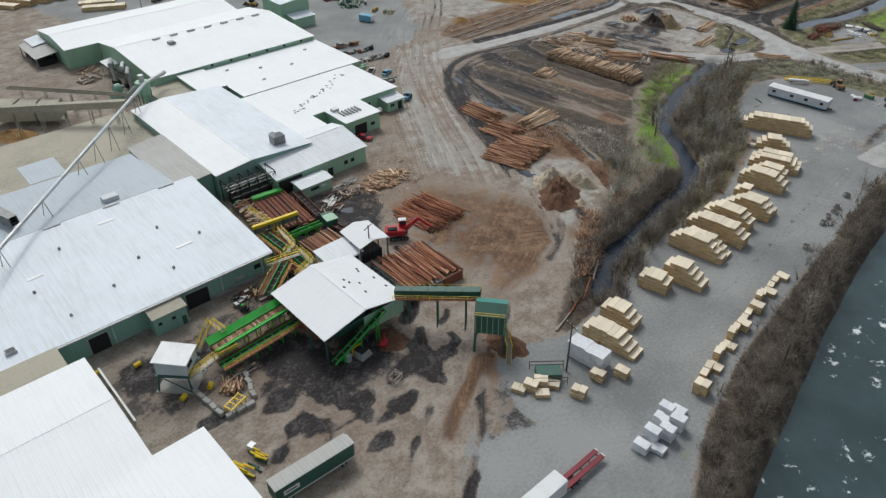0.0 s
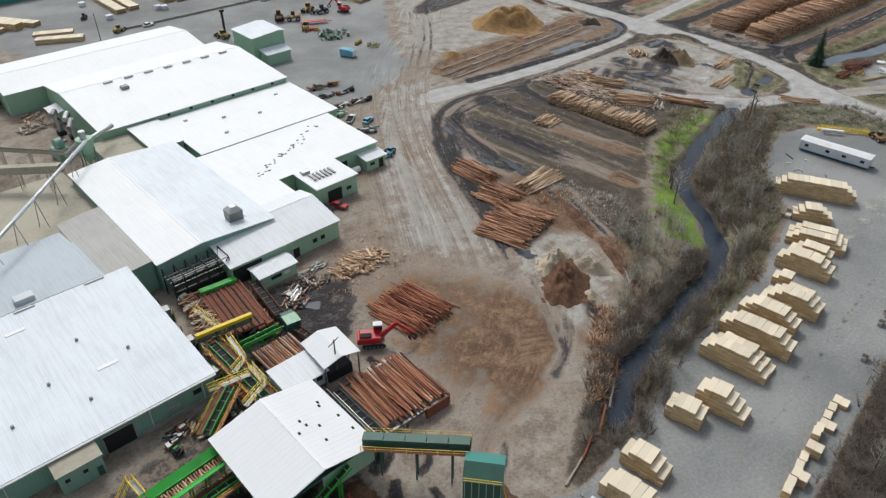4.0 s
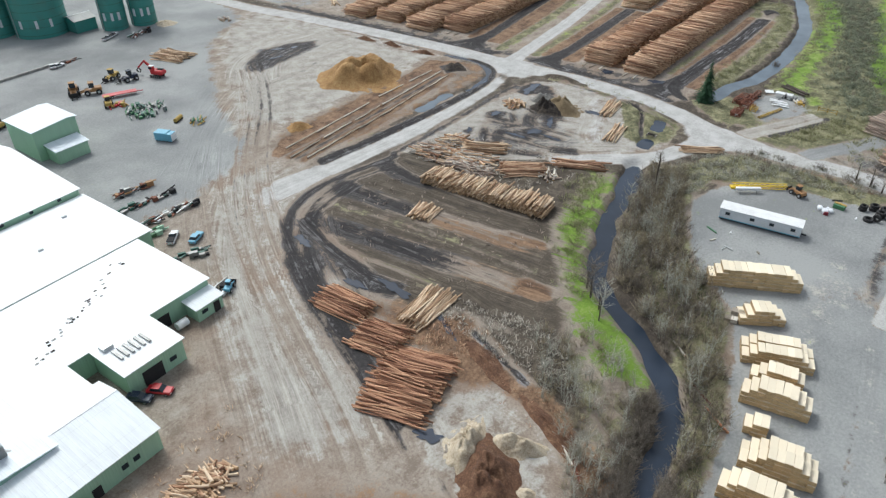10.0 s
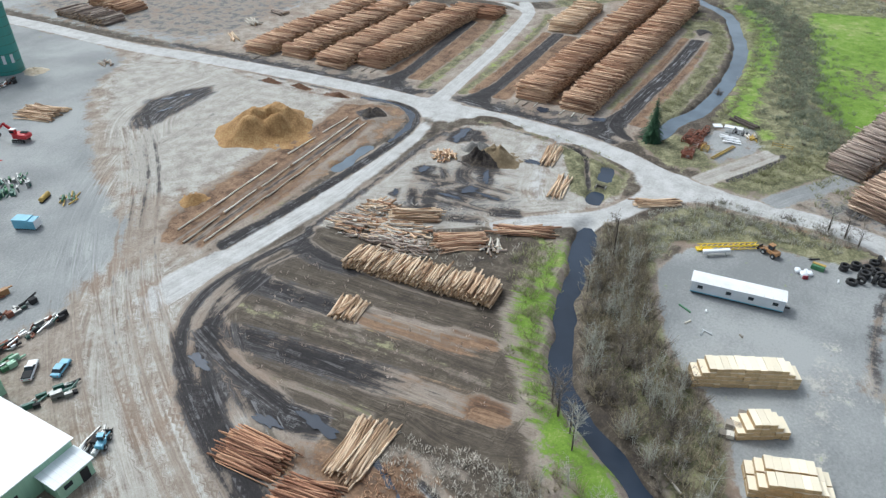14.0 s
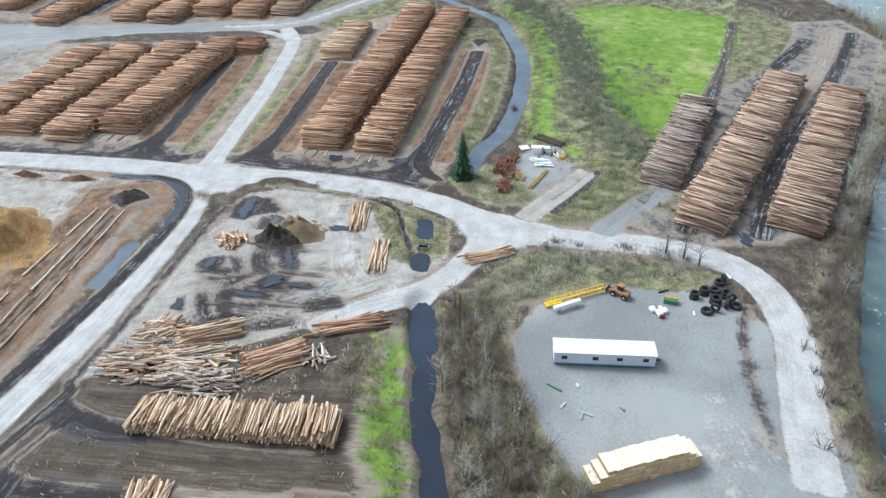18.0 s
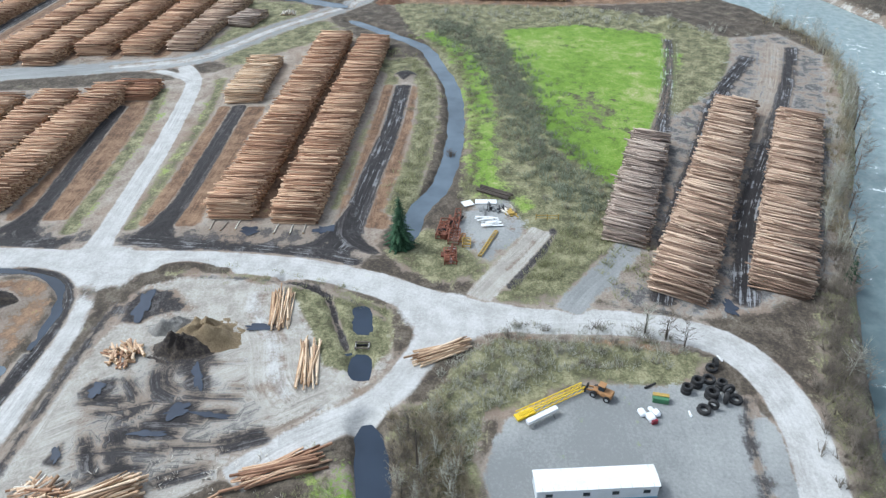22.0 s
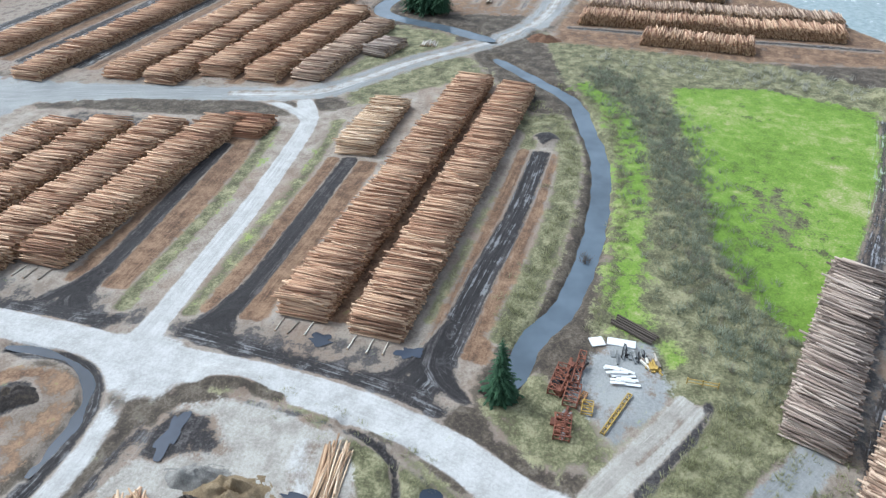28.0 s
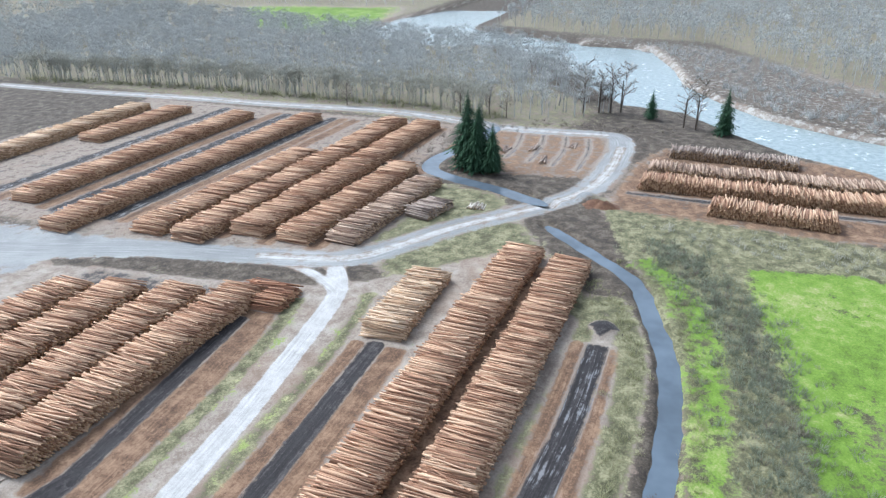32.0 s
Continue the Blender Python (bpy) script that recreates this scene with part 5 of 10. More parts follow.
DECKS = [
    (288, 154.6, 418, 150, 10.6, 4.4, "log", "long deck of reddish brown peeled logs", 60),
    (286.5, 138.8, 414, 135, 10.6, 4.4, "log", "long deck of reddish brown peeled logs", 60),
    (357, 170.8, 394, 171.5, 11, 3.4, "log_gold", "short deck of fresh golden logs", 40),
    (282, 262, 353, 260, 11.5, 3.8, "log", "brown log deck beside the haul road", 25),
    (285, 246.7, 357, 246, 12, 3.8, "log", "brown log deck in the lower log yard", 25),
    (283, 229.5, 361, 230, 12, 3.8, "log", "brown log deck in the lower log yard", 25),
    (290, 216.5, 367, 214.8, 11.2, 4.0, "log", "golden brown log deck in the lower log yard", 40),
    (359, 208, 372, 209, 15, 2.8, "log_rust", "small deck of dark red logs", 12),
    (391, 271, 492, 269, 12, 3.6, "log", "log deck in the upper log yard", 25),
    (390, 254.5, 560, 255, 11.5, 3.9, "log", "log deck in the upper log yard", 25),
    (401, 239.3, 558, 236.5, 12.5, 4.1, "log", "log deck in the upper log yard", 25),
    (401, 222.5, 486, 219, 11.5, 3.8, "log", "log deck in the upper log yard", 25),
    (406, 207.5, 472, 203, 11, 3.4, "log_aged", "weathered pale brown log deck beside the upper road", 25),
    (435, 193.5, 452, 190, 10, 2.8, "log_grey", "short weathered log deck beside the upper road", 10),
    (382, 302, 553, 301, 11.5, 3.8, "log", "log deck in the upper log yard", 20),
    (400, 335, 544, 338, 12, 3.8, "log", "log deck in the upper log yard", 20),
    (474, 377, 544, 379, 13, 3.6, "log", "log deck at the edge of the upper log yard", 12),
    (424, 394, 541, 405, 13, 3.8, "log_gold", "log deck at the edge of the upper log yard", 12),
    (279.5, 64.0, 332, 48.0, 9.8, 3.8, "log_grey", "weathered grey log deck near the river", 35, 9),
    (260.5, 56.8, 353.5, 18.5, 11.4, 4.2, "log_aged", "long weathered brown log deck near the river", 45, 7),
    (262.5, 36.3, 345, 3.0, 11.4, 4.2, "log_aged", "long dark brown log deck beside the river", 45, 5),
    (500, 125, 500, 22, 12, 4.4, "log", "pale log deck beside the far yard road", 25),
    (517, 124, 518, 20, 12, 4.4, "log_aged", "pale log deck beside the far yard road", 20),
    (479, 99, 476, 57, 11, 4.2, "log", "pale log deck beside the scrub", 20),
    (549, 117, 546, 64, 11, 3.8, "log_grey", "pale log deck near the far river bend", 15),
    (189.6, 155.4, 191.8, 120.6, 6.6, 2.5, "log_gold", "deck of fresh golden logs beside the grass", 50),
]
for spec in DECKS:
    log_deck(*spec)

PILES = [
    (138.5, 137.8, 93, 11.5, 7.5, 1.3, "log_rust", "low pile of reddish bark logs", 34, 3, 0.34),
    (147, 123.8, 5, 11.5, 6.5, 1.5, "log_gold", "cross pile of pale brown logs", 26, 4, 0.36),
    (134.8, 125.6, 98, 9.5, 8.5, 1.3, "log_rust", "low pile of brown logs", 34, 5, 0.34),
    (128.5, 114.2, 104, 12.5, 17, 1.5, "log_rust", "broad pile of brown logs beside the bark heap", 70, 4, 0.34),
    (91, 107, 98, 12.5, 12, 1.1, "log_red", "fanned pile of red bark logs under the loader", 70, 5, 0.3),
    (175, 145.4, 8, 6.5, 6, 1.1, "log_gold", "small stack of pale logs on the bark lane", 20, 7),
    (211, 151.5, 118, 12, 5.0, 1.7, "log_gold", "pile of long reddish logs", 20, 4),
    (206.6, 136.8, 123, 11, 6.5, 1.8, "log", "pile of long reddish logs", 26, 5),
    (217.2, 125.6, 113, 13, 3.6, 1.1, "log", "strung-out pile of long thin logs", 18, 7),
    (255.5, 134.6, 8, 11.5, 4.0, 0.9, "log_gold", "small pile of peeled golden logs on clay", 12, 5),
    (240.5, 126.4, 8, 11.5, 3.2, 0.7, "log_gold", "few peeled logs lying on the clay", 9, 4),
    (243.8, 102.6, 118, 11, 3.2, 0.8, "log_gold", "bundle of peeled poles beside the loop road", 14, 4),
    (453.5, 177.5, 6, 6, 6, 1.0, "log_white", "small pile of peeled logs beside the road", 10, 8),
    (209, 285, 100, 13, 10, 1.5, "log_gold", "spread of fresh poles in the yard", 26, 7),
]
for spec in PILES:
    log_pile(*spec)


def jumble(x, y, rx, ry, h, n, keys, label, ln=(3, 7), angle=0.0, spread=50):
    """A loose heap of short and broken logs thrown together."""
    rng = np.random.default_rng(int(x + y))
    e = thing("log_jumble", x, y, 0, 0, label, "log heap", "log heaps")
    for i in range(n):
        a, q = rng.uniform(0, 6.28), math.sqrt(rng.random())
        px, py = rx * q * math.cos(a), ry * q * math.sin(a)
        z = 0.25 + h * (1 - q) * rng.uniform(0.3, 1.0)
        ob = new("log", log_mesh(str(rng.choice(keys)), float(rng.choice(np.round(np.linspace(ln[0], ln[1], 4), 1))), float(rng.choice([0.16, 0.2, 0.26])), int(rng.integers(3))))
        ob.parent = e
        ob.matrix_basis = pose(px, py, z, 0, rng.normal(0, 4), angle + rng.normal(0, spread * (3.0 if rng.random() < 0.12 else 1.0)))


jumble(210.4, 161.2, 3.6, 4.0, 1.6, 80, ["log_gold", "log_gold", "log", "log_white"], "tangled heap of pale and golden logs", (2, 5), 120, 34)
jumble(201.4, 161.4, 5.0, 6.6, 1.3, 110, ["log_white", "log_gold", "log_grey", "log"], "loose heap of pale and weathered logs", (3, 6), 101, 12)
jumble(204.6, 152.4, 4.0, 6.0, 1.3, 70, ["log_gold", "log", "log_white"], "loose heap of golden and brown logs", (3, 6), 104, 12)
jumble(198.6, 149, 4.0, 7.4, 1.3, 120, ["log_white", "log_grey", "log_grey"], "heap of bleached grey log ends", (2.5, 5), 100, 14)
jumble(208.5, 130.5, 2.6, 3.2, 1.0, 30, ["log_white", "log_grey"], "tangled heap of grey log ends", (2, 4), 30, 50)
jumble(242.0, 160.6, 3.0, 3.4, 1.6, 60, ["log_gold", "log_gold", "log"], "heap of short pale log ends on clay", (2, 3.4), 50, 30)
jumble(92.8, 126.2, 6.5, 3.0, 1.9, 180, ["log_gold", "log_gold", "log"], "long heap of short golden log ends", (2, 3.6), 110, 25)
jumble(81, 127.5, 6, 2.0, 0.7, 30, ["log_white", "log_grey"], "scattered grey timber ends", (1.5, 3), 20, 40)


# ---- stacked lumber ----
BUNDLE = {}


def bundle_mesh(depth, key="lumber"):
    if (depth, key) not in BUNDLE:
        bm = bmesh.new()
        bm_box(bm, 0.02, depth - 0.02, -0.595, 0.595, 0.07, 0.86, 0.02)
        for x in (0.3, depth - 0.4):
            bm_box(bm, x, x + 0.1, -0.58, 0.58, 0.0, 0.088)
        me = bpy.data.meshes.new("lumber_package")
        bm.to_mesh(me)
        bm.free()
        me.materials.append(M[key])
        BUNDLE[depth, key] = me
    return BUNDLE[depth, key]


def lumber_stack(x0, y0, x1, y1, tiers, depth, rows, label, steps=(2, 2), key="lumber", seed=0):
    """Packages of boards stacked in columns whose ends step down."""
    rng = np.random.default_rng(int(x0 * 3 + y0) + seed)
    run = math.hypot(x1 - x0, y1 - y0)
    e = thing("lumber_stack", x0, y0, 0, math.degrees(math.atan2(y1 - y0, x1 - x0)) + 90, label, "lumber stack", "lumber stacks")
    n = max(1, round(run / 1.2))
    for row in range(rows):
        tall = tiers - (1 if row and rng.random() < 0.6 else 0)
        for i in range(n):
            h = min(tall, tall - steps[0] + i, tall - steps[1] + (n - 1 - i))
            h = max(1, h)
            for k in range(h):
                ob = new("lumber_package", bundle_mesh(depth, key))
                ob.parent = e
                ob.matrix_basis = pose(row * (depth + 0.25) + rng.normal(0, 0.08), -(i + 0.5) * 1.2, k * 0.865, 0, 0, rng.normal(0, 0.5))
    return e


STACKS = [
    (185.7, 81.2, 193.3, 65.2, 5, 3.5, 1, "long stack of pale new lumber packages", (2, 2)),
    (177.1, 72.3, 181.0, 65.2, 4, 3.5, 1, "stack of pale lumber packages with a stepped top", (2, 2)),
    (167.0, 69.0, 170.6, 57.5, 4, 2.6, 2, "double stack of pale lumber packages", (2, 2)),
    (163.0, 66.4, 164.4, 58.0, 4, 3.0, 1, "stack of lumber packages in the asphalt yard", (2, 1)),
    (157.2, 66.4, 158.8, 55.2, 5, 3.5, 1, "long stack of new lumber packages", (2, 2)),
    (150.8, 63.9, 151.4, 60.3, 3, 3.0, 1, "short stack of lumber packages", (1, 0)),
    (143.6, 62.6, 145.0, 51.6, 5, 2.6, 2, "double stack of pale lumber packages", (3, 2)),
    (136.6, 63.6, 137.6, 52.3, 5, 3.5, 1, "long stack of new lumber packages", (2, 2)),
    (129.6, 63.6, 131.0, 51.0, 5, 3.5, 1, "long stack of new lumber packages", (2, 2)),
    (121.2, 62.4, 122.6, 50.0, 5, 2.6, 2, "double stack of new lumber packages", (2, 3)),
    (110.2, 56.6, 111.4, 48.2, 5, 3.5, 1, "stack of lumber packages with stepped ends", (1, 3)),
    (104.2, 58.4, 105.4, 52.9, 4, 3.5, 1, "stack of pale lumber packages", (1, 1)),
    (91.0, 57.6, 92.0, 50.4, 4, 3.5, 1, "stack of pale lumber packages", (1, 2)),
    (84.4, 56.4, 85.6, 45.4, 4, 3.5, 1, "stack of lumber packages beside wrapped ones", (1, 3)),
]
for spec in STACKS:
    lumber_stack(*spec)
for k in range(4):
    lumber_stack(176.6 + 1.5 * k, 75.0 - 0.7 * k, 176.9 + 1.5 * k, 72.6 - 0.7 * k, 1 + k % 2, 1.3, 1, "grey weathered lumber packages beside a new stack", (0, 0), "log_white", k)
lumber_stack(78.2, 55.0, 79.0, 47.6, 4, 3.0, 1, "stack of lumber wrapped in white plastic", (0, 0), "wrap")
rng = np.random.default_rng(21)
for i in range(19):
    f = i / 18
    x, y = 127 - 40 * f, 40.9 - 6.0 * f + 0.6 * math.sin(3.1 * f)
    lumber_stack(x, y, x + 0.3, y - (1.3 if i % 3 else 2.5), 1 + int(rng.integers(0, 3)) * (i > 3), 2.0, 1, "small pile of weathered lumber packages along the river fence", (0, 0), "lumber", i)
for x, y, h in ((69.6, 34.6, 2), (71.4, 32.8, 1), (72.6, 34.8, 3), (74.6, 33.4, 3), (76.4, 35.6, 2), (77.6, 33.4, 3), (79.2, 36.4, 2), (80.6, 35.0, 1)):
    lumber_stack(x, y, x + 0.25, y - 2.4, h, 1.7, 1, "white wrapped lumber packages on the asphalt", (0, 0), "wrap")
for x, y, h, a in ((64.6, 55.6, 1, -70), (66.2, 54.4, 2, -70), (67.8, 53.4, 2, -50), (66.4, 51.6, 1, -40), (69.4, 52.2, 1, -60), (71.2, 48.2, 2, -75), (76.8, 48.6, 2, -80), (80.4, 46.2, 2, -80)):
    lumber_stack(x, y, x + 2.4 * math.cos(radians(a)), y + 2.4 * math.sin(radians(a)), h, 1.7, 1, "loose lumber packages beside the yard edge", (0, 0))


# ---- buildings ----
def slab(name, corners, thick, material, parent, label=""):
    """A flat sheet with thickness: corners given as points of its upper face."""
    n = len(corners)
    top = [Vector(c) for c in corners]
    nrm = (top[1] - top[0]).cross(top[2] - top[0]).normalized()
    if nrm.z < 0:
        nrm = -nrm
    v = top + [c - nrm * thick for c in top]
    f = [tuple(range(n)), tuple(range(2 * n - 1, n - 1, -1))] + [(i, i + n, (i + 1) % n + n, (i + 1) % n) for i in range(n)]
    ob = obj(name, v, f, material, parent, label)
    bm = bmesh.new()
    bm.from_mesh(ob.data)
    bmesh.ops.recalc_face_normals(bm, faces=bm.faces[:])
    bm.to_mesh(ob.data)
    bm.free()
    return ob


def wall(name, a, b_, heights, material, parent, thick=0.25):
    """A wall from a to b; heights: (share of the run, height) along its top."""
    a, b_ = Vector((*a, 0)), Vector((*b_, 0))
    d = b_ - a
    nrm = Vector((-d.y, d.x, 0)).normalized() * thick
    outline = [a.copy(), b_.copy()] + [a + d * s + Vector((0, 0, h)) for s, h in reversed(heights)]
    outline[0].z = outline[1].z = -0.4
    n = len(outline)
    v = outline + [p + nrm for p in outline]
    f = [tuple(range(n)), tuple(range(2 * n - 1, n - 1, -1))] + [(i, i + n, (i + 1) % n + n, (i + 1) % n) for i in range(n)]
    ob = obj(name, v, f, material, parent)
    bm = bmesh.new()
    bm.from_mesh(ob.data)
    bmesh.ops.recalc_face_normals(bm, faces=bm.faces[:])
    bm.to_mesh(ob.data)
    bm.free()
    return ob


def hall(name, x0, x1, y0, y1, e0, ridge, e1, at, axis, roofs, wallm, label, lip=0.4, thick=0.18):
    """A hall with a ridge along axis 'x' or 'y' at that y or x; e0, e1: the eaves' heights on the low and high side."""
    b = thing(name, 0, 0, 0, 0, label, "building", "mill buildings")
    if axis == "x":
        s = (at - y0) / (y1 - y0)
        prof = [(0, e0), (s, ridge), (1, e1)]
        flip = [(1 - q, h) for q, h in reversed(prof)]
        wall("wall", (x0, y0), (x1, y0), [(0, e0), (1, e0)], wallm, b)
        wall("wall", (x1, y1), (x0, y1), [(0, e1), (1, e1)], wallm, b)
        wall("wall", (x1, y0 + 0.25), (x1, y1 - 0.25), prof, wallm, b)
        wall("wall", (x0, y1 - 0.25), (x0, y0 + 0.25), flip, wallm, b)
        if at > y0 + 0.1:
            slab("roof", [(x0 - lip, y0 - lip, e0 + 0.2), (x1 + lip, y0 - lip, e0 + 0.2), (x1 + lip, at, ridge + 0.2), (x0 - lip, at, ridge + 0.2)], thick, M[roofs[0]], b)
        if at < y1 - 0.1:
            slab("roof", [(x0 - lip, at, ridge + 0.2), (x1 + lip, at, ridge + 0.2), (x1 + lip, y1 + lip, e1 + 0.2), (x0 - lip, y1 + lip, e1 + 0.2)], thick, M[roofs[1]], b)
        if y0 + 0.1 < at < y1 - 0.1 and ridge > e0 + 0.5:
            beam("ridge_cap", (x0 - lip, at, ridge + 0.22), (x1 + lip, at, ridge + 0.22), 0.36, 0.07, M["roof_bright"], b)
    else:
        s = (at - x0) / (x1 - x0)
        prof = [(0, e0), (s, ridge), (1, e1)]
        flip = [(1 - q, h) for q, h in reversed(prof)]
        wall("wall", (x0, y1), (x0, y0), [(0, e0), (1, e0)], wallm, b)
        wall("wall", (x1, y0), (x1, y1), [(0, e1), (1, e1)], wallm, b)
        wall("wall", (x0 + 0.25, y0), (x1 - 0.25, y0), prof, wallm, b)
        wall("wall", (x1 - 0.25, y1), (x0 + 0.25, y1), flip, wallm, b)
        if at > x0 + 0.1:
            slab("roof", [(x0 - lip, y0 - lip, e0 + 0.2), (at, y0 - lip, ridge + 0.2), (at, y1 + lip, ridge + 0.2), (x0 - lip, y1 + lip, e0 + 0.2)], thick, M[roofs[0]], b)
        if at < x1 - 0.1:
            slab("roof", [(at, y0 - lip, ridge + 0.2), (x1 + lip, y0 - lip, e1 + 0.2), (x1 + lip, y1 + lip, e1 + 0.2), (at, y1 + lip, ridge + 0.2)], thick, M[roofs[1]], b)
        if x0 + 0.1 < at < x1 - 0.1:
            beam("ridge_cap", (at, y0 - lip, ridge + 0.22), (at, y1 + lip, ridge + 0.22), 0.36, 0.07, M["roof_bright"], b)
    return b


WG, WT = M["wall_green"], M["wall_teal"]
mill = hall("sawmill_hall", -70, 52.3, 112.3, 146.7, 5.0, 8.0, 8.0, 146.7, "x", ("roof_pale", "roof_pale"), WT, "long sawmill hall with teal walls and pale metal roof")
mill_back = hall("sawmill_back_hall", -40, 48.0, 147.0, 171.5, 7.9, 7.9, 5.6, 147.05, "x", ("roof_slate", "roof_slate"), WT, "rear sawmill hall with pale blue-grey metal roof")
link = hall("link_building", 48.4, 57.6, 147.0, 174, 6.2, 6.9, 6.9, 57.5, "y", ("roof_grey", "roof_grey"), WT, "low link building with grey ribbed roof")
# Shading of the two planer roof slopes is put into their sheet colours.
planer = hall("planer_mill", 57.8, 83.8, 145, 194, 6.8, 7.7, 6.5, 67.2, "y", ("roof_bright", "roof_pale"), WT, "planer mill with roof slopes coloured as lit white and shaded pale blue")
flat = hall("flat_roof_shed", 8, 57.4, 174.4, 200.6, 4.4, 4.6, 4.4, 187, "x", ("roof_beige", "roof_beige"), WT, "low shed with a weathered beige flat roof")
lean = hall("lean_to", 68.4, 78, 196.4, 210.6, 4.6, 5.0, 5.0, 210.5, "x", ("roof_beige", "roof_beige"), WT, "low lean-to with a beige roof")
main = hall("dry_shed", 71.6, 128.3, 211, 256, 7.2, 9.2, 6.8, 240, "x", ("roof_bright", "roof_bright"), WG, "large drying shed with a bright white metal roof")
main_b = hall("dry_shed_wing", 60.5, 124, 256.6, 284, 6.6, 8.4, 6.6, 270, "x", ("roof_bright", "roof_bright"), WG, "wing of the drying shed with a bright white roof")
ext = hall("dry_shed_annex", 78.6, 86.6, 194.6, 210.6, 6.0, 6.4, 6.4, 210.5, "x", ("roof_bright", "roof_bright"), WG, "narrow annex with a white roof")
mid = hall("middle_hall", 87, 128.4, 184.6, 210.5, 5.55, 5.8, 5.8, 210.4, "x", ("roof_bright", "roof_bright"), WG, "wide hall with a low-pitched white roof")
low = hall("low_hall", 84.2, 124.6, 161.2, 184.2, 5.0, 5.3, 5.3, 184.1, "x", ("roof_bright", "roof_bright"), WG, "low green-walled hall with a stained white roof")
low3 = hall("low_hall_bay", 84.2, 94.4, 153.2, 160.9, 4.9, 5.0, 5.0, 160.8, "x", ("roof_bright", "roof_bright"), WG, "short white-roofed bay beside a dark recess")
low2 = hall("low_hall_wing", 99.2, 110.6, 151.0, 160.9, 4.8, 5.0, 5.0, 160.8, "x", ("roof_bright", "roof_bright"), WG, "green-walled wing with a flat white roof")
office = hall("mill_workshop", 69.2, 95.4, 137.3, 152.6, 4.4, 6.4, 5.2, 147.5, "x", ("roof_white", "roof_white"), WG, "green workshop with a weathered white metal roof")
cabin = hall("site_cabin", 72.6, 81, 132.2, 136.4, 2.8, 3.2, 2.9, 134.6, "x", ("roof_white", "roof_white"), WG, "small pale green site cabin beside the workshop")
south = hall("south_hall", -60, 12.4, 78, 104.8, 5.8, 6.6, 5.8, 92, "x", ("roof_bright", "roof_bright"), WT, "hall with a bright white roof at the yard's edge")
south2 = hall("south_wing", -60, 20.4, 30, 77.6, 5.8, 7.0, 5.8, 54, "x", ("roof_bright", "roof_bright"), WT, "white-roofed wing at the yard's edge")
beige = hall("boiler_house", -50, 9.8, 105.2, 112.0, 5.0, 5.2, 5.2, 111.9, "x", ("roof_beige", "roof_beige"), WT, "low boiler house with a beige flat roof")
for x0, x1, y0, y1 in ((24.6, 33.2, 174.8, 185.4), (10.4, 18.6, 176, 184)):
    slab("roof_patch", [(x0, y0, 4.85 - abs(y0 - 187) * 0.0155), (x1, y0, 4.85 - abs(y0 - 187) * 0.0155), (x1, y1, 4.85 - abs(y1 - 187) * 0.0155), (x0, y1, 4.85 - abs(y1 - 187) * 0.0155)], 0.06, M["roof_slate"], flat, "blue-grey metal patch on the flat roof")
tower = hall("green_machine_shop", 137, 149.4, 246, 260, 8.4, 9.2, 8.8, 147, "y", ("roof_pale", "roof_pale"), WG, "tall pale green machine shop with a metal roof")
tower_low = hall("machine_shop_lean_to", 139, 148, 240.4, 245.6, 3.6, 4.4, 4.4, 245.5, "x", ("roof_pale", "roof_pale"), WG, "open green lean-to at the machine shop")


# ---- trees, brush and heaps ----
def twig_arrays(seed, h, stems, limbs, twigs, lean=0.5, thick=0.03, crown=0.45):
    """Bare branches as thin three-sided spikes: stems, limbs off them and twigs off those."""
    rng = np.random.default_rng(seed)
    a, b_, r0 = [], [], []

    def add(p, q, ra):
        a.append(p), b_.append(q), r0.append(ra)

    for s in range(stems):
        az = rng.uniform(0, 6.28)
        tilt = rng.uniform(0, lean)
        d = np.array([math.cos(az) * math.sin(tilt), math.sin(az) * math.sin(tilt), math.cos(tilt)])
        base = np.array([math.cos(az), math.sin(az), 0]) * 0.12 * stems ** 0.5
        tall = h * rng.uniform(0.75, 1.0)
        k1 = base + d * tall * 0.5
        tip = k1 + (d + rng.normal(0, 0.12, 3)) * tall * 0.5
        add(base, tip, thick * 2.8)
        for l in range(limbs):
            f = rng.uniform(1 - crown * 1.5, 0.97) if crown < 0.6 else rng.uniform(0.12, 0.97)
            p = base + (k1 - base) * f * 2 if f < 0.5 else k1 + (tip - k1) * (f - 0.5) * 2
            az2 = rng.uniform(0, 6.28)
            up = rng.uniform(0.35, 1.1)
            dd = np.array([math.cos(az2), math.sin(az2), up])
            dd /= np.linalg.norm(dd)
            ln = tall * rng.uniform(0.18, 0.36) * (1.25 - f * 0.6)
            q = p + dd * ln
            add(p, q, thick * 1.2)
            for t in range(twigs):
                g = rng.uniform(0.3, 1.0)
                e = dd + rng.normal(0, 0.55, 3) + np.array([0, 0, 0.25])
                e /= np.linalg.norm(e)
                add(p + (q - p) * g, p + (q - p) * g + e * ln * rng.uniform(0.35, 0.7), thick * 0.75)
    return spikes(np.array(a), np.array(b_), np.array(r0))


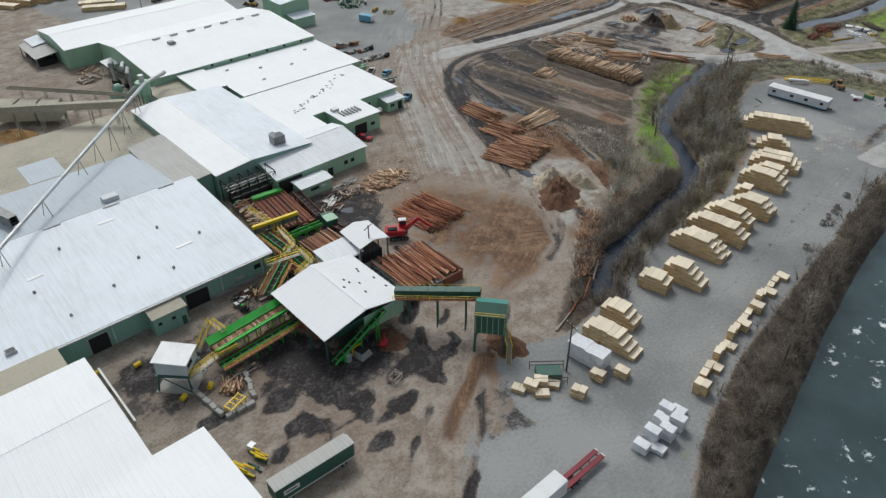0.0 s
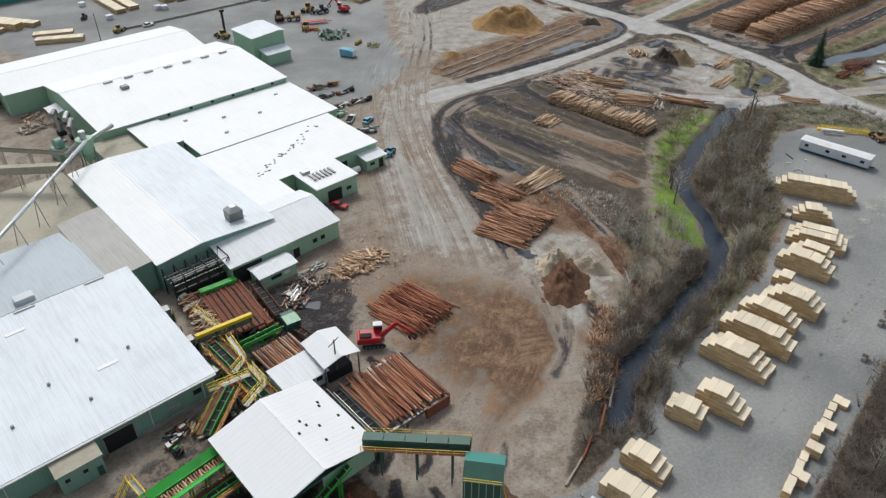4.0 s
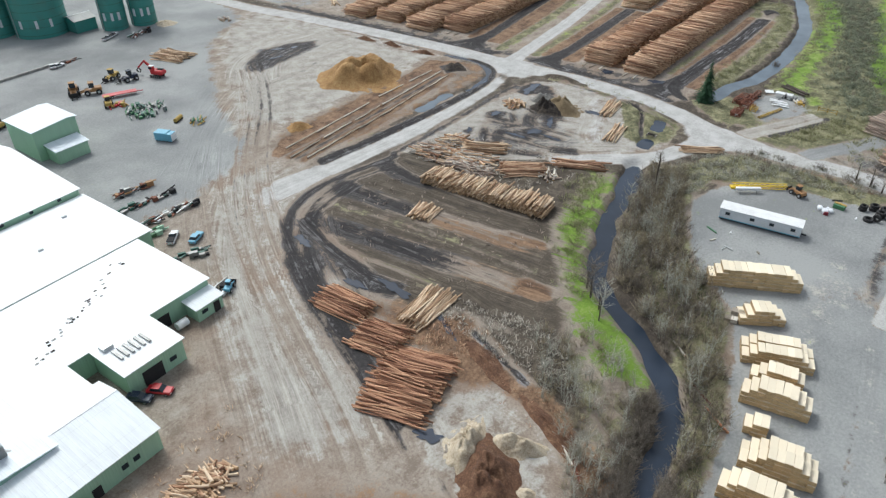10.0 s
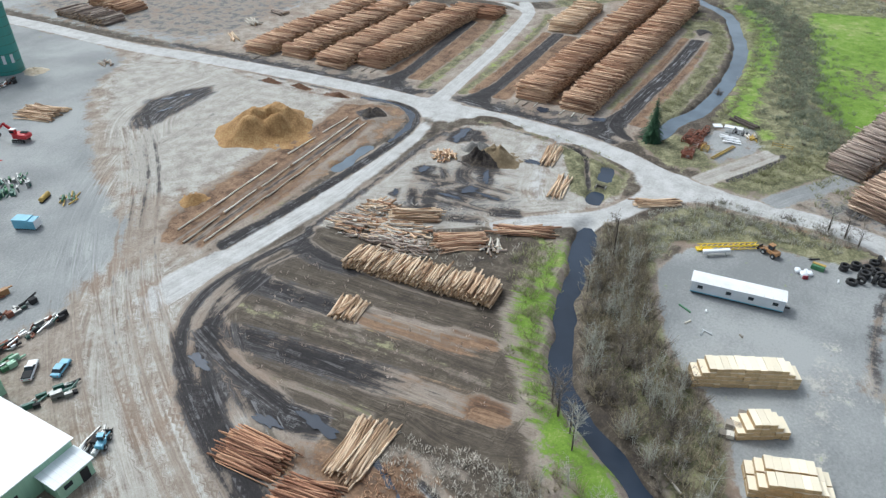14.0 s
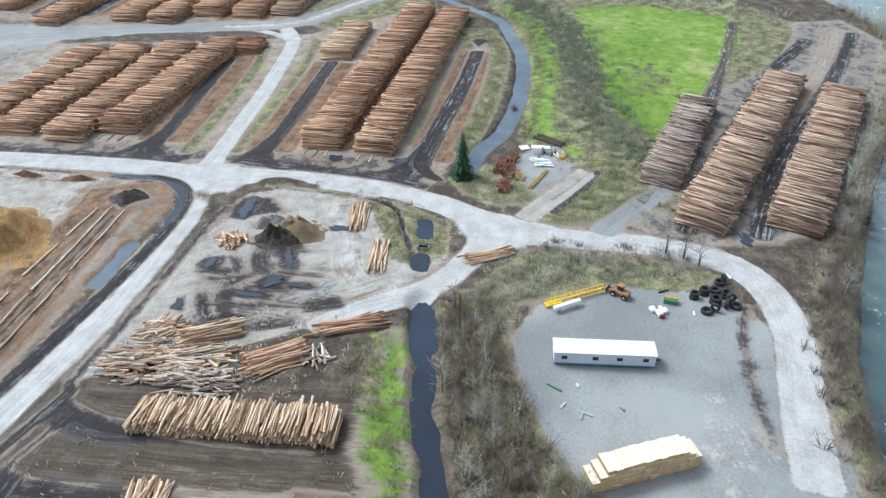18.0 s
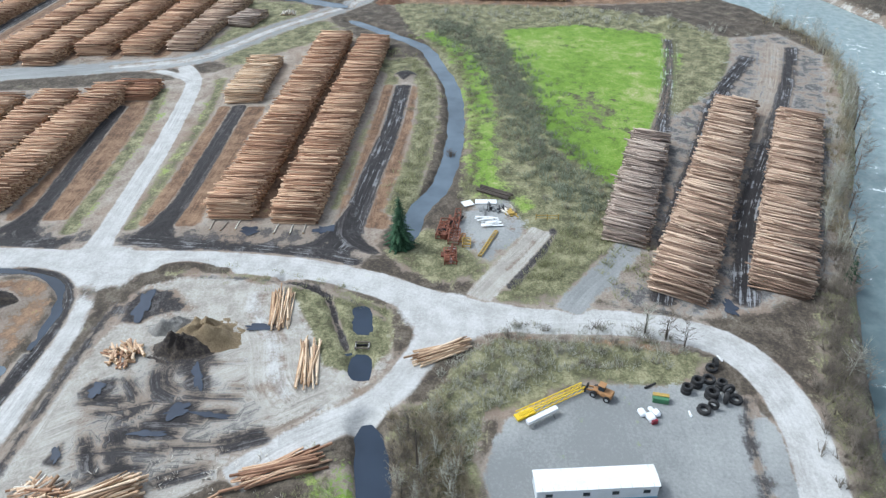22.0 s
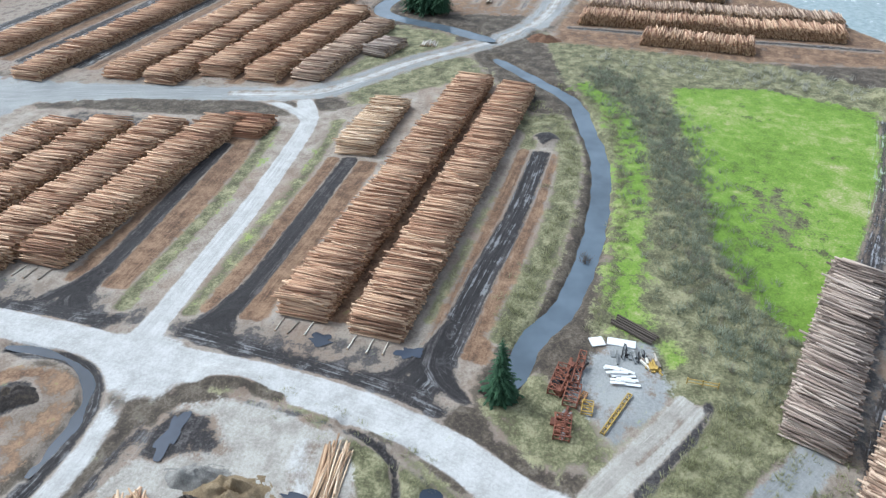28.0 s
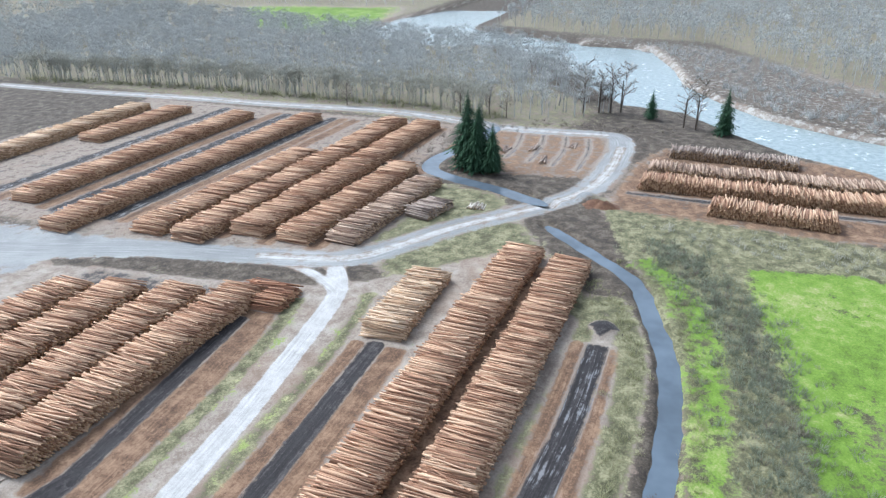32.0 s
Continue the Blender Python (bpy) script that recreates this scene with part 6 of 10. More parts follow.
def spikes(a, b_, r0):
    """Three-sided spikes from a to b, pointed at b."""
    d = b_ - a
    d /= np.linalg.norm(d, axis=1)[:, None]
    up = np.where(np.abs(d[:, 2:3]) > 0.9, np.array([[1.0, 0, 0]]), np.array([[0, 0, 1.0]]))
    s = np.cross(d, up)
    s /= np.linalg.norm(s, axis=1)[:, None]
    t = np.cross(s, d)
    ang = np.arange(3) * 2 * np.pi / 3
    ring = s[:, None, :] * np.cos(ang)[None, :, None] + t[:, None, :] * np.sin(ang)[None, :, None]
    v = np.concatenate((a[:, None, :] + ring * r0[:, None, None], b_[:, None, :]), 1).reshape(-1, 3)
    one = np.array([0, 1, 3, 1, 2, 3, 2, 0, 3])
    return v, (one[None, :] + (np.arange(len(a)) * 4)[:, None]).ravel()


def dome_tree(seed, h, n, thick):
    """A leafless broad tree: trunk, rising limbs and a rounded crown of fine twigs with gaps."""
    rng = np.random.default_rng(seed)
    a, b_, r = [np.zeros(3)], [np.array([rng.normal(0, 0.3), rng.normal(0, 0.3), h * 0.72])], [h * 0.014]
    lobes = []
    for k in range(6):
        az = k * 1.05 + rng.uniform(-0.4, 0.4)
        f = rng.uniform(0.3, 0.5)
        out = h * rng.uniform(0.10, 0.2)
        tip = np.array([math.cos(az) * out, math.sin(az) * out, h * rng.uniform(0.62, 0.86)])
        a.append(b_[0] * f / 0.72), b_.append(tip), r.append(h * 0.007)
        lobes.append(tip)
    for k in range(n):
        c = lobes[k % 6]
        q = rng.normal(0, 1, 3)
        q /= np.linalg.norm(q)
        q[2] = abs(q[2]) * 0.9 - 0.1
        p = c + q * h * np.array([0.115, 0.115, 0.11]) * rng.uniform(0.3, 1.0) + np.array([0, 0, -0.02 * h])
        d = q + np.array([0, 0, 0.7]) + rng.normal(0, 0.3, 3)
        d /= np.linalg.norm(d)
        a.append(p), b_.append(p + d * h * rng.uniform(0.06, 0.12)), r.append(thick)
    return spikes(np.array(a), np.array(b_), np.array(r))


def scatter(name, plants, spots, material, label, category):
    """Many plants in one mesh: spots of (x, y, z, scale)."""
    rng = np.random.default_rng(len(spots) * 3 + 1)
    vs, fs, base = [], [], 0
    for x, y, z, k in spots:
        v, f = plants[int(rng.integers(len(plants)))]
        a = rng.uniform(0, 6.28)
        c, s = math.cos(a), math.sin(a)
        w = np.stack((v[:, 0] * c - v[:, 1] * s, v[:, 0] * s + v[:, 1] * c, v[:, 2]), 1) * k + np.array([x, y, z - 0.1])
        vs.append(w)
        fs.append(f + base)
        base += len(v)
    f = np.concatenate(fs)
    ob = fast(name, np.vstack(vs), f, np.full(len(f) // 3, 3), material)
    return tagged(ob, label, category, "", "stuff")


def spots_in(pts, n, lo, hi, seed, clear=()):
    rng = np.random.default_rng(seed)
    p = np.asarray(pts, float)
    x = rng.uniform(p[:, 0].min(), p[:, 0].max(), n * 14)
    y = rng.uniform(p[:, 1].min(), p[:, 1].max(), n * 14)
    ok = area_field(x, y, pts) > 0
    out = []
    for px, py in zip(x[ok], y[ok]):
        if len(out) == n:
            break
        if ground_height(px, py) < -0.65:
            continue
        out.append((px, py, ground_height(px, py), rng.uniform(lo, hi)))
    return out


def spots_along(pts, width, n, lo, hi, seed):
    rng = np.random.default_rng(seed)
    line = smooth_line(pts)
    out = []
    for _ in range(n * 3):
        p = line[int(rng.integers(len(line)))] + rng.normal(0, width / 2.6, 2)
        z = ground_height(*p)
        if z > -0.9 or width > 20:
            out.append((p[0], p[1], z, rng.uniform(lo, hi)))
        if len(out) == n:
            break
    return out


BUSH = [twig_arrays(s, 2.6, 9, 4, 1, 0.9, 0.024, 0.9) for s in range(5)]
LOW = [twig_arrays(40 + s, 1.2, 13, 2, 0, 1.1, 0.018, 0.9) for s in range(4)]
SAPLING = [twig_arrays(80 + s, 7.5, 2, 11, 3, 0.22, 0.036, 0.9) for s in range(5)]
WOOD = [dome_tree(120 + s, 21, 110, 0.12) for s in range(6)]
FARW = [dome_tree(160 + s, 20, 44, 0.26) for s in range(5)]

EAST = [(226, 109.5), (206, 106.6), (190, 102.6), (180, 99), (174.5, 95), (169, 88.5), (163, 81.5), (156, 75.4), (148, 71.6), (138, 70.4), (128, 68.5), (108, 64), (100, 60), (118, 65.5), (150, 67), (180, 76), (192, 87.5), (206, 94), (218, 98), (228, 102)]
KNOLL = [(228, 106), (241, 102), (252, 90), (252, 64), (246, 58), (241, 62), (239, 80), (230, 95), (218, 97)]
LOWER = [(160, 97), (152, 82), (142, 78), (126, 75), (116, 71), (112, 76), (120, 80), (134, 88), (142, 98), (152, 104)]
BANK = [(40, 12), (70, 20), (97, 26), (121, 31.5), (150, 35.5), (180, 38.5), (209, 38.5), (228, 36), (246, 31), (262, 24), (280, 17)]
BANK_UP = [(280, 16), (300, 8), (322, -3), (345, -13), (378, -27), (410, -32), (440, -24)]
HEDGE = [(438, 110), (414, 96), (390, 88), (360, 83), (338, 81), (312, 75), (294, 66)]
FIELD_TOP = [(452, 110), (450, 80), (446, 50), (438, 22), (424, 2)]

scatter("brush", BUSH, spots_in(EAST, 240, 0.8, 1.9, 3), M["twig"], "dense leafless grey-brown brush beside the creek", "brush")
scatter("brush", BUSH, spots_in(EAST, 240, 0.8, 1.7, 33), M["twig_tan"], "dense tan leafless brush beside the creek", "brush")
scatter("brush", SAPLING, spots_in(EAST, 110, 0.45, 1.0, 4), M["twig_pale"], "pale bare saplings beside the creek", "brush")
scatter("brush", LOW, spots_in(KNOLL, 420, 0.6, 1.2, 5), M["twig_pale"], "low olive scrub on the knoll", "brush")
scatter("brush", BUSH, spots_in([(228, 111), (206, 106), (190, 102), (184, 96), (192, 88), (206, 94), (218, 98), (232, 102)], 260, 0.6, 1.2, 45), M["twig_tan"], "tan bare brush at the creek head", "brush")
scatter("brush", BUSH, spots_in(KNOLL, 60, 0.5, 1.0, 6), M["twig"], "bare bushes on the knoll", "brush")
scatter("brush", BUSH, spots_in(LOWER, 80, 0.6, 1.2, 7), M["twig_tan"], "leafless brush along the creek's lower bank", "brush")
scatter("brush", BUSH, spots_along([(134, 72.5), (126, 71), (119, 70), (111, 69), (103, 66), (97, 62)], 7, 120, 0.8, 1.6, 77), M["twig"], "dense bare brush overhanging the lower creek", "brush")
scatter("brush", SAPLING, spots_along([(150, 71), (138, 69), (126, 67.6), (112, 65), (100, 60.5)], 6, 90, 0.4, 0.85, 78), M["twig"], "grey alder saplings over the lower creek", "brush")
scatter("brush", BUSH, spots_along([(148, 77), (136, 75.4), (126, 74), (116, 72), (106, 69)], 6, 210, 0.7, 1.4, 79), M["twig"], "dark bare brush on the lower creek bank", "brush")
scatter("brush", SAPLING, spots_in(LOWER, 70, 0.5, 1.05, 8), M["twig_pale"], "pale saplings on the grassy creek bank", "brush")
scatter("brush", BUSH, spots_along(BANK, 6.5, 520, 0.7, 1.5, 9), M["twig"], "leafless brush on the river bank", "brush")
scatter("brush", SAPLING, spots_along(BANK, 6.0, 120, 0.5, 1.1, 10), M["twig"], "bare alders on the river bank", "brush")
scatter("brush", BUSH, spots_along(BANK_UP, 8, 220, 0.8, 1.5, 11), M["twig_tan"], "leafless brush on the upper river bank", "brush")
scatter("brush", SAPLING, spots_along(BANK_UP, 8, 80, 0.6, 1.3, 12), M["twig_pale"], "bare alders on the upper river bank", "brush")
scatter("brush", LOW, spots_along(HEDGE, 14, 800, 0.9, 1.9, 13), M["twig_olive"], "flattened olive scrub beside the field", "brush")
scatter("brush", BUSH, spots_along(HEDGE, 14, 420, 0.45, 0.85, 141), M["twig_olive"], "matted olive brush beside the green field", "brush")
scatter("brush", BUSH, spots_along(HEDGE, 11, 160, 0.5, 0.95, 14), M["twig"], "bare bushes along the field's edge", "brush")
scatter("brush", BUSH, spots_along(FIELD_TOP, 14, 160, 0.5, 1.0, 15), M["twig_pale"], "bare scrub behind the green field", "brush")
scatter("brush", LOW, spots_along([(296, 116), (330, 112), (372, 113), (398, 122), (420, 142)], 5, 240, 0.6, 1.3, 16), M["twig_green"], "dry grass and low scrub on the creek bank", "brush")
scatter("brush", LOW, spots_along([(300, 99), (330, 97), (372, 99), (402, 107), (424, 122)], 3, 160, 0.6, 1.2, 17), M["twig_green"], "dry grass tufts on the creek bank", "brush")
scatter("brush", LOW, spots_along([(216, 121), (200, 116), (186, 111), (170, 103)], 6, 170, 0.6, 1.4, 18), M["twig_green"], "tufts of grass and reeds by the creek", "brush")
scatter("brush", BUSH, spots_along([(206, 122), (196, 117), (188, 114), (206, 119)], 4, 26, 0.6, 1.0, 19), M["twig_green"], "olive bushes at the edge of the log yard", "brush")
scatter("brush", LOW, spots_in([(262, 70), (290, 75), (290, 62), (274, 56), (258, 66)], 80, 0.6, 1.3, 20), M["twig_green"], "low olive scrub beside the log deck", "brush")
scatter("brush", LOW, spots_in([(262, 90), (284, 78), (292, 68), (284, 66), (266, 80)], 120, 0.6, 1.3, 22), M["twig_green"], "low scrub beside the dirt track", "brush")
scatter("brush", LOW, spots_in([(266, 160), (271, 160), (271, 146), (262, 120), (254, 112), (246, 112), (258, 124)], 70, 0.4, 0.9, 23), M["twig_green"], "dry tufts on the ditch banks", "brush")

TRANSECT = [(585, 205), (604, 254), (600, 310), (600, 433), (584, 562), (700, 800), (1000, 800), (890, 460), (850, 353), (850, 285), (800, 225), (715, 192), (655, 165), (620, 150)]
scatter("woodland", WOOD, spots_in(TRANSECT, 2300, 0.7, 1.15, 30), M["twig_far"], "bare woodland behind the log yard in haze-paled colour", "woodland")
scatter("woodland", WOOD, spots_along([(590, 215), (606, 258), (604, 310), (604, 433), (590, 545)], 9, 230, 0.75, 1.05, 31), M["twig_pale"], "edge of the bare woodland along the yard road", "woodland")
scatter("brush", BUSH, spots_along([(590, 205), (604, 258), (602, 310), (601, 433), (588, 545)], 10, 260, 0.8, 1.6, 32), M["twig_green"], "undergrowth along the woodland's edge", "brush")
scatter("brush", BUSH, spots_along([(470, 210), (500, 225), (560, 215), (585, 170), (590, 120)], 14, 150, 0.5, 1.1, 33), M["twig"], "scrub round the upper creek", "brush")
scatter("woodland", FARW, spots_in([(700, -10), (840, 60), (940, 110), (975, 230), (1030, 345), (1260, 355), (1620, 310), (1650, -150), (1250, -300), (760, -120)], 3000, 0.7, 1.25, 34), M["twig_far"], "leafless woods beyond the river in haze-grey colour", "woodland")
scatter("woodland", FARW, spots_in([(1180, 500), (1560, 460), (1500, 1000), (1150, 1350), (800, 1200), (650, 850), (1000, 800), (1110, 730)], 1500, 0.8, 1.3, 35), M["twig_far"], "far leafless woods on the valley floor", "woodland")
scatter("woodland", FARW, spots_along([(380, -72), (450, -76), (520, -62), (600, -12)], 16, 120, 0.5, 0.9, 36), M["twig"], "bare trees on the far river bank", "woodland")


scatter("brush", BUSH, spots_in([(620, 20), (660, 70), (745, 112), (890, 145), (930, 200), (925, 120), (830, 55), (745, 5), (660, -30), (610, -20)], 420, 0.9, 2.2, 37), M["twig_far"], "scrub on the gravel bar in haze-grey colour", "brush")


def bare_tree(x, y, h, seed, label, key="twig"):
    z = ground_height(x, y)
    e = thing("bare_tree", x, y, z - 0.1, (seed * 47) % 360, label, "tree", "bare trees")
    trunk = bmesh.new()
    bm_cyl(trunk, (0, 0, 0), (0.1, 0.05, h * 0.55), 0.018 * h, 0.008 * h, 7)
    part("trunk", trunk, M["bark"], e)
    v, f = twig_arrays(seed, h, 1, 30, 6, 0.06, 0.0055 * h, 0.55)
    fast("crown", v, f, np.full(len(f) // 3, 3), M[key], None, e)
    return e


for i, (x, y, h) in enumerate([(250, 65, 9), (248.5, 61.5, 9), (246.5, 58.5, 7), (203, 106, 8), (212, 107, 7), (224, 107, 9), (196, 99, 7), (171, 101, 9), (168.5, 99, 10), (163, 94.5, 9), (166, 96, 8),
                               (186, 94, 8), (180, 88, 7), (90, 24, 9), (104, 27.5, 10), (118, 30.5, 8), (134, 33, 9), (70, 19.5, 9), (60, 17.5, 8), (150, 35, 8), (176, 37.5, 9), (240, 32, 9), (300, 6, 10), (318, -3, 12), (330, -8, 12), (345, -14, 13),
                               (262, 23, 10), (276, 16, 10), (286, 12, 9)]):
    bare_tree(x, y, h, 300 + i, "slender leafless tree among the brush", "twig" if i % 3 else "twig_pale")
for i, (x, y, h) in enumerate([(618, 168, 30), (622, 160, 32), (624, 154, 31), (628, 149, 32), (604, 114, 27), (601, 108, 29), (592, 205, 17), (597, 216, 18), (594, 232, 20), (590, 300, 19)]):
    bare_tree(x, y, h, 400 + i, "tall leafless tree near the far river bend", "twig")


def fir(x, y, h, seed, label):
    rng = np.random.default_rng(seed)
    z = ground_height(x, y)
    e = thing("fir_tree", x, y, z - 0.1, 0, label, "tree", "fir trees")
    bm = bmesh.new()
    bm_cyl(bm, (0, 0, 0), (0, 0, h * 0.96), 0.022 * h, 0.01, 8)
    part("trunk", bm, M["bark"], e)
    verts, faces = [], []
    rows = int(h * 2.0)
    for i in range(rows):
        f = i / (rows - 1)
        zz = h * (0.08 + 0.9 * f)
        reach = h * 0.25 * min(1.0, 0.7 + 1.6 * f) * (1 - f ** 1.35) ** 0.95 * rng.uniform(0.6, 1.25) + 0.12
        n = max(5, int(13 * (1 - f) + 5))
        for k in range(n):
            a = 2 * math.pi * (k + rng.uniform(-0.35, 0.35)) / n + i
            r = reach * rng.uniform(0.65, 1.12)
            for s in range(5):
                t0, t1 = s / 5, (s + 1.5) / 5
                p0 = np.array([math.cos(a) * r * t0, math.sin(a) * r * t0, zz - 0.30 * r * t0 ** 1.6])
                p1 = np.array([math.cos(a) * r * t1, math.sin(a) * r * t1, zz - 0.34 * r * t1 ** 1.6])
                w = 0.24 * (1.2 - t0) * r * 0.7 + 0.08
                side = np.array([-math.sin(a), math.cos(a), 0]) * w
                for q in (1, -1):
                    b0 = len(verts)
                    tip = (p0 + p1) / 2 + side * q * rng.uniform(0.8, 1.4) + np.array([0, 0, -w * rng.uniform(0.1, 0.6)])
                    verts += [tuple(p0), tuple(p1 + rng.normal(0, 0.05, 3)), tuple(tip)]
                    faces.append((b0, b0 + 1, b0 + 2))
    obj("crown", verts, faces, M["needle"], e)


fir(278.3, 113.2, 15.0, 1, "dark green fir beside the creek's end")
fir(498, 196, 34, 2, "tall dark green fir beside the upper creek")
fir(502.5, 192.5, 29, 23, "broad dark green fir beside the upper creek")
fir(494.5, 191, 26, 24, "broad dark green fir beside the upper creek")
fir(493, 183.5, 22, 3, "dark green fir beside the upper creek")
fir(501, 186, 20, 4, "dark green fir beside the upper creek")
fir(594.5, 94.5, 24, 5, "lone dark fir near the far river bend")
fir(616, 131.5, 17, 6, "small fir near the far river bend")
fir(268, 20, 7, 7, "low evergreen on the river bank")
fir(272, 17.5, 6, 8, "low evergreen on the river bank")


def mound(name, x, y, rx, ry, h, material, label, seed=0, rz=0.0, peaks=3, ragged=0.18, crown=1.0):
    """A tipped heap with several peaks and a ragged foot."""
    rng = np.random.default_rng(seed)
    n, m = 44, 20
    pk = [(rng.uniform(-0.35, 0.35), rng.uniform(-0.35, 0.35), rng.uniform(0.7, 1.0)) for _ in range(peaks)]
    verts, faces = [], []
    ph = rng.uniform(0, 6.28, 4)
    for j in range(m + 1):
        q = j / m
        for i in range(n):
            a = 2 * math.pi * i / n
            edge = 1 + 0.12 * math.sin(3 * a + ph[0]) + 0.07 * math.sin(7 * a + ph[1]) + 0.04 * math.sin(13 * a + ph[2])
            u, v = q * edge * math.cos(a), q * edge * math.sin(a)
            z = max(g * max(0.0, 1 - math.hypot(u - px, v - py) * (1.05 + 0.25 * k)) for k, (px, py, g) in enumerate(pk)) * (1 - q ** 3)
            z = z if z < crown else crown + 0.22 * (z - crown)
            z += (1 - q) * ragged * noise.noise(Vector((u * 5 + x, v * 5 + y, seed)))
            z += (1 - q) * ragged * 0.5 * noise.noise(Vector((u * 14 + x, v * 14 + y, seed)))
            verts.append((u * rx, v * ry, max(-0.1, z * h) if j < m else -0.25))
    for j in range(m):
        for i in range(n):
            faces.append((j * n + i, (j + 1) * n + i, (j + 1) * n + (i + 1) % n, j * n + (i + 1) % n))
    ob = obj(name, verts, faces, material, None, "", smooth=True)
    ob.matrix_basis = pose(x, y, 0, 0, 0, rz)
    return tagged(ob, label, "heap", "heaps")


mound("chip_mound", 232.5, 214.5, 15.0, 14.5, 9.6, M["chips"], "large yellow-brown heap of wood chips", 1, 10, 6, 0.2, 0.62)
mound("chip_mound", 192.6, 204.6, 4.2, 3.6, 2.0, M["chips"], "small heap of orange wood chips", 2)
mound("sawdust_mound", 123.4, 98.6, 6.2, 3.4, 4.2, M["sawdust"], "pale heap of sawdust beside bark", 3, 20, 4, 0.4)
mound("bark_mound", 119.8, 92.0, 8.6, 5.6, 3.5, M["bark_heap"], "dark reddish heap of bark", 4, 42, 6, 0.45)
mound("sawdust_mound", 127.4, 91.8, 2.5, 5.0, 3.4, M["sawdust"], "pale heap of sawdust and splinters", 5, 30, 3)
mound("sawdust_mound", 120.6, 86.2, 1.7, 1.9, 1.5, M["sawdust"], "small pale cone of sawdust", 6, 0, 1)
mound("bark_mound", 134.0, 89.5, 1.8, 9, 0.9, M["bark_heap"], "windrow of reddish bark at the yard's edge", 7, -27, 4, 0.5)
mound("bark_mound", 141, 106, 2.0, 8, 0.9, M["bark_heap"], "windrow of bark and splinters", 8, -25, 4, 0.5)
mound("soil_mound", 243.2, 150.6, 3.6, 6.2, 4.2, M["soil"], "black soil heap in the loop yard", 9, 0, 4, 0.35)
mound("bark_mound", 247.4, 146.6, 4.8, 7.4, 4.6, M["brown_soil"], "brown soil heap behind the black one", 19, 0, 4, 0.3)
mound("gravel_mound", 249.4, 153, 3.4, 6.0, 4.0, M["grit"], "low grey gravel heap behind the black one", 20, 0, 3, 0.25)
mound("soil_mound", 255.4, 193, 4.6, 5.8, 2.8, M["soil"], "dark soil heap on the bark island", 10, 0, 3)
mound("soil_mound", 380.6, 121, 4.2, 4.4, 1.6, M["soil"], "black soil heap at the lane's end", 11, 0, 2)
mound("soil_mound", 441, 20, 7, 4.5, 2.0, M["soil"], "black soil heap beyond the field", 12, 20, 3)
mound("bark_mound", 471, 136, 5, 7, 2.2, M["bark_heap"], "dark bark heap beside the yard road", 13, 0, 3)
mound("bark_mound", 72, 64.5, 3.6, 5.0, 2.2, M["bark_heap"], "reddish bark heap under the bark hopper", 14, 0, 2)
mound("bark_mound", 57.5, 79, 3.0, 3.6, 1.0, M["bark_heap"], "spilled bark beside the debarker shed", 15, 0, 2)


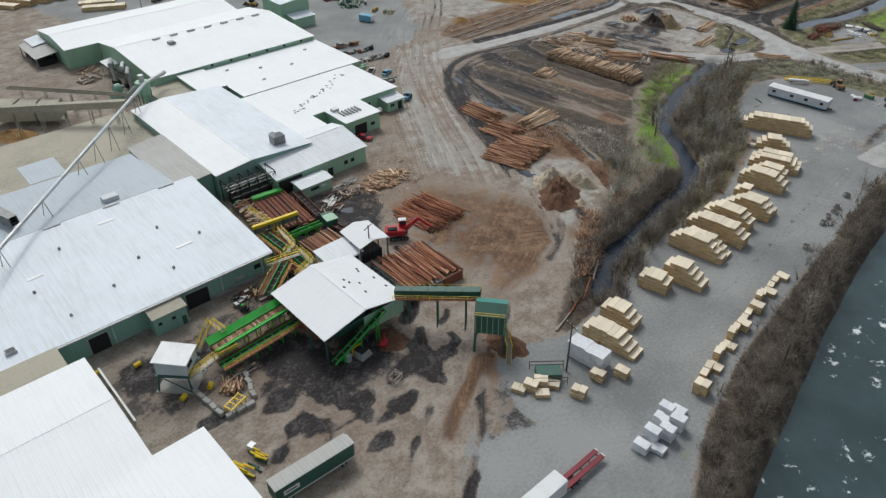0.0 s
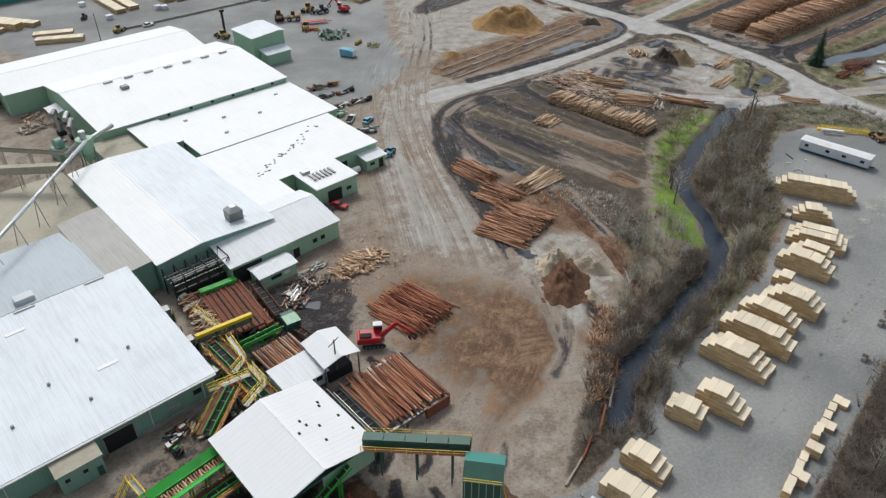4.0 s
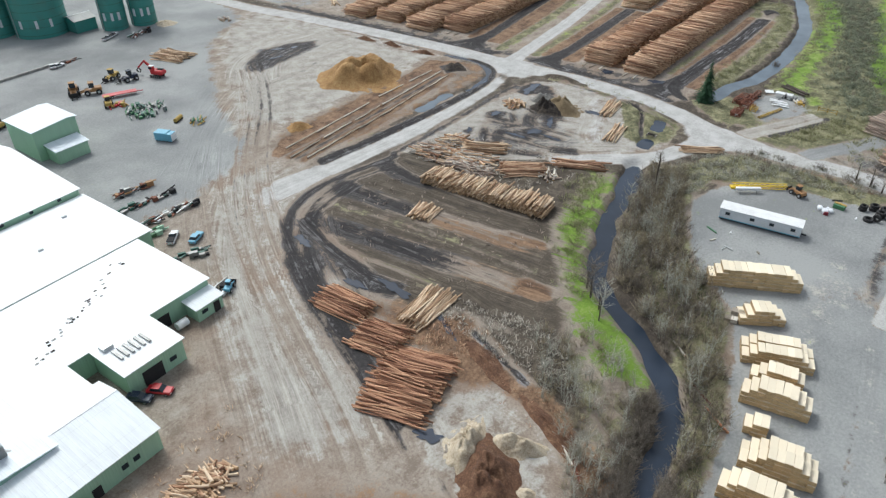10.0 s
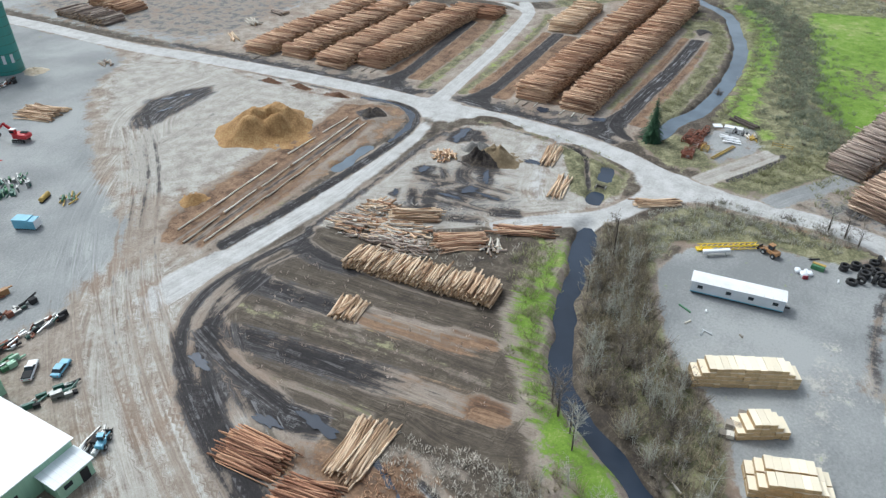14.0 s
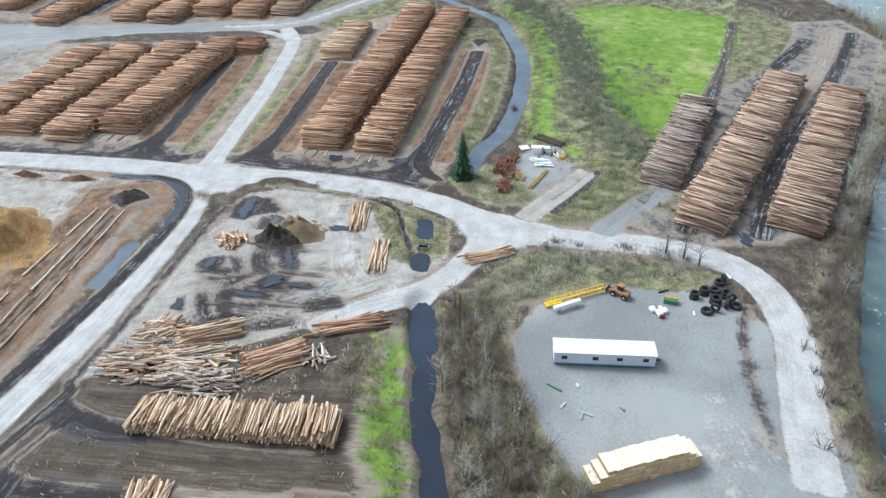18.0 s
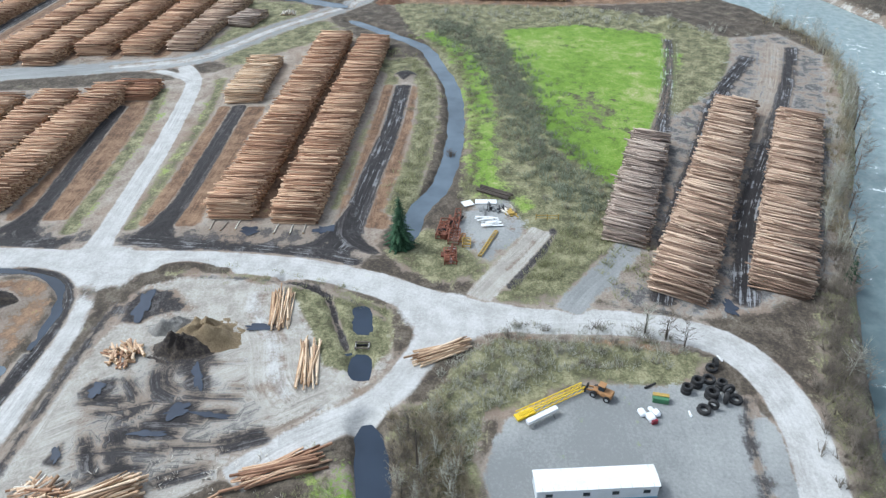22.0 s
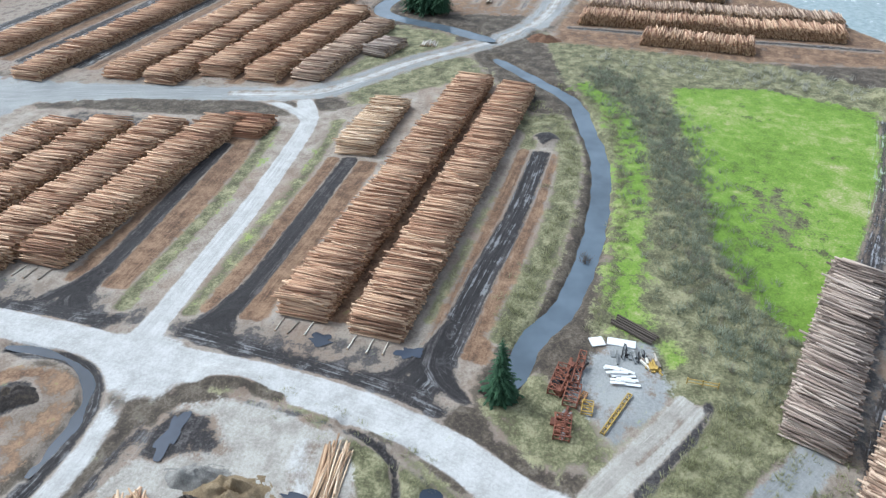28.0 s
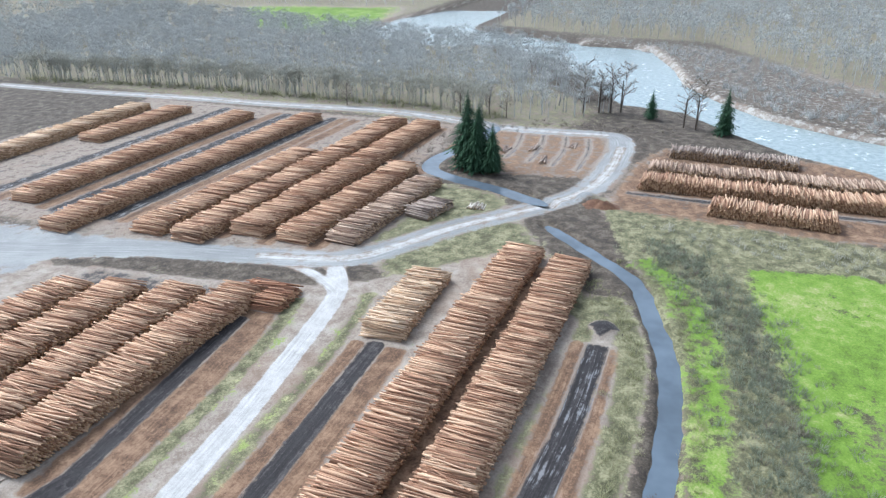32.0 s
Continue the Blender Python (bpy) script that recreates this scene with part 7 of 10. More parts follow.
# ---- mill machines and yard structures ----
def conveyor(name, a, b_, width, material, label, rails=None, side=0.7, legs=4, load=None, roofed=False, flare=0.0):
    """A trough on legs from a to b: bed, two side panels, rollers, legs, and railings where it has them."""
    a, b_ = Vector(a), Vector(b_)
    d = b_ - a
    flat = Vector((d.x, d.y, 0)).normalized()
    n = Vector((-flat.y, flat.x, 0))
    e = thing(name, a.x, a.y, 0, 0, label, "conveyor", "conveyors")
    o = Vector((a.x, a.y, 0))
    p, q = a - o, b_ - o
    beam("bed", p, q, width, 0.15, M["dark"], e)
    for s in (1, -1):
        off = n * (width / 2 + 0.05) * s + Vector((0, 0, side / 2 - 0.1))
        beam("side_panel", p + off, q + off, 0.1, side, M[material], e)
    if flare:
        for s in (1, -1):
            i0, o0 = n * (width / 2 + 0.12) * s + Vector((0, 0, side - 0.15)), n * (width / 2 + flare) * s + Vector((0, 0, side + 0.55))
            slab("flared_panel", [p + i0, q + i0, q + o0, p + o0], 0.08, M[material], e)
            for h in range(int(d.length / 2)):
                m = p + (q - p) * ((h + 0.5) / int(d.length / 2))
                beam("rib", m + n * (width / 2 + 0.2) * s, m + n * (width / 2 + flare) * s + Vector((0, 0, side + 0.4)), 0.1, 0.1, M[material], e)
    k = max(2, int(d.length / 1.6))
    for i in range(k):
        m = p + (q - p) * ((i + 0.5) / k) + Vector((0, 0, 0.14))
        cyl("roller", m - n * width * 0.48, m + n * width * 0.48, 0.09, M["steel"], e, sides=6)
    for i in range(legs):
        f = (i + 0.5) / legs
        m = p + (q - p) * f
        if m.z > 0.6:
            for s in (1, -1):
                foot = Vector((m.x, m.y, 0)) + n * (width / 2) * s
                beam("leg", foot + Vector((0, 0, -0.1)), m + n * (width / 2) * s, 0.18, 0.18, M[material], e)
            beam("brace", Vector((m.x, m.y, 0.3)) - n * width / 2, m + n * width / 2, 0.1, 0.1, M[material], e)
    if rails:
        for s in (1, -1):
            off = n * (width / 2 + 0.75) * s
            beam("walkway", p + off, q + off, 0.8, 0.06, M["rust"], e)
            out = n * (width / 2 + 1.15) * s
            for h in (0.55, 1.05):
                beam("handrail", p + out + Vector((0, 0, h)), q + out + Vector((0, 0, h)), 0.05, 0.05, M[rails], e)
            kk = max(2, int(d.length / 2.2))
            for i in range(kk + 1):
                m = p + (q - p) * (i / kk) + out
                beam("rail_post", m, m + Vector((0, 0, 1.05)), 0.08, 0.08, M[rails], e)
    if roofed:
        top = Vector((0, 0, side + 1.1))
        seg = max(2, int(d.length / 3))
        for i in range(seg):
            s0, s1 = p + (q - p) * (i / seg), p + (q - p) * ((i + 0.97) / seg)
            for s in (1, -1):
                beam("cover", s0 + n * width * 0.5 * s + Vector((0, 0, side + 0.35)), s1 + n * width * 0.5 * s + Vector((0, 0, side + 0.35)), 0.06, 0.9, M[material], e)
            beam("cover", s0 + top * 0.9, s1 + top * 0.9, width + 0.3, 0.06, M[material], e)
    if load:
        rng = np.random.default_rng(int(a.x * 3 + a.y))
        k = int(d.length / 0.42)
        for i in range(k):
            m = p + (q - p) * ((i + 0.5) / k) + Vector((0, 0, 0.35))
            ob = new("log", log_mesh(load, round(width * 0.85, 1), 0.18, int(rng.integers(3))))
            ob.parent = e
            ob.matrix_basis = pose(m.x, m.y, m.z + rng.uniform(0, 0.12), 0, 0, math.degrees(math.atan2(n.y, n.x)) + rng.normal(0, 5))
    return e


def post_frame(e, pts, z0, z1, w, material, name="post"):
    for x, y in pts:
        box(name, x - w / 2, x + w / 2, y - w / 2, y + w / 2, z0, z1, M[material], e)


# open debarker shed
shed = thing("debarker_shed", 54, 90, 0, 0, "open-sided debarker shed with a bright white gable roof", "shed", "mill buildings")
slab("roof", [(-9.2, -8.8, 6.1), (0, -8.8, 8.1), (0, 8.9, 8.1), (-9.2, 8.9, 6.1)], 0.16, M["roof_white_y"], shed)
slab("roof", [(0, -8.8, 8.1), (9.2, -8.8, 6.1), (9.2, 8.9, 6.1), (0, 8.9, 8.1)], 0.16, M["roof_white_y"], shed)
beam("ridge_cap", (0, -8.8, 8.14), (0, 8.9, 8.14), 0.36, 0.05, M["roof_bright"], shed)
post_frame(shed, [(x, y) for x in (-8.6, 0, 8.6) for y in (-8.2, -2.8, 2.8, 8.2)], -0.2, 6.0, 0.3, "dkgreen")
for y in (-8.2, 8.2):
    beam("tie_beam", (-8.6, y, 5.9), (8.6, y, 5.9), 0.25, 0.35, M["dkgreen"], shed)
box("wall_panel", -0.5, 8.5, -8.5, -8.35, 2.6, 6.2, WG, shed)
box("wall_panel", 8.65, 8.8, -6, 6, 2.8, 6.0, WG, shed)
box("machine_housing", -4, 3, -4, 5, 0, 3.6, M["dkgreen"], shed, "dark green machine housing", 0.2)
box("machine_housing", 4, 7, -6, 2, 0, 2.8, M["steel"], shed, "", 0.15)
cyl("drum", (-7, -3, 2.4), (-7, 6, 2.4), 1.1, M["rust"], shed, sides=14)
rng = np.random.default_rng(5)
for i in range(9):
    s, t = rng.uniform(-4.5, 4.5), rng.uniform(0.5, 8)
    zz = 8.12 - abs(t) / 9.2 * 2.0
    box("roof_patch", t - 0.18, t + 0.18, s - 0.3, s + 0.3, zz, zz + 0.05, M["dark"], shed, "dark bark scrap lying on the roof")

conveyor("log_conveyor", (30.5, 95.0, 3.3), (46.2, 96.2, 3.6), 1.7, "green_paint", "bright green log trough carrying orange log lengths", None, 0.9, 6, "log", False, 1.3)
conveyor("slab_conveyor", (30.0, 91.6, 2.4), (46.4, 92.6, 2.6), 0.9, "green_paint", "narrow green slab conveyor under the log trough", "yellow", 0.5, 6)
conveyor("bark_conveyor", (45.6, 80.3, 0.9), (57.5, 80.6, 6.4), 0.9, "green_paint", "inclined bright green bark conveyor", None, 0.5, 3)
conveyor("bark_gallery", (61.5, 82.6, 6.6), (71.6, 70.3, 8.2), 1.2, "dkgreen", "dark green roofed bark conveyor with yellow railings", "yellow", 0.4, 3, None, True)
conveyor("log_conveyor", (57.0, 99.5, 2.6), (56.4, 121.5, 2.6), 1.3, "green_paint", "green log conveyor beside the sawmill wall", "yellow", 0.7, 6)
conveyor("log_conveyor", (54.2, 100.5, 1.8), (54.4, 112.0, 1.8), 1.4, "dkgreen", "low dark green conveyor with loose slabs", None, 0.6, 4, "log_red")
conveyor("chain_conveyor", (60.0, 100.0, 1.6), (60.4, 109.0, 1.6), 1.2, "dkgreen", "dark green chain conveyor between the decks", None, 0.5, 4)
conveyor("chain_conveyor", (46.0, 103.2, 2.2), (53.4, 108.5, 3.6), 1.2, "green_paint", "green cross conveyor into the sawmill", "yellow", 0.7, 3)
conveyor("steel_conveyor", (64.5, 83.4, 1.6), (64.8, 99.0, 1.6), 1.6, "steel", "grey steel conveyor beside the log deck", None, 0.7, 5)
conveyor("steel_conveyor", (66.8, 84.0, 1.2), (67.0, 98.0, 1.2), 1.2, "galv", "galvanised conveyor beside the log deck", None, 0.5, 5)
conveyor("green_beam_conveyor", (60.2, 117.5, 2.4), (68.0, 117.2, 2.4), 1.1, "green_paint", "bright green outfeed conveyor", None, 0.8, 3)
conveyor("infeed_conveyor", (70.2, 121.5, 1.5), (71.8, 134.0, 1.5), 1.6, "rust", "rusty infeed conveyor beside the workshop", None, 0.8, 5)
conveyor("infeed_conveyor", (70.6, 116.0, 1.3), (72.4, 104.6, 1.3), 1.2, "rust", "rusty conveyor running to the small shed", None, 0.6, 4)

# deck with chains, pale slabs and the yellow gantry
deck = thing("sorting_deck", 63, 129, 0, -6, "steel sorting deck with dark rails and pale slabs", "log deck", "machines")
box("platform", -6, 6, -7.5, 8.5, 1.5, 1.9, M["rust"], deck)
for i in range(9):
    beam("rail", (-2.5 + i * 1.05, -7.3, 2.05), (-2.5 + i * 1.05, 8.3, 2.05), 0.22, 0.3, M["rust" if i % 3 == 1 else "log_red" if i % 3 == 2 else "dark"], deck)
post_frame(deck, [(x, y) for x in (-5.6, 0, 5.6) for y in (-7, 0, 8)], -0.2, 1.5, 0.25, "steel")
box("green_guard", -2, 5.5, 7.2, 8.6, 2.0, 2.7, M["green_paint"], deck, "bright green guard")
rng = np.random.default_rng(9)
for i in range(46):
    ob = new("slab", log_mesh("log_gold" if i % 4 else "log_white", float(rng.choice([2.6, 3.4])), float(rng.choice([0.14, 0.19])), int(rng.integers(3))))
    ob.parent = deck
    ob.matrix_basis = pose(rng.uniform(-5.6, -3.2), rng.uniform(-7, 8), 2.1 + rng.uniform(0, 0.7), 0, rng.normal(0, 6), rng.normal(0, 22))
gantry = thing("yellow_gantry", 59.8, 122.6, 0, -6.6, "bright yellow gantry beam over the sorting deck", "gantry", "machines")
box("beam", -5.4, 5.4, -0.45, 0.45, 4.0, 4.7, M["yellow"], gantry, "", 0.08)
for x in (-5.0, -1.7, 1.7, 5.0):
    box("leg", x - 0.18, x + 0.18, -0.2, 0.2, -0.1, 4.0, M["dkgreen"], gantry)
    beam("strut", (x, -1.4, 0), (x, 0, 3.4), 0.14, 0.14, M["steel"], gantry)
box("guard", -5, 5, -0.1, 0.1, 2.6, 3.9, M["steel"], gantry)
brown = thing("board_deck", 65, 112.5, 0, 0, "brown deck of wet timber boards", "log deck", "machines")
box("platform", -4, 4, -3.2, 3.2, 1.2, 1.5, M["steel"], brown)
for i in range(17):
    ob = new("board", log_mesh("log_red" if i % 2 else "log", 6.2, 0.2, i % 3))
    ob.parent = brown
    ob.matrix_basis = pose(-3.8 + i * 0.47, rng.normal(0, 0.12), 1.68, 0, 0, 90 + rng.normal(0, 1.2))
post_frame(brown, [(x, y) for x in (-3.6, 3.6) for y in (-2.8, 2.8)], -0.2, 1.2, 0.25, "steel")
gb = thing("green_bin", 70.9, 118.6, 0, -8, "green steel bin with a rusty lip", "bin", "machines")
box("body", -1.3, 1.3, -2, 2, 0, 2.5, M["dkgreen"], gb, "", 0.1)
box("lid", -1.4, 1.4, -2.1, 0.8, 2.5, 2.65, M["wall_green"], gb)
box("chute", -1.0, 1.0, 2.0, 3.0, 0.6, 1.6, M["rust"], gb)

# small sheds
small = thing("motor_shed", 70.4, 104.2, 0, -4, "small white-roofed motor shed on posts", "shed", "mill buildings")
slab("roof", [(-3.6, -4.1, 5.0), (0, -4.1, 6.0), (0, 4.1, 6.0), (-3.6, 4.1, 5.0)], 0.12, M["roof_white_y"], small)
slab("roof", [(0, -4.1, 6.0), (3.6, -4.1, 5.0), (3.6, 4.1, 5.0), (0, 4.1, 6.0)], 0.12, M["roof_white_y"], small)
post_frame(small, [(x, y) for x in (-3.3, 3.3) for y in (-3.7, 0, 3.7)], -0.2, 5.0, 0.25, "steel")
box("machine", -2.4, 2.4, -3, 3, 0, 2.2, M["dark"], small, "", 0.15)
cab = thing("control_room", 63.5, 104, 0, 0, "white control room with a pale metal roof", "shed", "mill buildings")
box("body", -3.9, 3.9, -2.8, 2.8, 0.9, 3.6, M["wall_white"], cab, "", 0.05)
slab("roof", [(-4.2, -3.2, 3.8), (4.2, -3.2, 3.8), (4.2, 3.2, 4.4), (-4.2, 3.2, 4.4)], 0.14, M["roof_white"], cab)
for i in range(4):
    box("window", -3.3 + i * 1.7, -2.1 + i * 1.7, -2.84, -2.78, 2.2, 3.2, M["glass"], cab)
post_frame(cab, [(x, y) for x in (-3.6, 3.6) for y in (-2.5, 2.5)], -0.2, 0.9, 0.3, "steel")

# log infeed deck with red logs
infeed = thing("log_infeed_deck", 73.8, 91.4, 0, -2, "raised infeed deck loaded with reddish logs", "log deck", "machines")
for i in range(5):
    beam("skid", (-6 + i * 3, -7, 1.7), (-6 + i * 3, 7, 1.7), 0.4, 0.5, M["steel"], infeed)
for y in (-6.6, 0, 6.6):
    beam("crossbeam", (-6.4, y, 1.3), (6.4, y, 1.3), 0.4, 0.5, M["steel"], infeed)
post_frame(infeed, [(x, y) for x in (-6, -2, 2, 6) for y in (-6.6, 0, 6.6)], -0.2, 1.2, 0.35, "rust")
box("end_wall", 6.2, 6.6, -7.2, 0.5, -0.2, 2.4, M["rust"], infeed, "rusty brown timber retaining wall")
box("end_wall", 1.5, 6.2, -7.4, -7.05, -0.2, 2.2, M["rust"], infeed)
for i in range(58):
    ob = new("log", log_mesh("log_red" if i % 6 else "log", float(rng.choice([11.0, 12.4, 13.2])), float(rng.choice([0.12, 0.15, 0.19])), int(rng.integers(3))))
    ob.parent = infeed
    ob.matrix_basis = pose(-6.0 + i * 0.212, rng.normal(0, 0.5), 2.1 + rng.uniform(0, 0.35), 0, rng.normal(0, 0.8), 90 + rng.normal(0, 2.6) + (180 if i % 2 else 0))

# operator's cabin on legs, walkways and the walled pit
hut = thing("operator_cabin", 24.2, 95.4, 0, 44, "white operator cabin raised on dark green legs", "cabin", "mill buildings")
box("body", -2.3, 2.3, -2.7, 2.7, 3.6, 6.2, M["wall_white"], hut, "", 0.06)
slab("roof", [(-2.6, -3.0, 6.3), (2.6, -3.0, 6.3), (2.6, 3.0, 6.75), (-2.6, 3.0, 6.75)], 0.16, M["white"], hut)
box("window", -1.6, 0.2, -2.76, -2.68, 4.6, 5.5, M["glass"], hut)
box("door", 2.28, 2.36, -1.6, -0.7, 3.7, 5.7, M["glass"], hut)
box("floor_frame", -2.6, 2.6, -3, 3, 3.3, 3.58, M["dkgreen"], hut)
for x in (-2.2, 2.2):
    for y in (-2.5, 2.5):
        beam("leg", (x * 1.2, y * 1.2, -0.1), (x, y, 3.4), 0.28, 0.28, M["dkgreen"], hut)
    beam("brace", (x * 1.2, -2.9, 0.2), (x, 2.5, 3.2), 0.14, 0.14, M["dkgreen"], hut)
box("footing", -3, 3, -3.4, 3.4, -0.1, 0.12, M["concrete"], hut)


def railing(name, pts, z0, label, height=1.05, material="yellow", deckw=0.9):
    e = thing(name, pts[0][0], pts[0][1], 0, 0, label, "walkway", "walkways")
    o = Vector((pts[0][0], pts[0][1], 0))
    for (ax, ay, az), (bx, by, bz) in zip(pts[:-1], pts[1:]):
        a, b_ = Vector((ax, ay, az + z0)) - o, Vector((bx, by, bz + z0)) - o
        n = (b_ - a).cross(Vector((0, 0, 1))).normalized() * deckw / 2
        beam("grating", a, b_, deckw, 0.08, M["steel"], e)
        for s in (1, -1):
            for h in (0.55, height):
                beam("handrail", a + n * s + Vector((0, 0, h)), b_ + n * s + Vector((0, 0, h)), 0.09, 0.09, M[material], e)
            k = max(1, int((b_ - a).length / 1.5))
            for i in range(k + 1):
                m = a + (b_ - a) * (i / k) + n * s
                beam("rail_post", m, m + Vector((0, 0, height)), 0.09, 0.09, M[material], e)
    return e


railing("yellow_walkway", [(24.6, 91.6, 3.4), (29.6, 93.0, 3.4), (34.2, 93.0, 3.4)], 0, "yellow railed walkway from the cabin to the log trough")
railing("yellow_stair", [(29.4, 99.6, 0.6), (33.6, 101.8, 3.6), (33.8, 96.8, 4.6)], 0, "yellow railed stair over the log trough")
railing("yellow_walkway", [(55.6, 112.0, 3.0), (58.6, 113.6, 3.0), (59.4, 120.6, 3.0)], 0, "yellow railed walkway between the conveyors")
railing("yellow_walkway", [(53.4, 104.0, 2.8), (58.4, 106.4, 2.8), (58.6, 111.6, 2.8)], 0, "yellow railed walkway beside the sawmill")
railing("yellow_walkway", [(50.4, 110.6, 3.4), (57.4, 109.4, 3.4)], 0, "yellow railed bridge into the sawmill")
railing("yellow_walkway", [(59.6, 122.4, 2.6), (58.6, 132.4, 2.6)], 0, "yellow railed walkway along the sorting deck")
railing("yellow_stair", [(71.6, 64.4, 4.2), (70.4, 61.6, 2.0), (68.8, 60.2, 0.2)], 0, "yellow stair down from the bark hopper")
pit = thing("block_wall", 28.5, 86.5, 0, 0, "low pen of white concrete blocks round log offcuts", "wall", "yard blocks")
bl = bmesh.new()
bm_box(bl, -0.8, 0.8, -0.4, 0.4, 0, 0.85, 0.06)
bl_me = bpy.data.meshes.new("block")
bl.to_mesh(bl_me)
bl.free()
bl_me.materials.append(M["concrete"])
rng = np.random.default_rng(31)
for (ax, ay), (bx, by) in (((24.6, 92.2), (25.6, 83.2)), ((25.8, 82.4), (31.0, 82.2)), ((31.4, 83.2), (33.2, 89.6))):
    n = max(2, int(math.hypot(bx - ax, by - ay) / 1.6))
    for i in range(n):
        f = (i + 0.5) / n
        ob = new("block", bl_me)
        ob.parent = pit
        ob.matrix_basis = pose(ax + (bx - ax) * f - 28.5, ay + (by - ay) * f - 86.5, 0, 0, 0, math.degrees(math.atan2(by - ay, bx - ax)) + rng.normal(0, 8))
jumble(30.2, 88.6, 1.8, 1.6, 1.2, 26, ["log_gold", "log"], "orange log offcuts in the block pen", (2, 3), 60, 12)
jumble(33.2, 90.0, 1.2, 1.2, 0.7, 8, ["log_white", "log_gold"], "short pale log lengths beside the pen", (2, 3.2), 10, 10)
yf = thing("roller_cradle", 28.2, 83.6, 0, 20, "bright yellow steel frame in the block pen", "frame", "machines")
for y in (-0.8, 0.8):
    beam("rail", (-1.8, y, 1.4), (1.8, y, 1.4), 0.2, 0.2, M["yellow"], yf)
for x in (-1.6, -0.5, 0.6, 1.6):
    beam("rung", (x, -0.8, 1.4), (x, 0.8, 1.4), 0.16, 0.16, M["yellow"], yf)
    for y in (-0.8, 0.8):
        beam("leg", (x, y, -0.05), (x, y, 1.4), 0.14, 0.14, M["yellow"], yf)

# bark hopper at the gallery's end
hop = thing("bark_hopper", 70.2, 66.2, 0, -50.7, "dark green bark hopper tower on legs", "hopper", "machines")
bm = bmesh.new()
bm_box(bm, -2.7, 2.7, -2.5, 2.5, 4.6, 8.6, 0.08)
part("bin", bm, M["dkgreen"], hop)
bm = bmesh.new()
bmesh.ops.create_cone(bm, cap_ends=True, segments=4, radius1=1.3, radius2=3.5, depth=1.4, matrix=Matrix.Translation((0, 0, 3.9)) @ Matrix.Rotation(radians(45), 4, "Z"))
part("funnel", bm, M["dkgreen"], hop)
slab("roof", [(-2.8, -2.6, 8.6), (2.8, -2.6, 8.6), (2.8, 0, 9.8), (-2.8, 0, 9.8)], 0.1, M["dkgreen"], hop)
slab("roof", [(-2.8, 0, 9.8), (2.8, 0, 9.8), (2.8, 2.6, 8.6), (-2.8, 2.6, 8.6)], 0.1, M["teal"], hop)
for x in (-2.5, 2.5):
    for y in (-2.3, 2.3):
        beam("leg", (x * 1.05, y * 1.05, -0.1), (x, y, 4.7), 0.3, 0.3, M["dkgreen"], hop)
    beam("brace", (x, -2.3, 0.4), (x, 2.3, 4.2), 0.15, 0.15, M["dkgreen"], hop)
for i in range(6):
    box("rib", -2.5 + i, -2.4 + i, -2.62, -2.5, 4.7, 8.5, M["wall_green"], hop)
for h in (9.0, 9.5):
    beam("handrail", (-2.7, -2.7, h), (2.7, -2.7, h), 0.07, 0.07, M["yellow"], hop)

# excavator
def excavator(x, y, rz, label, colour="red"):
    e = thing("log_loader", x, y, 0, rz, label, "excavator", "machines")
    for s in (1, -1):
        bm = bmesh.new()
        bm_box(bm, -2.1, 2.1, s * 1.25 - 0.32, s * 1.25 + 0.32, 0.0, 0.9, 0.25)
        t = part("track", bm, M["rubber"], e)
        for i in range(5):
            cyl("track_wheel", (-1.5 + i * 0.75, s * 1.58 - 0.02, 0.45), (-1.5 + i * 0.75, s * 1.58 + 0.04, 0.45), 0.26, M["steel"], t, sides=10)
    cyl("turntable", (0, 0, 0.8), (0, 0, 1.15), 1.0, M["dark"], e, sides=16)
    bm = bmesh.new()
    bm_box(bm, -2.6, 1.5, -1.45, 1.45, 1.15, 2.5, 0.2)
    part("engine_housing", bm, M[colour], e)
    bm = bmesh.new()
    bm_box(bm, 0.1, 1.7, 0.35, 1.45, 2.5, 4.0, 0.15)
    cabp = part("cab", bm, M[colour], e)
    box("window", 0.35, 1.74, 0.31, 1.49, 3.0, 3.75, M["glass"], cabp)
    box("cab_roof", 0.05, 1.75, 0.3, 1.5, 4.0, 4.15, M["white"], cabp)
    box("counterweight", -3.0, -2.5, -1.4, 1.4, 1.2, 2.3, M[colour], e, "", 0.15)
    box("hood", -2.4, -0.3, -1.1, 0.1, 2.5, 2.8, M["dark"], e, "", 0.1)
    beam("boom", (1.0, -0.4, 2.0), (4.4, -0.4, 5.0), 0.5, 0.75, M[colour], e)
    beam("stick", (4.2, -0.4, 5.1), (7.2, -0.4, 2.4), 0.4, 0.5, M[colour], e)
    cyl("ram", (1.6, -0.4, 1.6), (3.6, -0.4, 3.8), 0.12, M["galv"], e)
    cyl("ram", (3.4, -0.4, 4.9), (5.6, -0.4, 4.3), 0.1, M["galv"], e)
    for s in (1, -1):
        beam("grapple_jaw", (7.2, -0.4, 2.4), (7.2 + s * 0.8, -0.4, 1.5), 0.5, 0.2, M["dark"], e)
        beam("grapple_jaw", (7.2 + s * 0.8, -0.4, 1.5), (7.2 + s * 0.3, -0.4, 0.7), 0.5, 0.18, M["dark"], e)
    return e


excavator(79.6, 104.2, -35, "bright red tracked log loader with raised boom")
excavator(193.6, 273, 110, "red tracked loader among the poles")

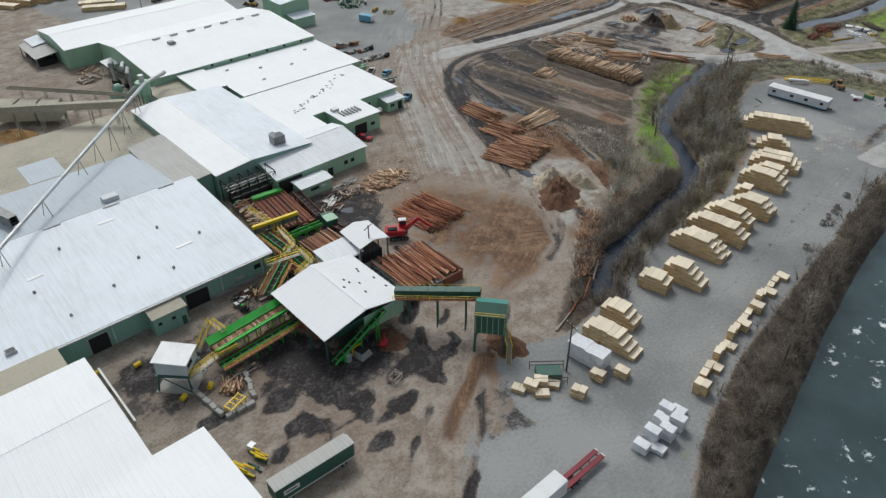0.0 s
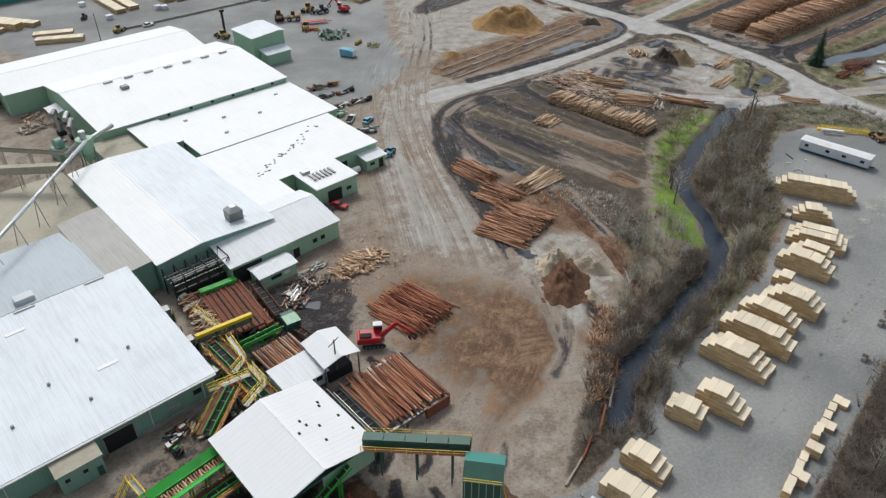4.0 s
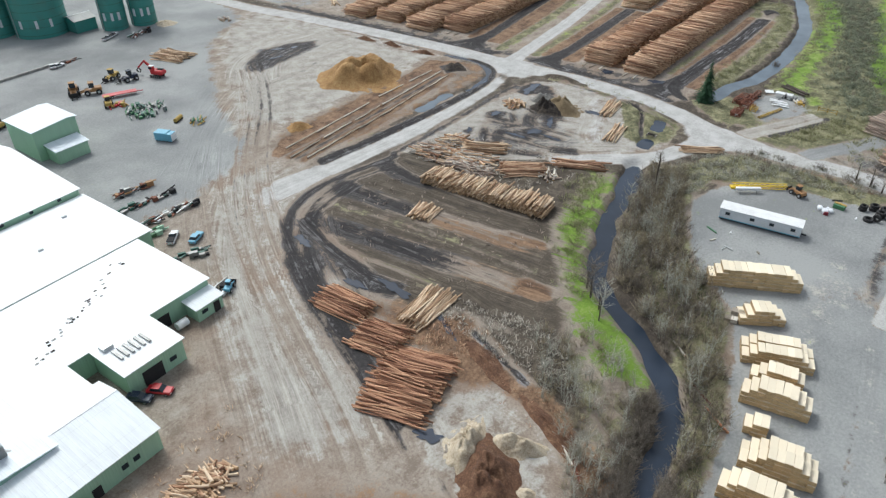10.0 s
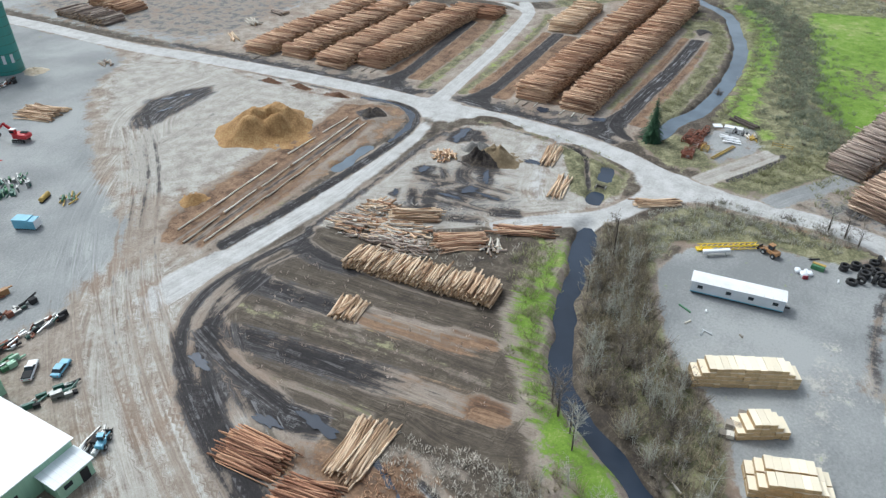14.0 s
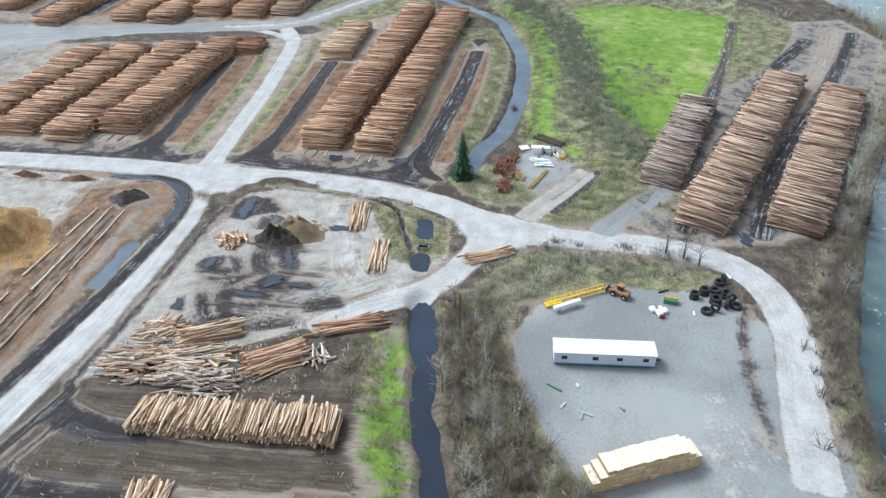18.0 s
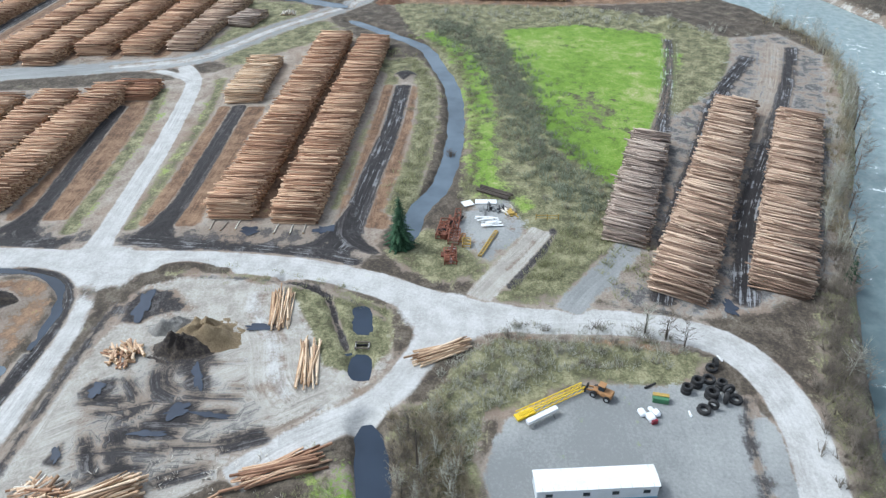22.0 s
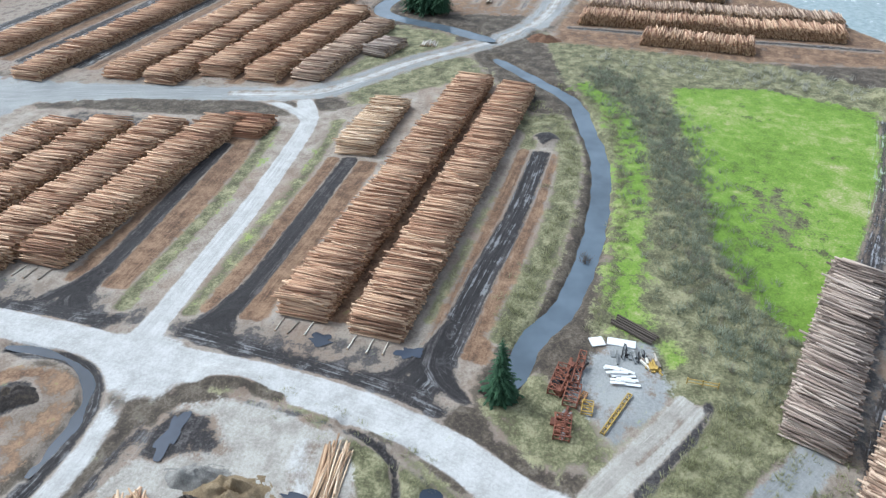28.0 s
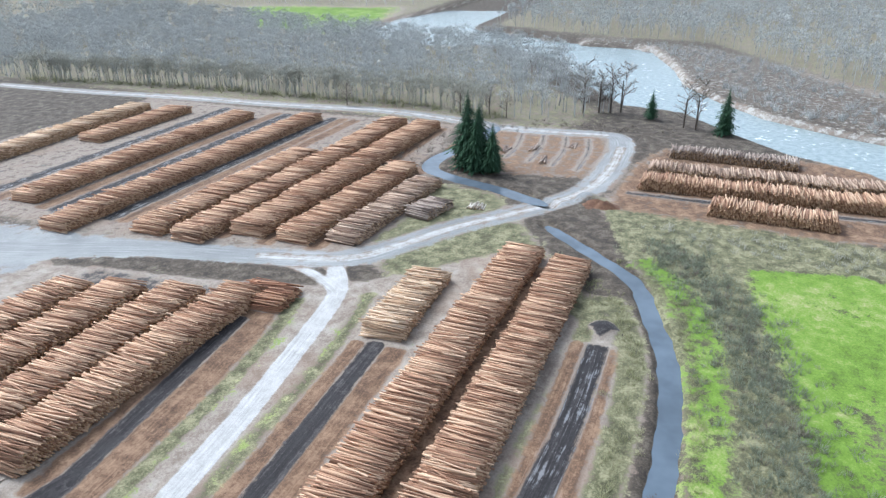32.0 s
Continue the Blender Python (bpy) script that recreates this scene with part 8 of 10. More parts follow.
# parked trailers, truck and poles
def wheels(e, xs, ys, r=0.5, w=0.3):
    for x in xs:
        for y in ys:
            t = cyl("wheel", (x, y - w / 2, r), (x, y + w / 2, r), r, M["rubber"], e, sides=16)
            cyl("rim", (x, y - w / 2 - 0.02, r), (x, y + w / 2 + 0.02, r), r * 0.5, M["galv"], t, sides=10)


gt = thing("chip_trailer", 29.9, 63.2, 0, -2, "dark green chip trailer with a pale roof", "trailer", "vehicles")
box("body", -6.6, 6.6, -1.3, 1.3, 1.1, 3.9, M["dkgreen"], gt, "", 0.06)
box("roof", -6.65, 6.65, -1.34, 1.34, 3.9, 4.0, M["roof_grey"], gt, "pale weathered roof", 0.04)
box("sign", -5.4, -2.8, -1.34, -1.3, 2.0, 3.0, M["white"], gt, "plain white panel with a dark bar")
box("bar", -5.0, -3.2, -1.36, -1.335, 2.4, 2.6, M["dark"], gt)
box("rail", -6.6, 6.6, -1.38, -1.3, 1.05, 1.25, M["white"], gt)
box("nose", 6.6, 7.0, -1.2, 1.2, 1.4, 3.8, M["galv"], gt, "", 0.15)
wheels(gt, (-5.6, -4.4), (-1.0, 1.0))
wheels(gt, (4.8,), (-1.0, 1.0), 0.45)
wt = thing("box_truck", 50.2, 37.0, 0, 0, "white box trailer parked on the asphalt", "trailer", "vehicles")
box("body", -6, 5.2, -1.3, 1.3, 1.0, 4.0, M["white"], wt, "", 0.05)
wheels(wt, (-4.6, -3.4, 4.0), (-1.0, 1.0))
box("underframe", -6, 5.2, -1.0, 1.0, 0.7, 1.0, M["dark"], wt)
fb = thing("flatbed_trailer", 60.4, 37.0, 0, 0, "dark red twin-rail flatbed trailer", "trailer", "vehicles")
for s in (1, -1):
    beam("rail", (-4.6, s * 0.62, 1.0), (4.4, s * 0.62, 1.0), 0.75, 0.35, M["maroon"], fb)
    box("light_bar", 4.2, 4.45, s * 0.62 - 0.4, s * 0.62 + 0.4, 0.85, 1.2, M["white"], fb)
for i in range(5):
    beam("crossmember", (-3.8 + i * 1.9, -0.9, 0.8), (-3.8 + i * 1.9, 0.9, 0.8), 0.2, 0.2, M["maroon"], fb)
wheels(fb, (-3.0, -1.8), (-0.95, 0.95), 0.48)


def pole(x, y, h, label, arms=1, rz=45):
    e = thing("power_pole", x, y, 0, rz, label, "power pole", "power poles")
    cyl("pole", (0, 0, -0.3), (0, 0, h), 0.17, M["bark"], e, 0.11, 8)
    for k in range(arms):
        z = h - 0.5 - k * 1.0
        beam("crossarm", (-1.4, 0.1, z), (1.4, 0.1, z), 0.12, 0.14, M["bark"], e)
        for x2 in (-1.2, -0.4, 0.4, 1.2):
            cyl("insulator", (x2, 0.1, z + 0.07), (x2, 0.1, z + 0.3), 0.06, M["white"], e, sides=6)
    return e


pole(75.3, 52.4, 11, "wooden power pole with a crossarm beside the lumber", 1, 80)
pole(69.6, 101.4, 9, "wooden power pole with a crossarm beside the shed", 1, 20)
pole(104, 300, 12, "grey steel pole at the lumber yard fence", 0)
pole(217, 105, 10, "wooden pole among the creek brush", 0)
dump = thing("green_dumpster", 71.8, 53.6, 0, -40, "dark green steel bin inside a fenced corner", "bin", "machines")
box("body", -2.2, 2.2, -1.3, 1.3, 0.1, 1.6, M["dkgreen"], dump, "", 0.1)
for x in (-3, 3):
    for y in (-2, 2):
        beam("fence_post", (x, y, -0.1), (x, y, 1.8), 0.1, 0.1, M["bark"], dump)
for y in (-2, 2):
    beam("fence_rail", (-3, y, 1.7), (3, y, 1.7), 0.08, 0.12, M["bark"], dump)
    beam("fence_rail", (-3, y, 0.9), (3, y, 0.9), 0.08, 0.12, M["bark"], dump)
crate = thing("timber_crate", 51.7, 70.7, 0, 15, "weathered timber crate standing on mud", "crate", "yard clutter")
for x in (-1, 1):
    for y in (-0.7, 0.7):
        beam("corner_post", (x, y, 0), (x, y, 1.5), 0.14, 0.14, M["log_white"], crate)
for z in (0.3, 0.9, 1.4):
    for y in (-0.7, 0.7):
        beam("slat", (-1, y, z), (1, y, z), 0.06, 0.18, M["log_white"], crate)
    for x in (-1, 1):
        beam("slat", (x, -0.7, z), (x, 0.7, z), 0.06, 0.18, M["log_white"], crate)
grate = thing("steel_hopper", 51.2, 79.6, 0, 10, "grey steel ground hopper beside the shed", "hopper", "machines")
bm = bmesh.new()
bmesh.ops.create_cone(bm, cap_ends=True, segments=4, radius1=1.9, radius2=1.3, depth=1.3, matrix=Matrix.Translation((0, 0, 0.65)) @ Matrix.Rotation(radians(45), 4, "Z"))
part("body", bm, M["galv"], grate)
box("lip", -1.0, 1.0, -1.0, 1.0, 1.3, 1.4, M["dark"], grate)
beam("pipe", (-1.4, 1.2, 0), (-1.2, 1.0, 2.0), 0.18, 0.18, M["yellow"], grate)
beam("pipe", (-1.2, 1.0, 2.0), (0.4, 0.6, 2.1), 0.18, 0.18, M["yellow"], grate)
gbx = thing("control_box", 48.4, 80.0, 0, 5, "grey-green control box on the mud", "box", "machines")
box("body", -0.5, 0.5, -0.5, 0.5, 0, 1.6, M["wall_green"], gbx, "", 0.05)
box("door", -0.4, 0.4, -0.53, -0.5, 0.2, 1.4, M["galv"], gbx)
rm = thing("red_machine", 55.6, 78.8, 0, 30, "small rusty red machine on the mud", "machine", "machines")
box("body", -0.9, 0.9, -0.6, 0.6, 0.3, 1.0, M["red"], rm, "", 0.1)
beam("arm", (0, 0, 1.0), (1.2, 0.4, 2.0), 0.18, 0.18, M["red"], rm)
wheels(rm, (-0.6, 0.6), (-0.6, 0.6), 0.35, 0.2)
for x, y, rz in ((13.6, 106.8, 0), (22.6, 91.2, 30), (27.2, 90.6, 50), (20.0, 104.0, 10), (41.8, 101.2, 20)):
    yb = thing("yellow_drum", x, y, 0, rz, "bright yellow drum on the mud", "drum", "yard clutter")
    cyl("body", (-0.6, 0, 0.45), (0.6, 0, 0.45), 0.45, M["yellow"], yb, sides=14)
    for x2 in (-0.3, 0.3):
        cyl("hoop", (x2 - 0.04, 0, 0.45), (x2 + 0.04, 0, 0.45), 0.48, M["yellow"], yb, sides=14)
stackr = thing("roller_stack", 24.2, 72.0, 0, 20, "stack of yellow-green conveyor rollers", "rollers", "yard clutter")
rng = np.random.default_rng(77)
for i in range(22):
    x, y = rng.uniform(-2.2, 2.2), rng.uniform(-1.6, 1.6)
    cyl("roller", (x, y - 1.0, 0.2 + (i % 3) * 0.35), (x + rng.normal(0, 0.2), y + 1.0, 0.2 + (i % 3) * 0.35), 0.17, M["yellow" if i % 3 else "dkgreen"], stackr, sides=8)
box("pad", 1.8, 2.9, 1.0, 2.1, 0, 1.1, M["wrap"], stackr, "pale yellow wrapped block")

# fittings on the halls
def fit(parent, name, x0, x1, y0, y1, z0, z1, key, label="", bevel=0.04):
    return box(name, x0, x1, y0, y1, z0, z1, M[key], parent, label, bevel)


# Doorways are panels on solid wall; the inside's shade is their dark colour.
for x0, x1 in ((33.6, 38.2), (15.2, 18.6), (-12, -8)):
    fit(mill, "doorway", x0, x1, 112.2, 112.35, 0, 3.6, "dark", "doorway panel in the dark colour of the unlit inside")
    fit(mill, "door_frame", x0 - 0.2, x0, 112.14, 112.3, 0, 3.7, "galv")
    fit(mill, "door_frame", x1, x1 + 0.2, 112.14, 112.3, 0, 3.7, "galv")
    fit(mill, "door_frame", x0, x1, 112.14, 112.3, 3.6, 3.8, "galv")
fit(mill, "gutter", -68, 52.6, 111.5, 111.9, 4.86, 5.1, "white", "white gutter")
for x in (1, 10, 19.5, 32, 41, 50):
    fit(mill, "downpipe", x, x + 0.14, 111.98, 112.14, 0.2, 4.9, "white")
fit(mill, "window", 48.4, 49.8, 112.2, 112.32, 2.4, 3.4, "glass")
fit(mill, "window", 44.0, 46.0, 112.2, 112.32, 1.6, 2.4, "galv")
fit(mill, "concrete_plinth", 39, 52, 111.9, 112.2, -0.1, 0.9, "concrete")
for i in range(7):
    x = -30 + 12.4 * i
    fit(mill, "ridge_vent", x, x + 3.6, 146.0, 146.5, 7.9, 8.4, "galv", "long grey ridge vent", 0.1)
for x, y in ((12, 128), (24, 121), (31, 126), (38, 133), (5, 136), (20, 138), (44, 126), (35, 119), (-10, 124), (-4, 140), (15, 118)):
    z = 5.2 + (y - 112.3) / 34.4 * 3.0
    fit(mill, "roof_vent", x - 0.25, x + 0.25, y - 0.2, y + 0.2, z, z + 0.5, "steel")
fit(mill, "roof_unit", 33, 36.4, 148.2, 150.4, 7.7, 9.0, "wall_white", "white roof ventilation unit", 0.1)
for x, y, l in ((29, 141, 3.4), (12, 132, 3.0), (38, 124, 3.6)):
    z = 5.22 + (y - 112.3) / 34.4 * 3.0
    fit(mill, "roof_patch", x, x + l, y, y + 0.9, z, z + 0.12, "roof_bright")
porch = thing("electrical_annex", 29, 110.6, 0, 0, "teal electrical annex with a beige roof", "shed", "mill buildings")
box("body", -3.2, 3.2, -1.7, 1.6, 0, 4.2, WT, porch, "", 0.05)
slab("roof", [(-3.4, -2.0, 4.25), (3.4, -2.0, 4.25), (3.4, 1.6, 4.7), (-3.4, 1.6, 4.7)], 0.12, M["roof_beige"], porch)
for x in (-2.4, 0.2):
    box("window", x, x + 0.7, -1.75, -1.69, 2.2, 2.9, M["glass"], porch)
box("door", 2.0, 2.9, -1.75, -1.69, 0.1, 2.1, M["dkgreen"], porch)

zr = lambda y: 7.4 + (y - 211) / 29 * 2.0
for i in range(7):
    x = 83.5 + i * 6.2
    fit(main, "roof_vent", x, x + 2.6, 238.0, 238.9, zr(238) - 0.05, zr(238) + 0.55, "galv", "long low roof vent", 0.08)
fit(main, "roof_fan", 86, 88.4, 231, 233.2, zr(231), zr(232) + 0.9, "steel", "dark roof fan", 0.3)
for i in range(6):
    x = 90 + i * 6.6
    fit(main, "window", x, x + 0.9, 210.88, 211.0, 6.3, 7.0, "glass")
for x, y in ((92, 205), (101, 200), (110, 196), (120, 204), (97, 191)):
    fit(mid, "roof_vent", x, x + 1.0, y, y + 0.5, 5.7 + (y - 184.6) / 25.9 * 0.25, 6.2 + (y - 184.6) / 25.9 * 0.25, "galv")
rng = np.random.default_rng(3)
for i in range(38):
    t = rng.random()
    x, y = 92 + 26 * t + rng.normal(0, 0.7), 165 + 15 * t + rng.normal(0, 0.6)
    fit(low, "debris_clump", x, x + rng.uniform(0.2, 0.8), y, y + rng.uniform(0.15, 0.4), 5.22 + (y - 161.2) * 0.013, 5.36 + (y - 161.2) * 0.013, "steel" if i % 2 else "soil", "", 0.02)
for i in range(6):
    fit(low2, "roof_rack", 101 + i * 1.1, 101.5 + i * 1.1, 154.4, 157.6, 5.15, 5.5, "steel", "", 0.02)
fit(low2, "roof_hatch", 100.2, 102.2, 158.4, 160, 5.15, 5.9, "galv")
fit(low2, "doorway", 102, 106, 150.86, 151.0, 0, 3.2, "dark")
fit(low2, "window", 107.4, 108.8, 150.86, 151.0, 1.6, 2.5, "glass")
fit(low, "doorway", 112, 115, 161.05, 161.2, 0, 3.0, "dark")
anx = hall("door_annex", 118.4, 124.4, 157.2, 160.8, 3.0, 3.4, 3.4, 160.7, "x", ("roof_white", "roof_white"), WG, "small pale green annex with a white roof")
fit(anx, "doorway", 122.2, 123.6, 157.05, 157.2, 0, 2.4, "dark")
fit(anx, "window", 119.4, 120.8, 157.05, 157.2, 1.4, 2.2, "glass")
tank = thing("white_tank", 115.6, 158.6, 0, 0, "white horizontal tank beside the green wall", "tank", "machines")
cyl("body", (-1.2, 0, 1.0), (1.2, 0, 1.0), 0.8, M["white"], tank, sides=16)
for x in (-0.8, 0.8):
    box("saddle", x - 0.1, x + 0.1, -0.6, 0.6, 0, 0.5, M["steel"], tank)
hv = thing("roof_cyclone", 77.2, 149.6, 6.0, 0, "grey steel dust unit on the workshop roof", "ventilator", "machines")
box("body", -1.6, 1.6, -1.3, 1.3, 0.4, 3.4, M["steel"], hv, "", 0.1)
bm = bmesh.new()
bmesh.ops.create_cone(bm, cap_ends=True, segments=4, radius1=2.2, radius2=0.9, depth=0.9, matrix=Matrix.Translation((0, 0, 3.85)) @ Matrix.Rotation(radians(45), 4, "Z"))
part("hood", bm, M["galv"], hv)
cyl("duct", (1.6, 0, 1.0), (3.0, -1.5, 0.4), 0.35, M["galv"], hv)
for x in (-1.4, 1.4):
    for y in (-0.9, 0.9):
        box("foot", x - 0.1, x + 0.1, y - 0.1, y + 0.1, -0.6, 0.4, M["steel"], hv)
for x in (88.5, 90.5):
    fit(office, "window", x, x + 1.1, 137.18, 137.3, 1.6, 2.6, "glass")
fit(office, "doorway", 83.5, 85, 137.18, 137.3, 0, 2.2, "dark")
fit(office, "doorway", 69.4, 76, 137.16, 137.3, 0, 3.8, "dark")
fit(cabin, "window", 75, 77.4, 132.08, 132.2, 1.3, 2.1, "glass")
fit(cabin, "sign", 78, 79.4, 132.08, 132.2, 1.4, 2.0, "white")
trs = thing("pipe_rack", 64, 141.5, 0, 0, "dark open steel pipe rack under the roof edge", "frame", "machines")
for i in range(6):
    beam("column", (-6 + i * 2.4, -2.2, 0), (-6 + i * 2.4, -2.2, 6.0), 0.2, 0.2, M["dark"], trs)
    beam("column", (-6 + i * 2.4, 2.6, 0), (-6 + i * 2.4, 2.6, 6.0), 0.2, 0.2, M["dark"], trs)
    beam("truss", (-6 + i * 2.4, -2.2, 6.0), (-6 + i * 2.4, 2.6, 6.0), 0.16, 0.3, M["dark"], trs)
    if i < 5:
        beam("diagonal", (-6 + i * 2.4, -2.2, 3.0), (-3.6 + i * 2.4, -2.2, 6.0), 0.12, 0.12, M["dark"], trs)
        beam("diagonal", (-6 + i * 2.4, -2.2, 6.0), (-3.6 + i * 2.4, 2.6, 6.0), 0.12, 0.12, M["dark"], trs)
for z in (3, 4.5, 6):
    beam("chord", (-6, -2.2, z), (6, -2.2, z), 0.16, 0.16, M["steel"], trs)
for y in (-1, 0.4, 1.6):
    cyl("pipe", (-6.2, y, 4.6), (6.2, y, 4.6), 0.22, M["steel"], trs)
box("machine", -5, 5, -1.6, 2.0, 0, 2.2, M["dark"], trs, "", 0.2)

wlean = thing("wing_lean_to", 56.4, 273.6, 0, 0, "low grey-roofed lean-to at the drying shed's end", "shed", "mill buildings")
slab("roof", [(-4.0, -9.4, 3.4), (3.6, -9.4, 4.4), (3.6, 10, 4.4), (-4.0, 10, 3.4)], 0.14, M["roof_grey"], wlean)
slab("upper_roof", [(-1.2, 2.0, 4.2), (3.6, 2.0, 4.9), (3.6, 12.0, 4.9), (-1.2, 12.0, 4.2)], 0.14, M["roof_pale"], wlean)
post_frame(wlean, [(x, y) for x in (-3.6, 3.2) for y in (-9, -2.6, 3.4, 9.6)], -0.2, 3.5, 0.25, "steel")
box("stock", -2.8, 2.6, -7.8, 7.8, 0, 1.8, M["dark"], wlean, "", 0.2)
sidel = thing("side_canopy", 69.6, 243.4, 0, 0, "small white canopy on the drying shed's wall", "canopy", "mill buildings")
slab("roof", [(-2.0, -3.6, 3.7), (1.7, -3.6, 4.3), (1.7, 3.6, 4.3), (-2.0, 3.6, 3.7)], 0.12, M["roof_bright"], sidel)
post_frame(sidel, [(-1.8, -3.3), (-1.8, 3.3)], -0.2, 3.7, 0.18, "steel")
ducts = thing("dust_duct", 68.6, 226, 0, 0, "dark bent dust ducts beside the drying shed", "duct", "machines")
for k, (x, y) in enumerate(((-1.2, 8), (0.6, 3), (-0.4, -3.5))):
    cyl("riser", (x, y, -0.2), (x, y, 7.4 + k * 0.5), 0.7, M["steel" if k % 2 else "galv"], ducts, sides=14)
    cyl("elbow", (x, y, 7.2 + k * 0.5), (x - 2.6, y - 6.5, 8.6), 0.65, M["galv" if k % 2 else "steel"], ducts, sides=14)
    box("base", x - 1.1, x + 1.1, y - 1.1, y + 1.1, -0.1, 1.1, M["dark"], ducts, "", 0.1)
beam("brace", (-1.2, 8, 5.2), (-0.4, -3.5, 5.2), 0.3, 0.3, M["dark"], ducts)
beam("brace", (-1.2, 8, 2.4), (0.6, 3, 6.4), 0.22, 0.22, M["steel"], ducts)
fan = thing("blower_house", 62.6, 219, 0, 12, "green blower housing beside the dust ducts", "machine", "machines")
box("housing", -1.8, 1.8, -2.2, 2.2, 0, 3.2, M["wall_teal"], fan, "", 0.15)
cyl("scroll", (-0.9, 0, 4.2), (0.9, 0, 4.2), 1.5, M["wall_teal"], fan, sides=20)
cyl("motor", (0.9, 0, 4.2), (2.4, 0, 4.2), 0.5, M["steel"], fan, sides=12)

# blow pipe on stays, cyclone and sawdust bins behind the mill
pipe = thing("blow_pipe", 64.4, 198, 0, 0, "long grey blow pipe carried over the roofs on posts", "pipe", "machines")
a, b_ = Vector((0, 0, 12)), Vector((-72, -79, 11.6))
for i in range(12):
    cyl("pipe_length", a + (b_ - a) * (i / 12), a + (b_ - a) * ((i + 0.985) / 12), 0.42, M["galv" if i % 3 else "wall_white"], pipe, sides=10)
for i, base in ((1, 4.4), (2, 4.4), (3, 4.4), (4, 6.0), (5, 7.6), (7, 7.0), (9, 5.8)):
    m = a + (b_ - a) * (i / 12)
    for s in (1, -1):
        beam("stay", Vector((m.x + 0.8 * s, m.y - 0.8 * s, base)), m, 0.12, 0.12, M["steel"], pipe)
cyc = thing("dust_cyclone", 65.4, 203.6, 0, 0, "green dust cyclone tower beside the drying shed", "cyclone", "machines")
cyl("cylinder", (0, 0, 7), (0, 0, 10.4), 2.0, M["wall_green"], cyc, sides=20)
cyl("cone", (0, 0, 3.4), (0, 0, 7), 0.4, M["wall_green"], cyc, 2.0, 20)
cyl("outlet", (0, 0, 10.4), (0, 0, 12.4), 0.8, M["galv"], cyc, sides=16)
for k in range(4):
    an = radians(45 + 90 * k)
    beam("leg", (2.2 * math.cos(an), 2.2 * math.sin(an), 0), (2.0 * math.cos(an), 2.0 * math.sin(an), 8), 0.22, 0.22, M["steel"], cyc)
cyl("inlet", (1.2, 0.6, 9.4), (9, 5.5, 9.2), 0.6, M["galv"], cyc, sides=12)
cyl("elbow", (-1.6, 0, 9.6), (-4.6, 2.5, 6.2), 0.6, M["galv"], cyc, sides=12)
conveyor("chip_gallery", (20, 226, 6.5), (56, 191.5, 9.6), 1.4, "roof_beige", "long weathered beige chip gallery on trestles", None, 0.9, 7, None, True)
conveyor("chip_gallery", (36, 230, 8.6), (62, 205, 6.6), 1.0, "roof_beige", "beige chip gallery crossing the sawdust bins", None, 0.7, 5)
conveyor("mill_gallery", (4, 205, 4.8), (16, 151, 8.8), 1.6, "steel", "dark steel gallery along the rear roof", None, 1.0, 6, None, True)
bins = thing("sawdust_bin", 38, 222, 0, -40, "weathered beige sawdust bins under the gallery", "bin", "machines")
for i in range(3):
    box("bin", -9 + i * 6.2, -3.4 + i * 6.2, -3, 3, 1.6, 6.2, M["roof_beige"], bins, "", 0.1)
    for x in (-8.6 + i * 6.2, -3.8 + i * 6.2):
        for y in (-2.6, 2.6):
            box("post", x - 0.2, x + 0.2, y - 0.2, y + 0.2, -0.1, 1.6, M["steel"], bins)
mound("sawdust_mound", 30, 216.5, 9, 4.5, 2.6, M["chips"], "yellow sawdust heap beside the flat roof", 41, -40, 3)
jumble(62, 243, 4, 3, 1.2, 30, ["log_grey", "log_white"], "grey stacked boards behind the mill", (1.5, 3), 20, 40)
jumble(64.5, 251, 3.4, 3.4, 1.0, 24, ["log_grey", "log_gold"], "weathered slabs beside the drying shed", (1.5, 3), 30, 40)
ramp = thing("white_rail", 13.4, 99, 0, 0, "white steel guard rail along the hall", "rail", "machines")
for x in (0, 1.0):
    beam("rail", (x, -8, 1.0), (x, 8, 1.0), 0.35, 0.25, M["white"], ramp)
    for i in range(6):
        beam("leg", (x, -7.5 + i * 3, 0), (x, -7.5 + i * 3, 1.0), 0.15, 0.15, M["steel"], ramp)
skyl = thing("roof_skylight", 4, 115.5, 5.5, 0, "small grey skylight box on the beige roof", "skylight", "machines")
box("frame", -0.9, 0.9, -0.7, 0.7, -0.4, 0.5, M["galv"], skyl, "", 0.06)
box("pane", -0.75, 0.75, -0.55, 0.55, 0.5, 0.54, M["glass"], skyl)


# ---- yard: vehicles, scrap, trailer house, tanks ----
home = thing("mobile_office", 214.8, 79.0, 0, -85, "long white mobile office trailer with small dark windows", "trailer", "buildings")
box("body", -8.8, 8.8, -1.8, 1.8, 0.55, 3.1, M["wall_white"], home, "", 0.06)
slab("roof", [(-8.95, -1.95, 3.12), (8.95, -1.95, 3.12), (8.95, 0, 3.36), (-8.95, 0, 3.36)], 0.08, M["white"], home)
slab("roof", [(-8.95, 0, 3.36), (8.95, 0, 3.36), (8.95, 1.95, 3.12), (-8.95, 1.95, 3.12)], 0.08, M["white"], home)
box("underframe", -8.6, 8.6, -1.5, 1.5, 0.1, 0.55, M["dark"], home)
box("skirt", -8.8, 8.8, -1.84, -1.78, 0.5, 0.72, M["blue"], home, "thin blue-grey skirt strip", 0.01)
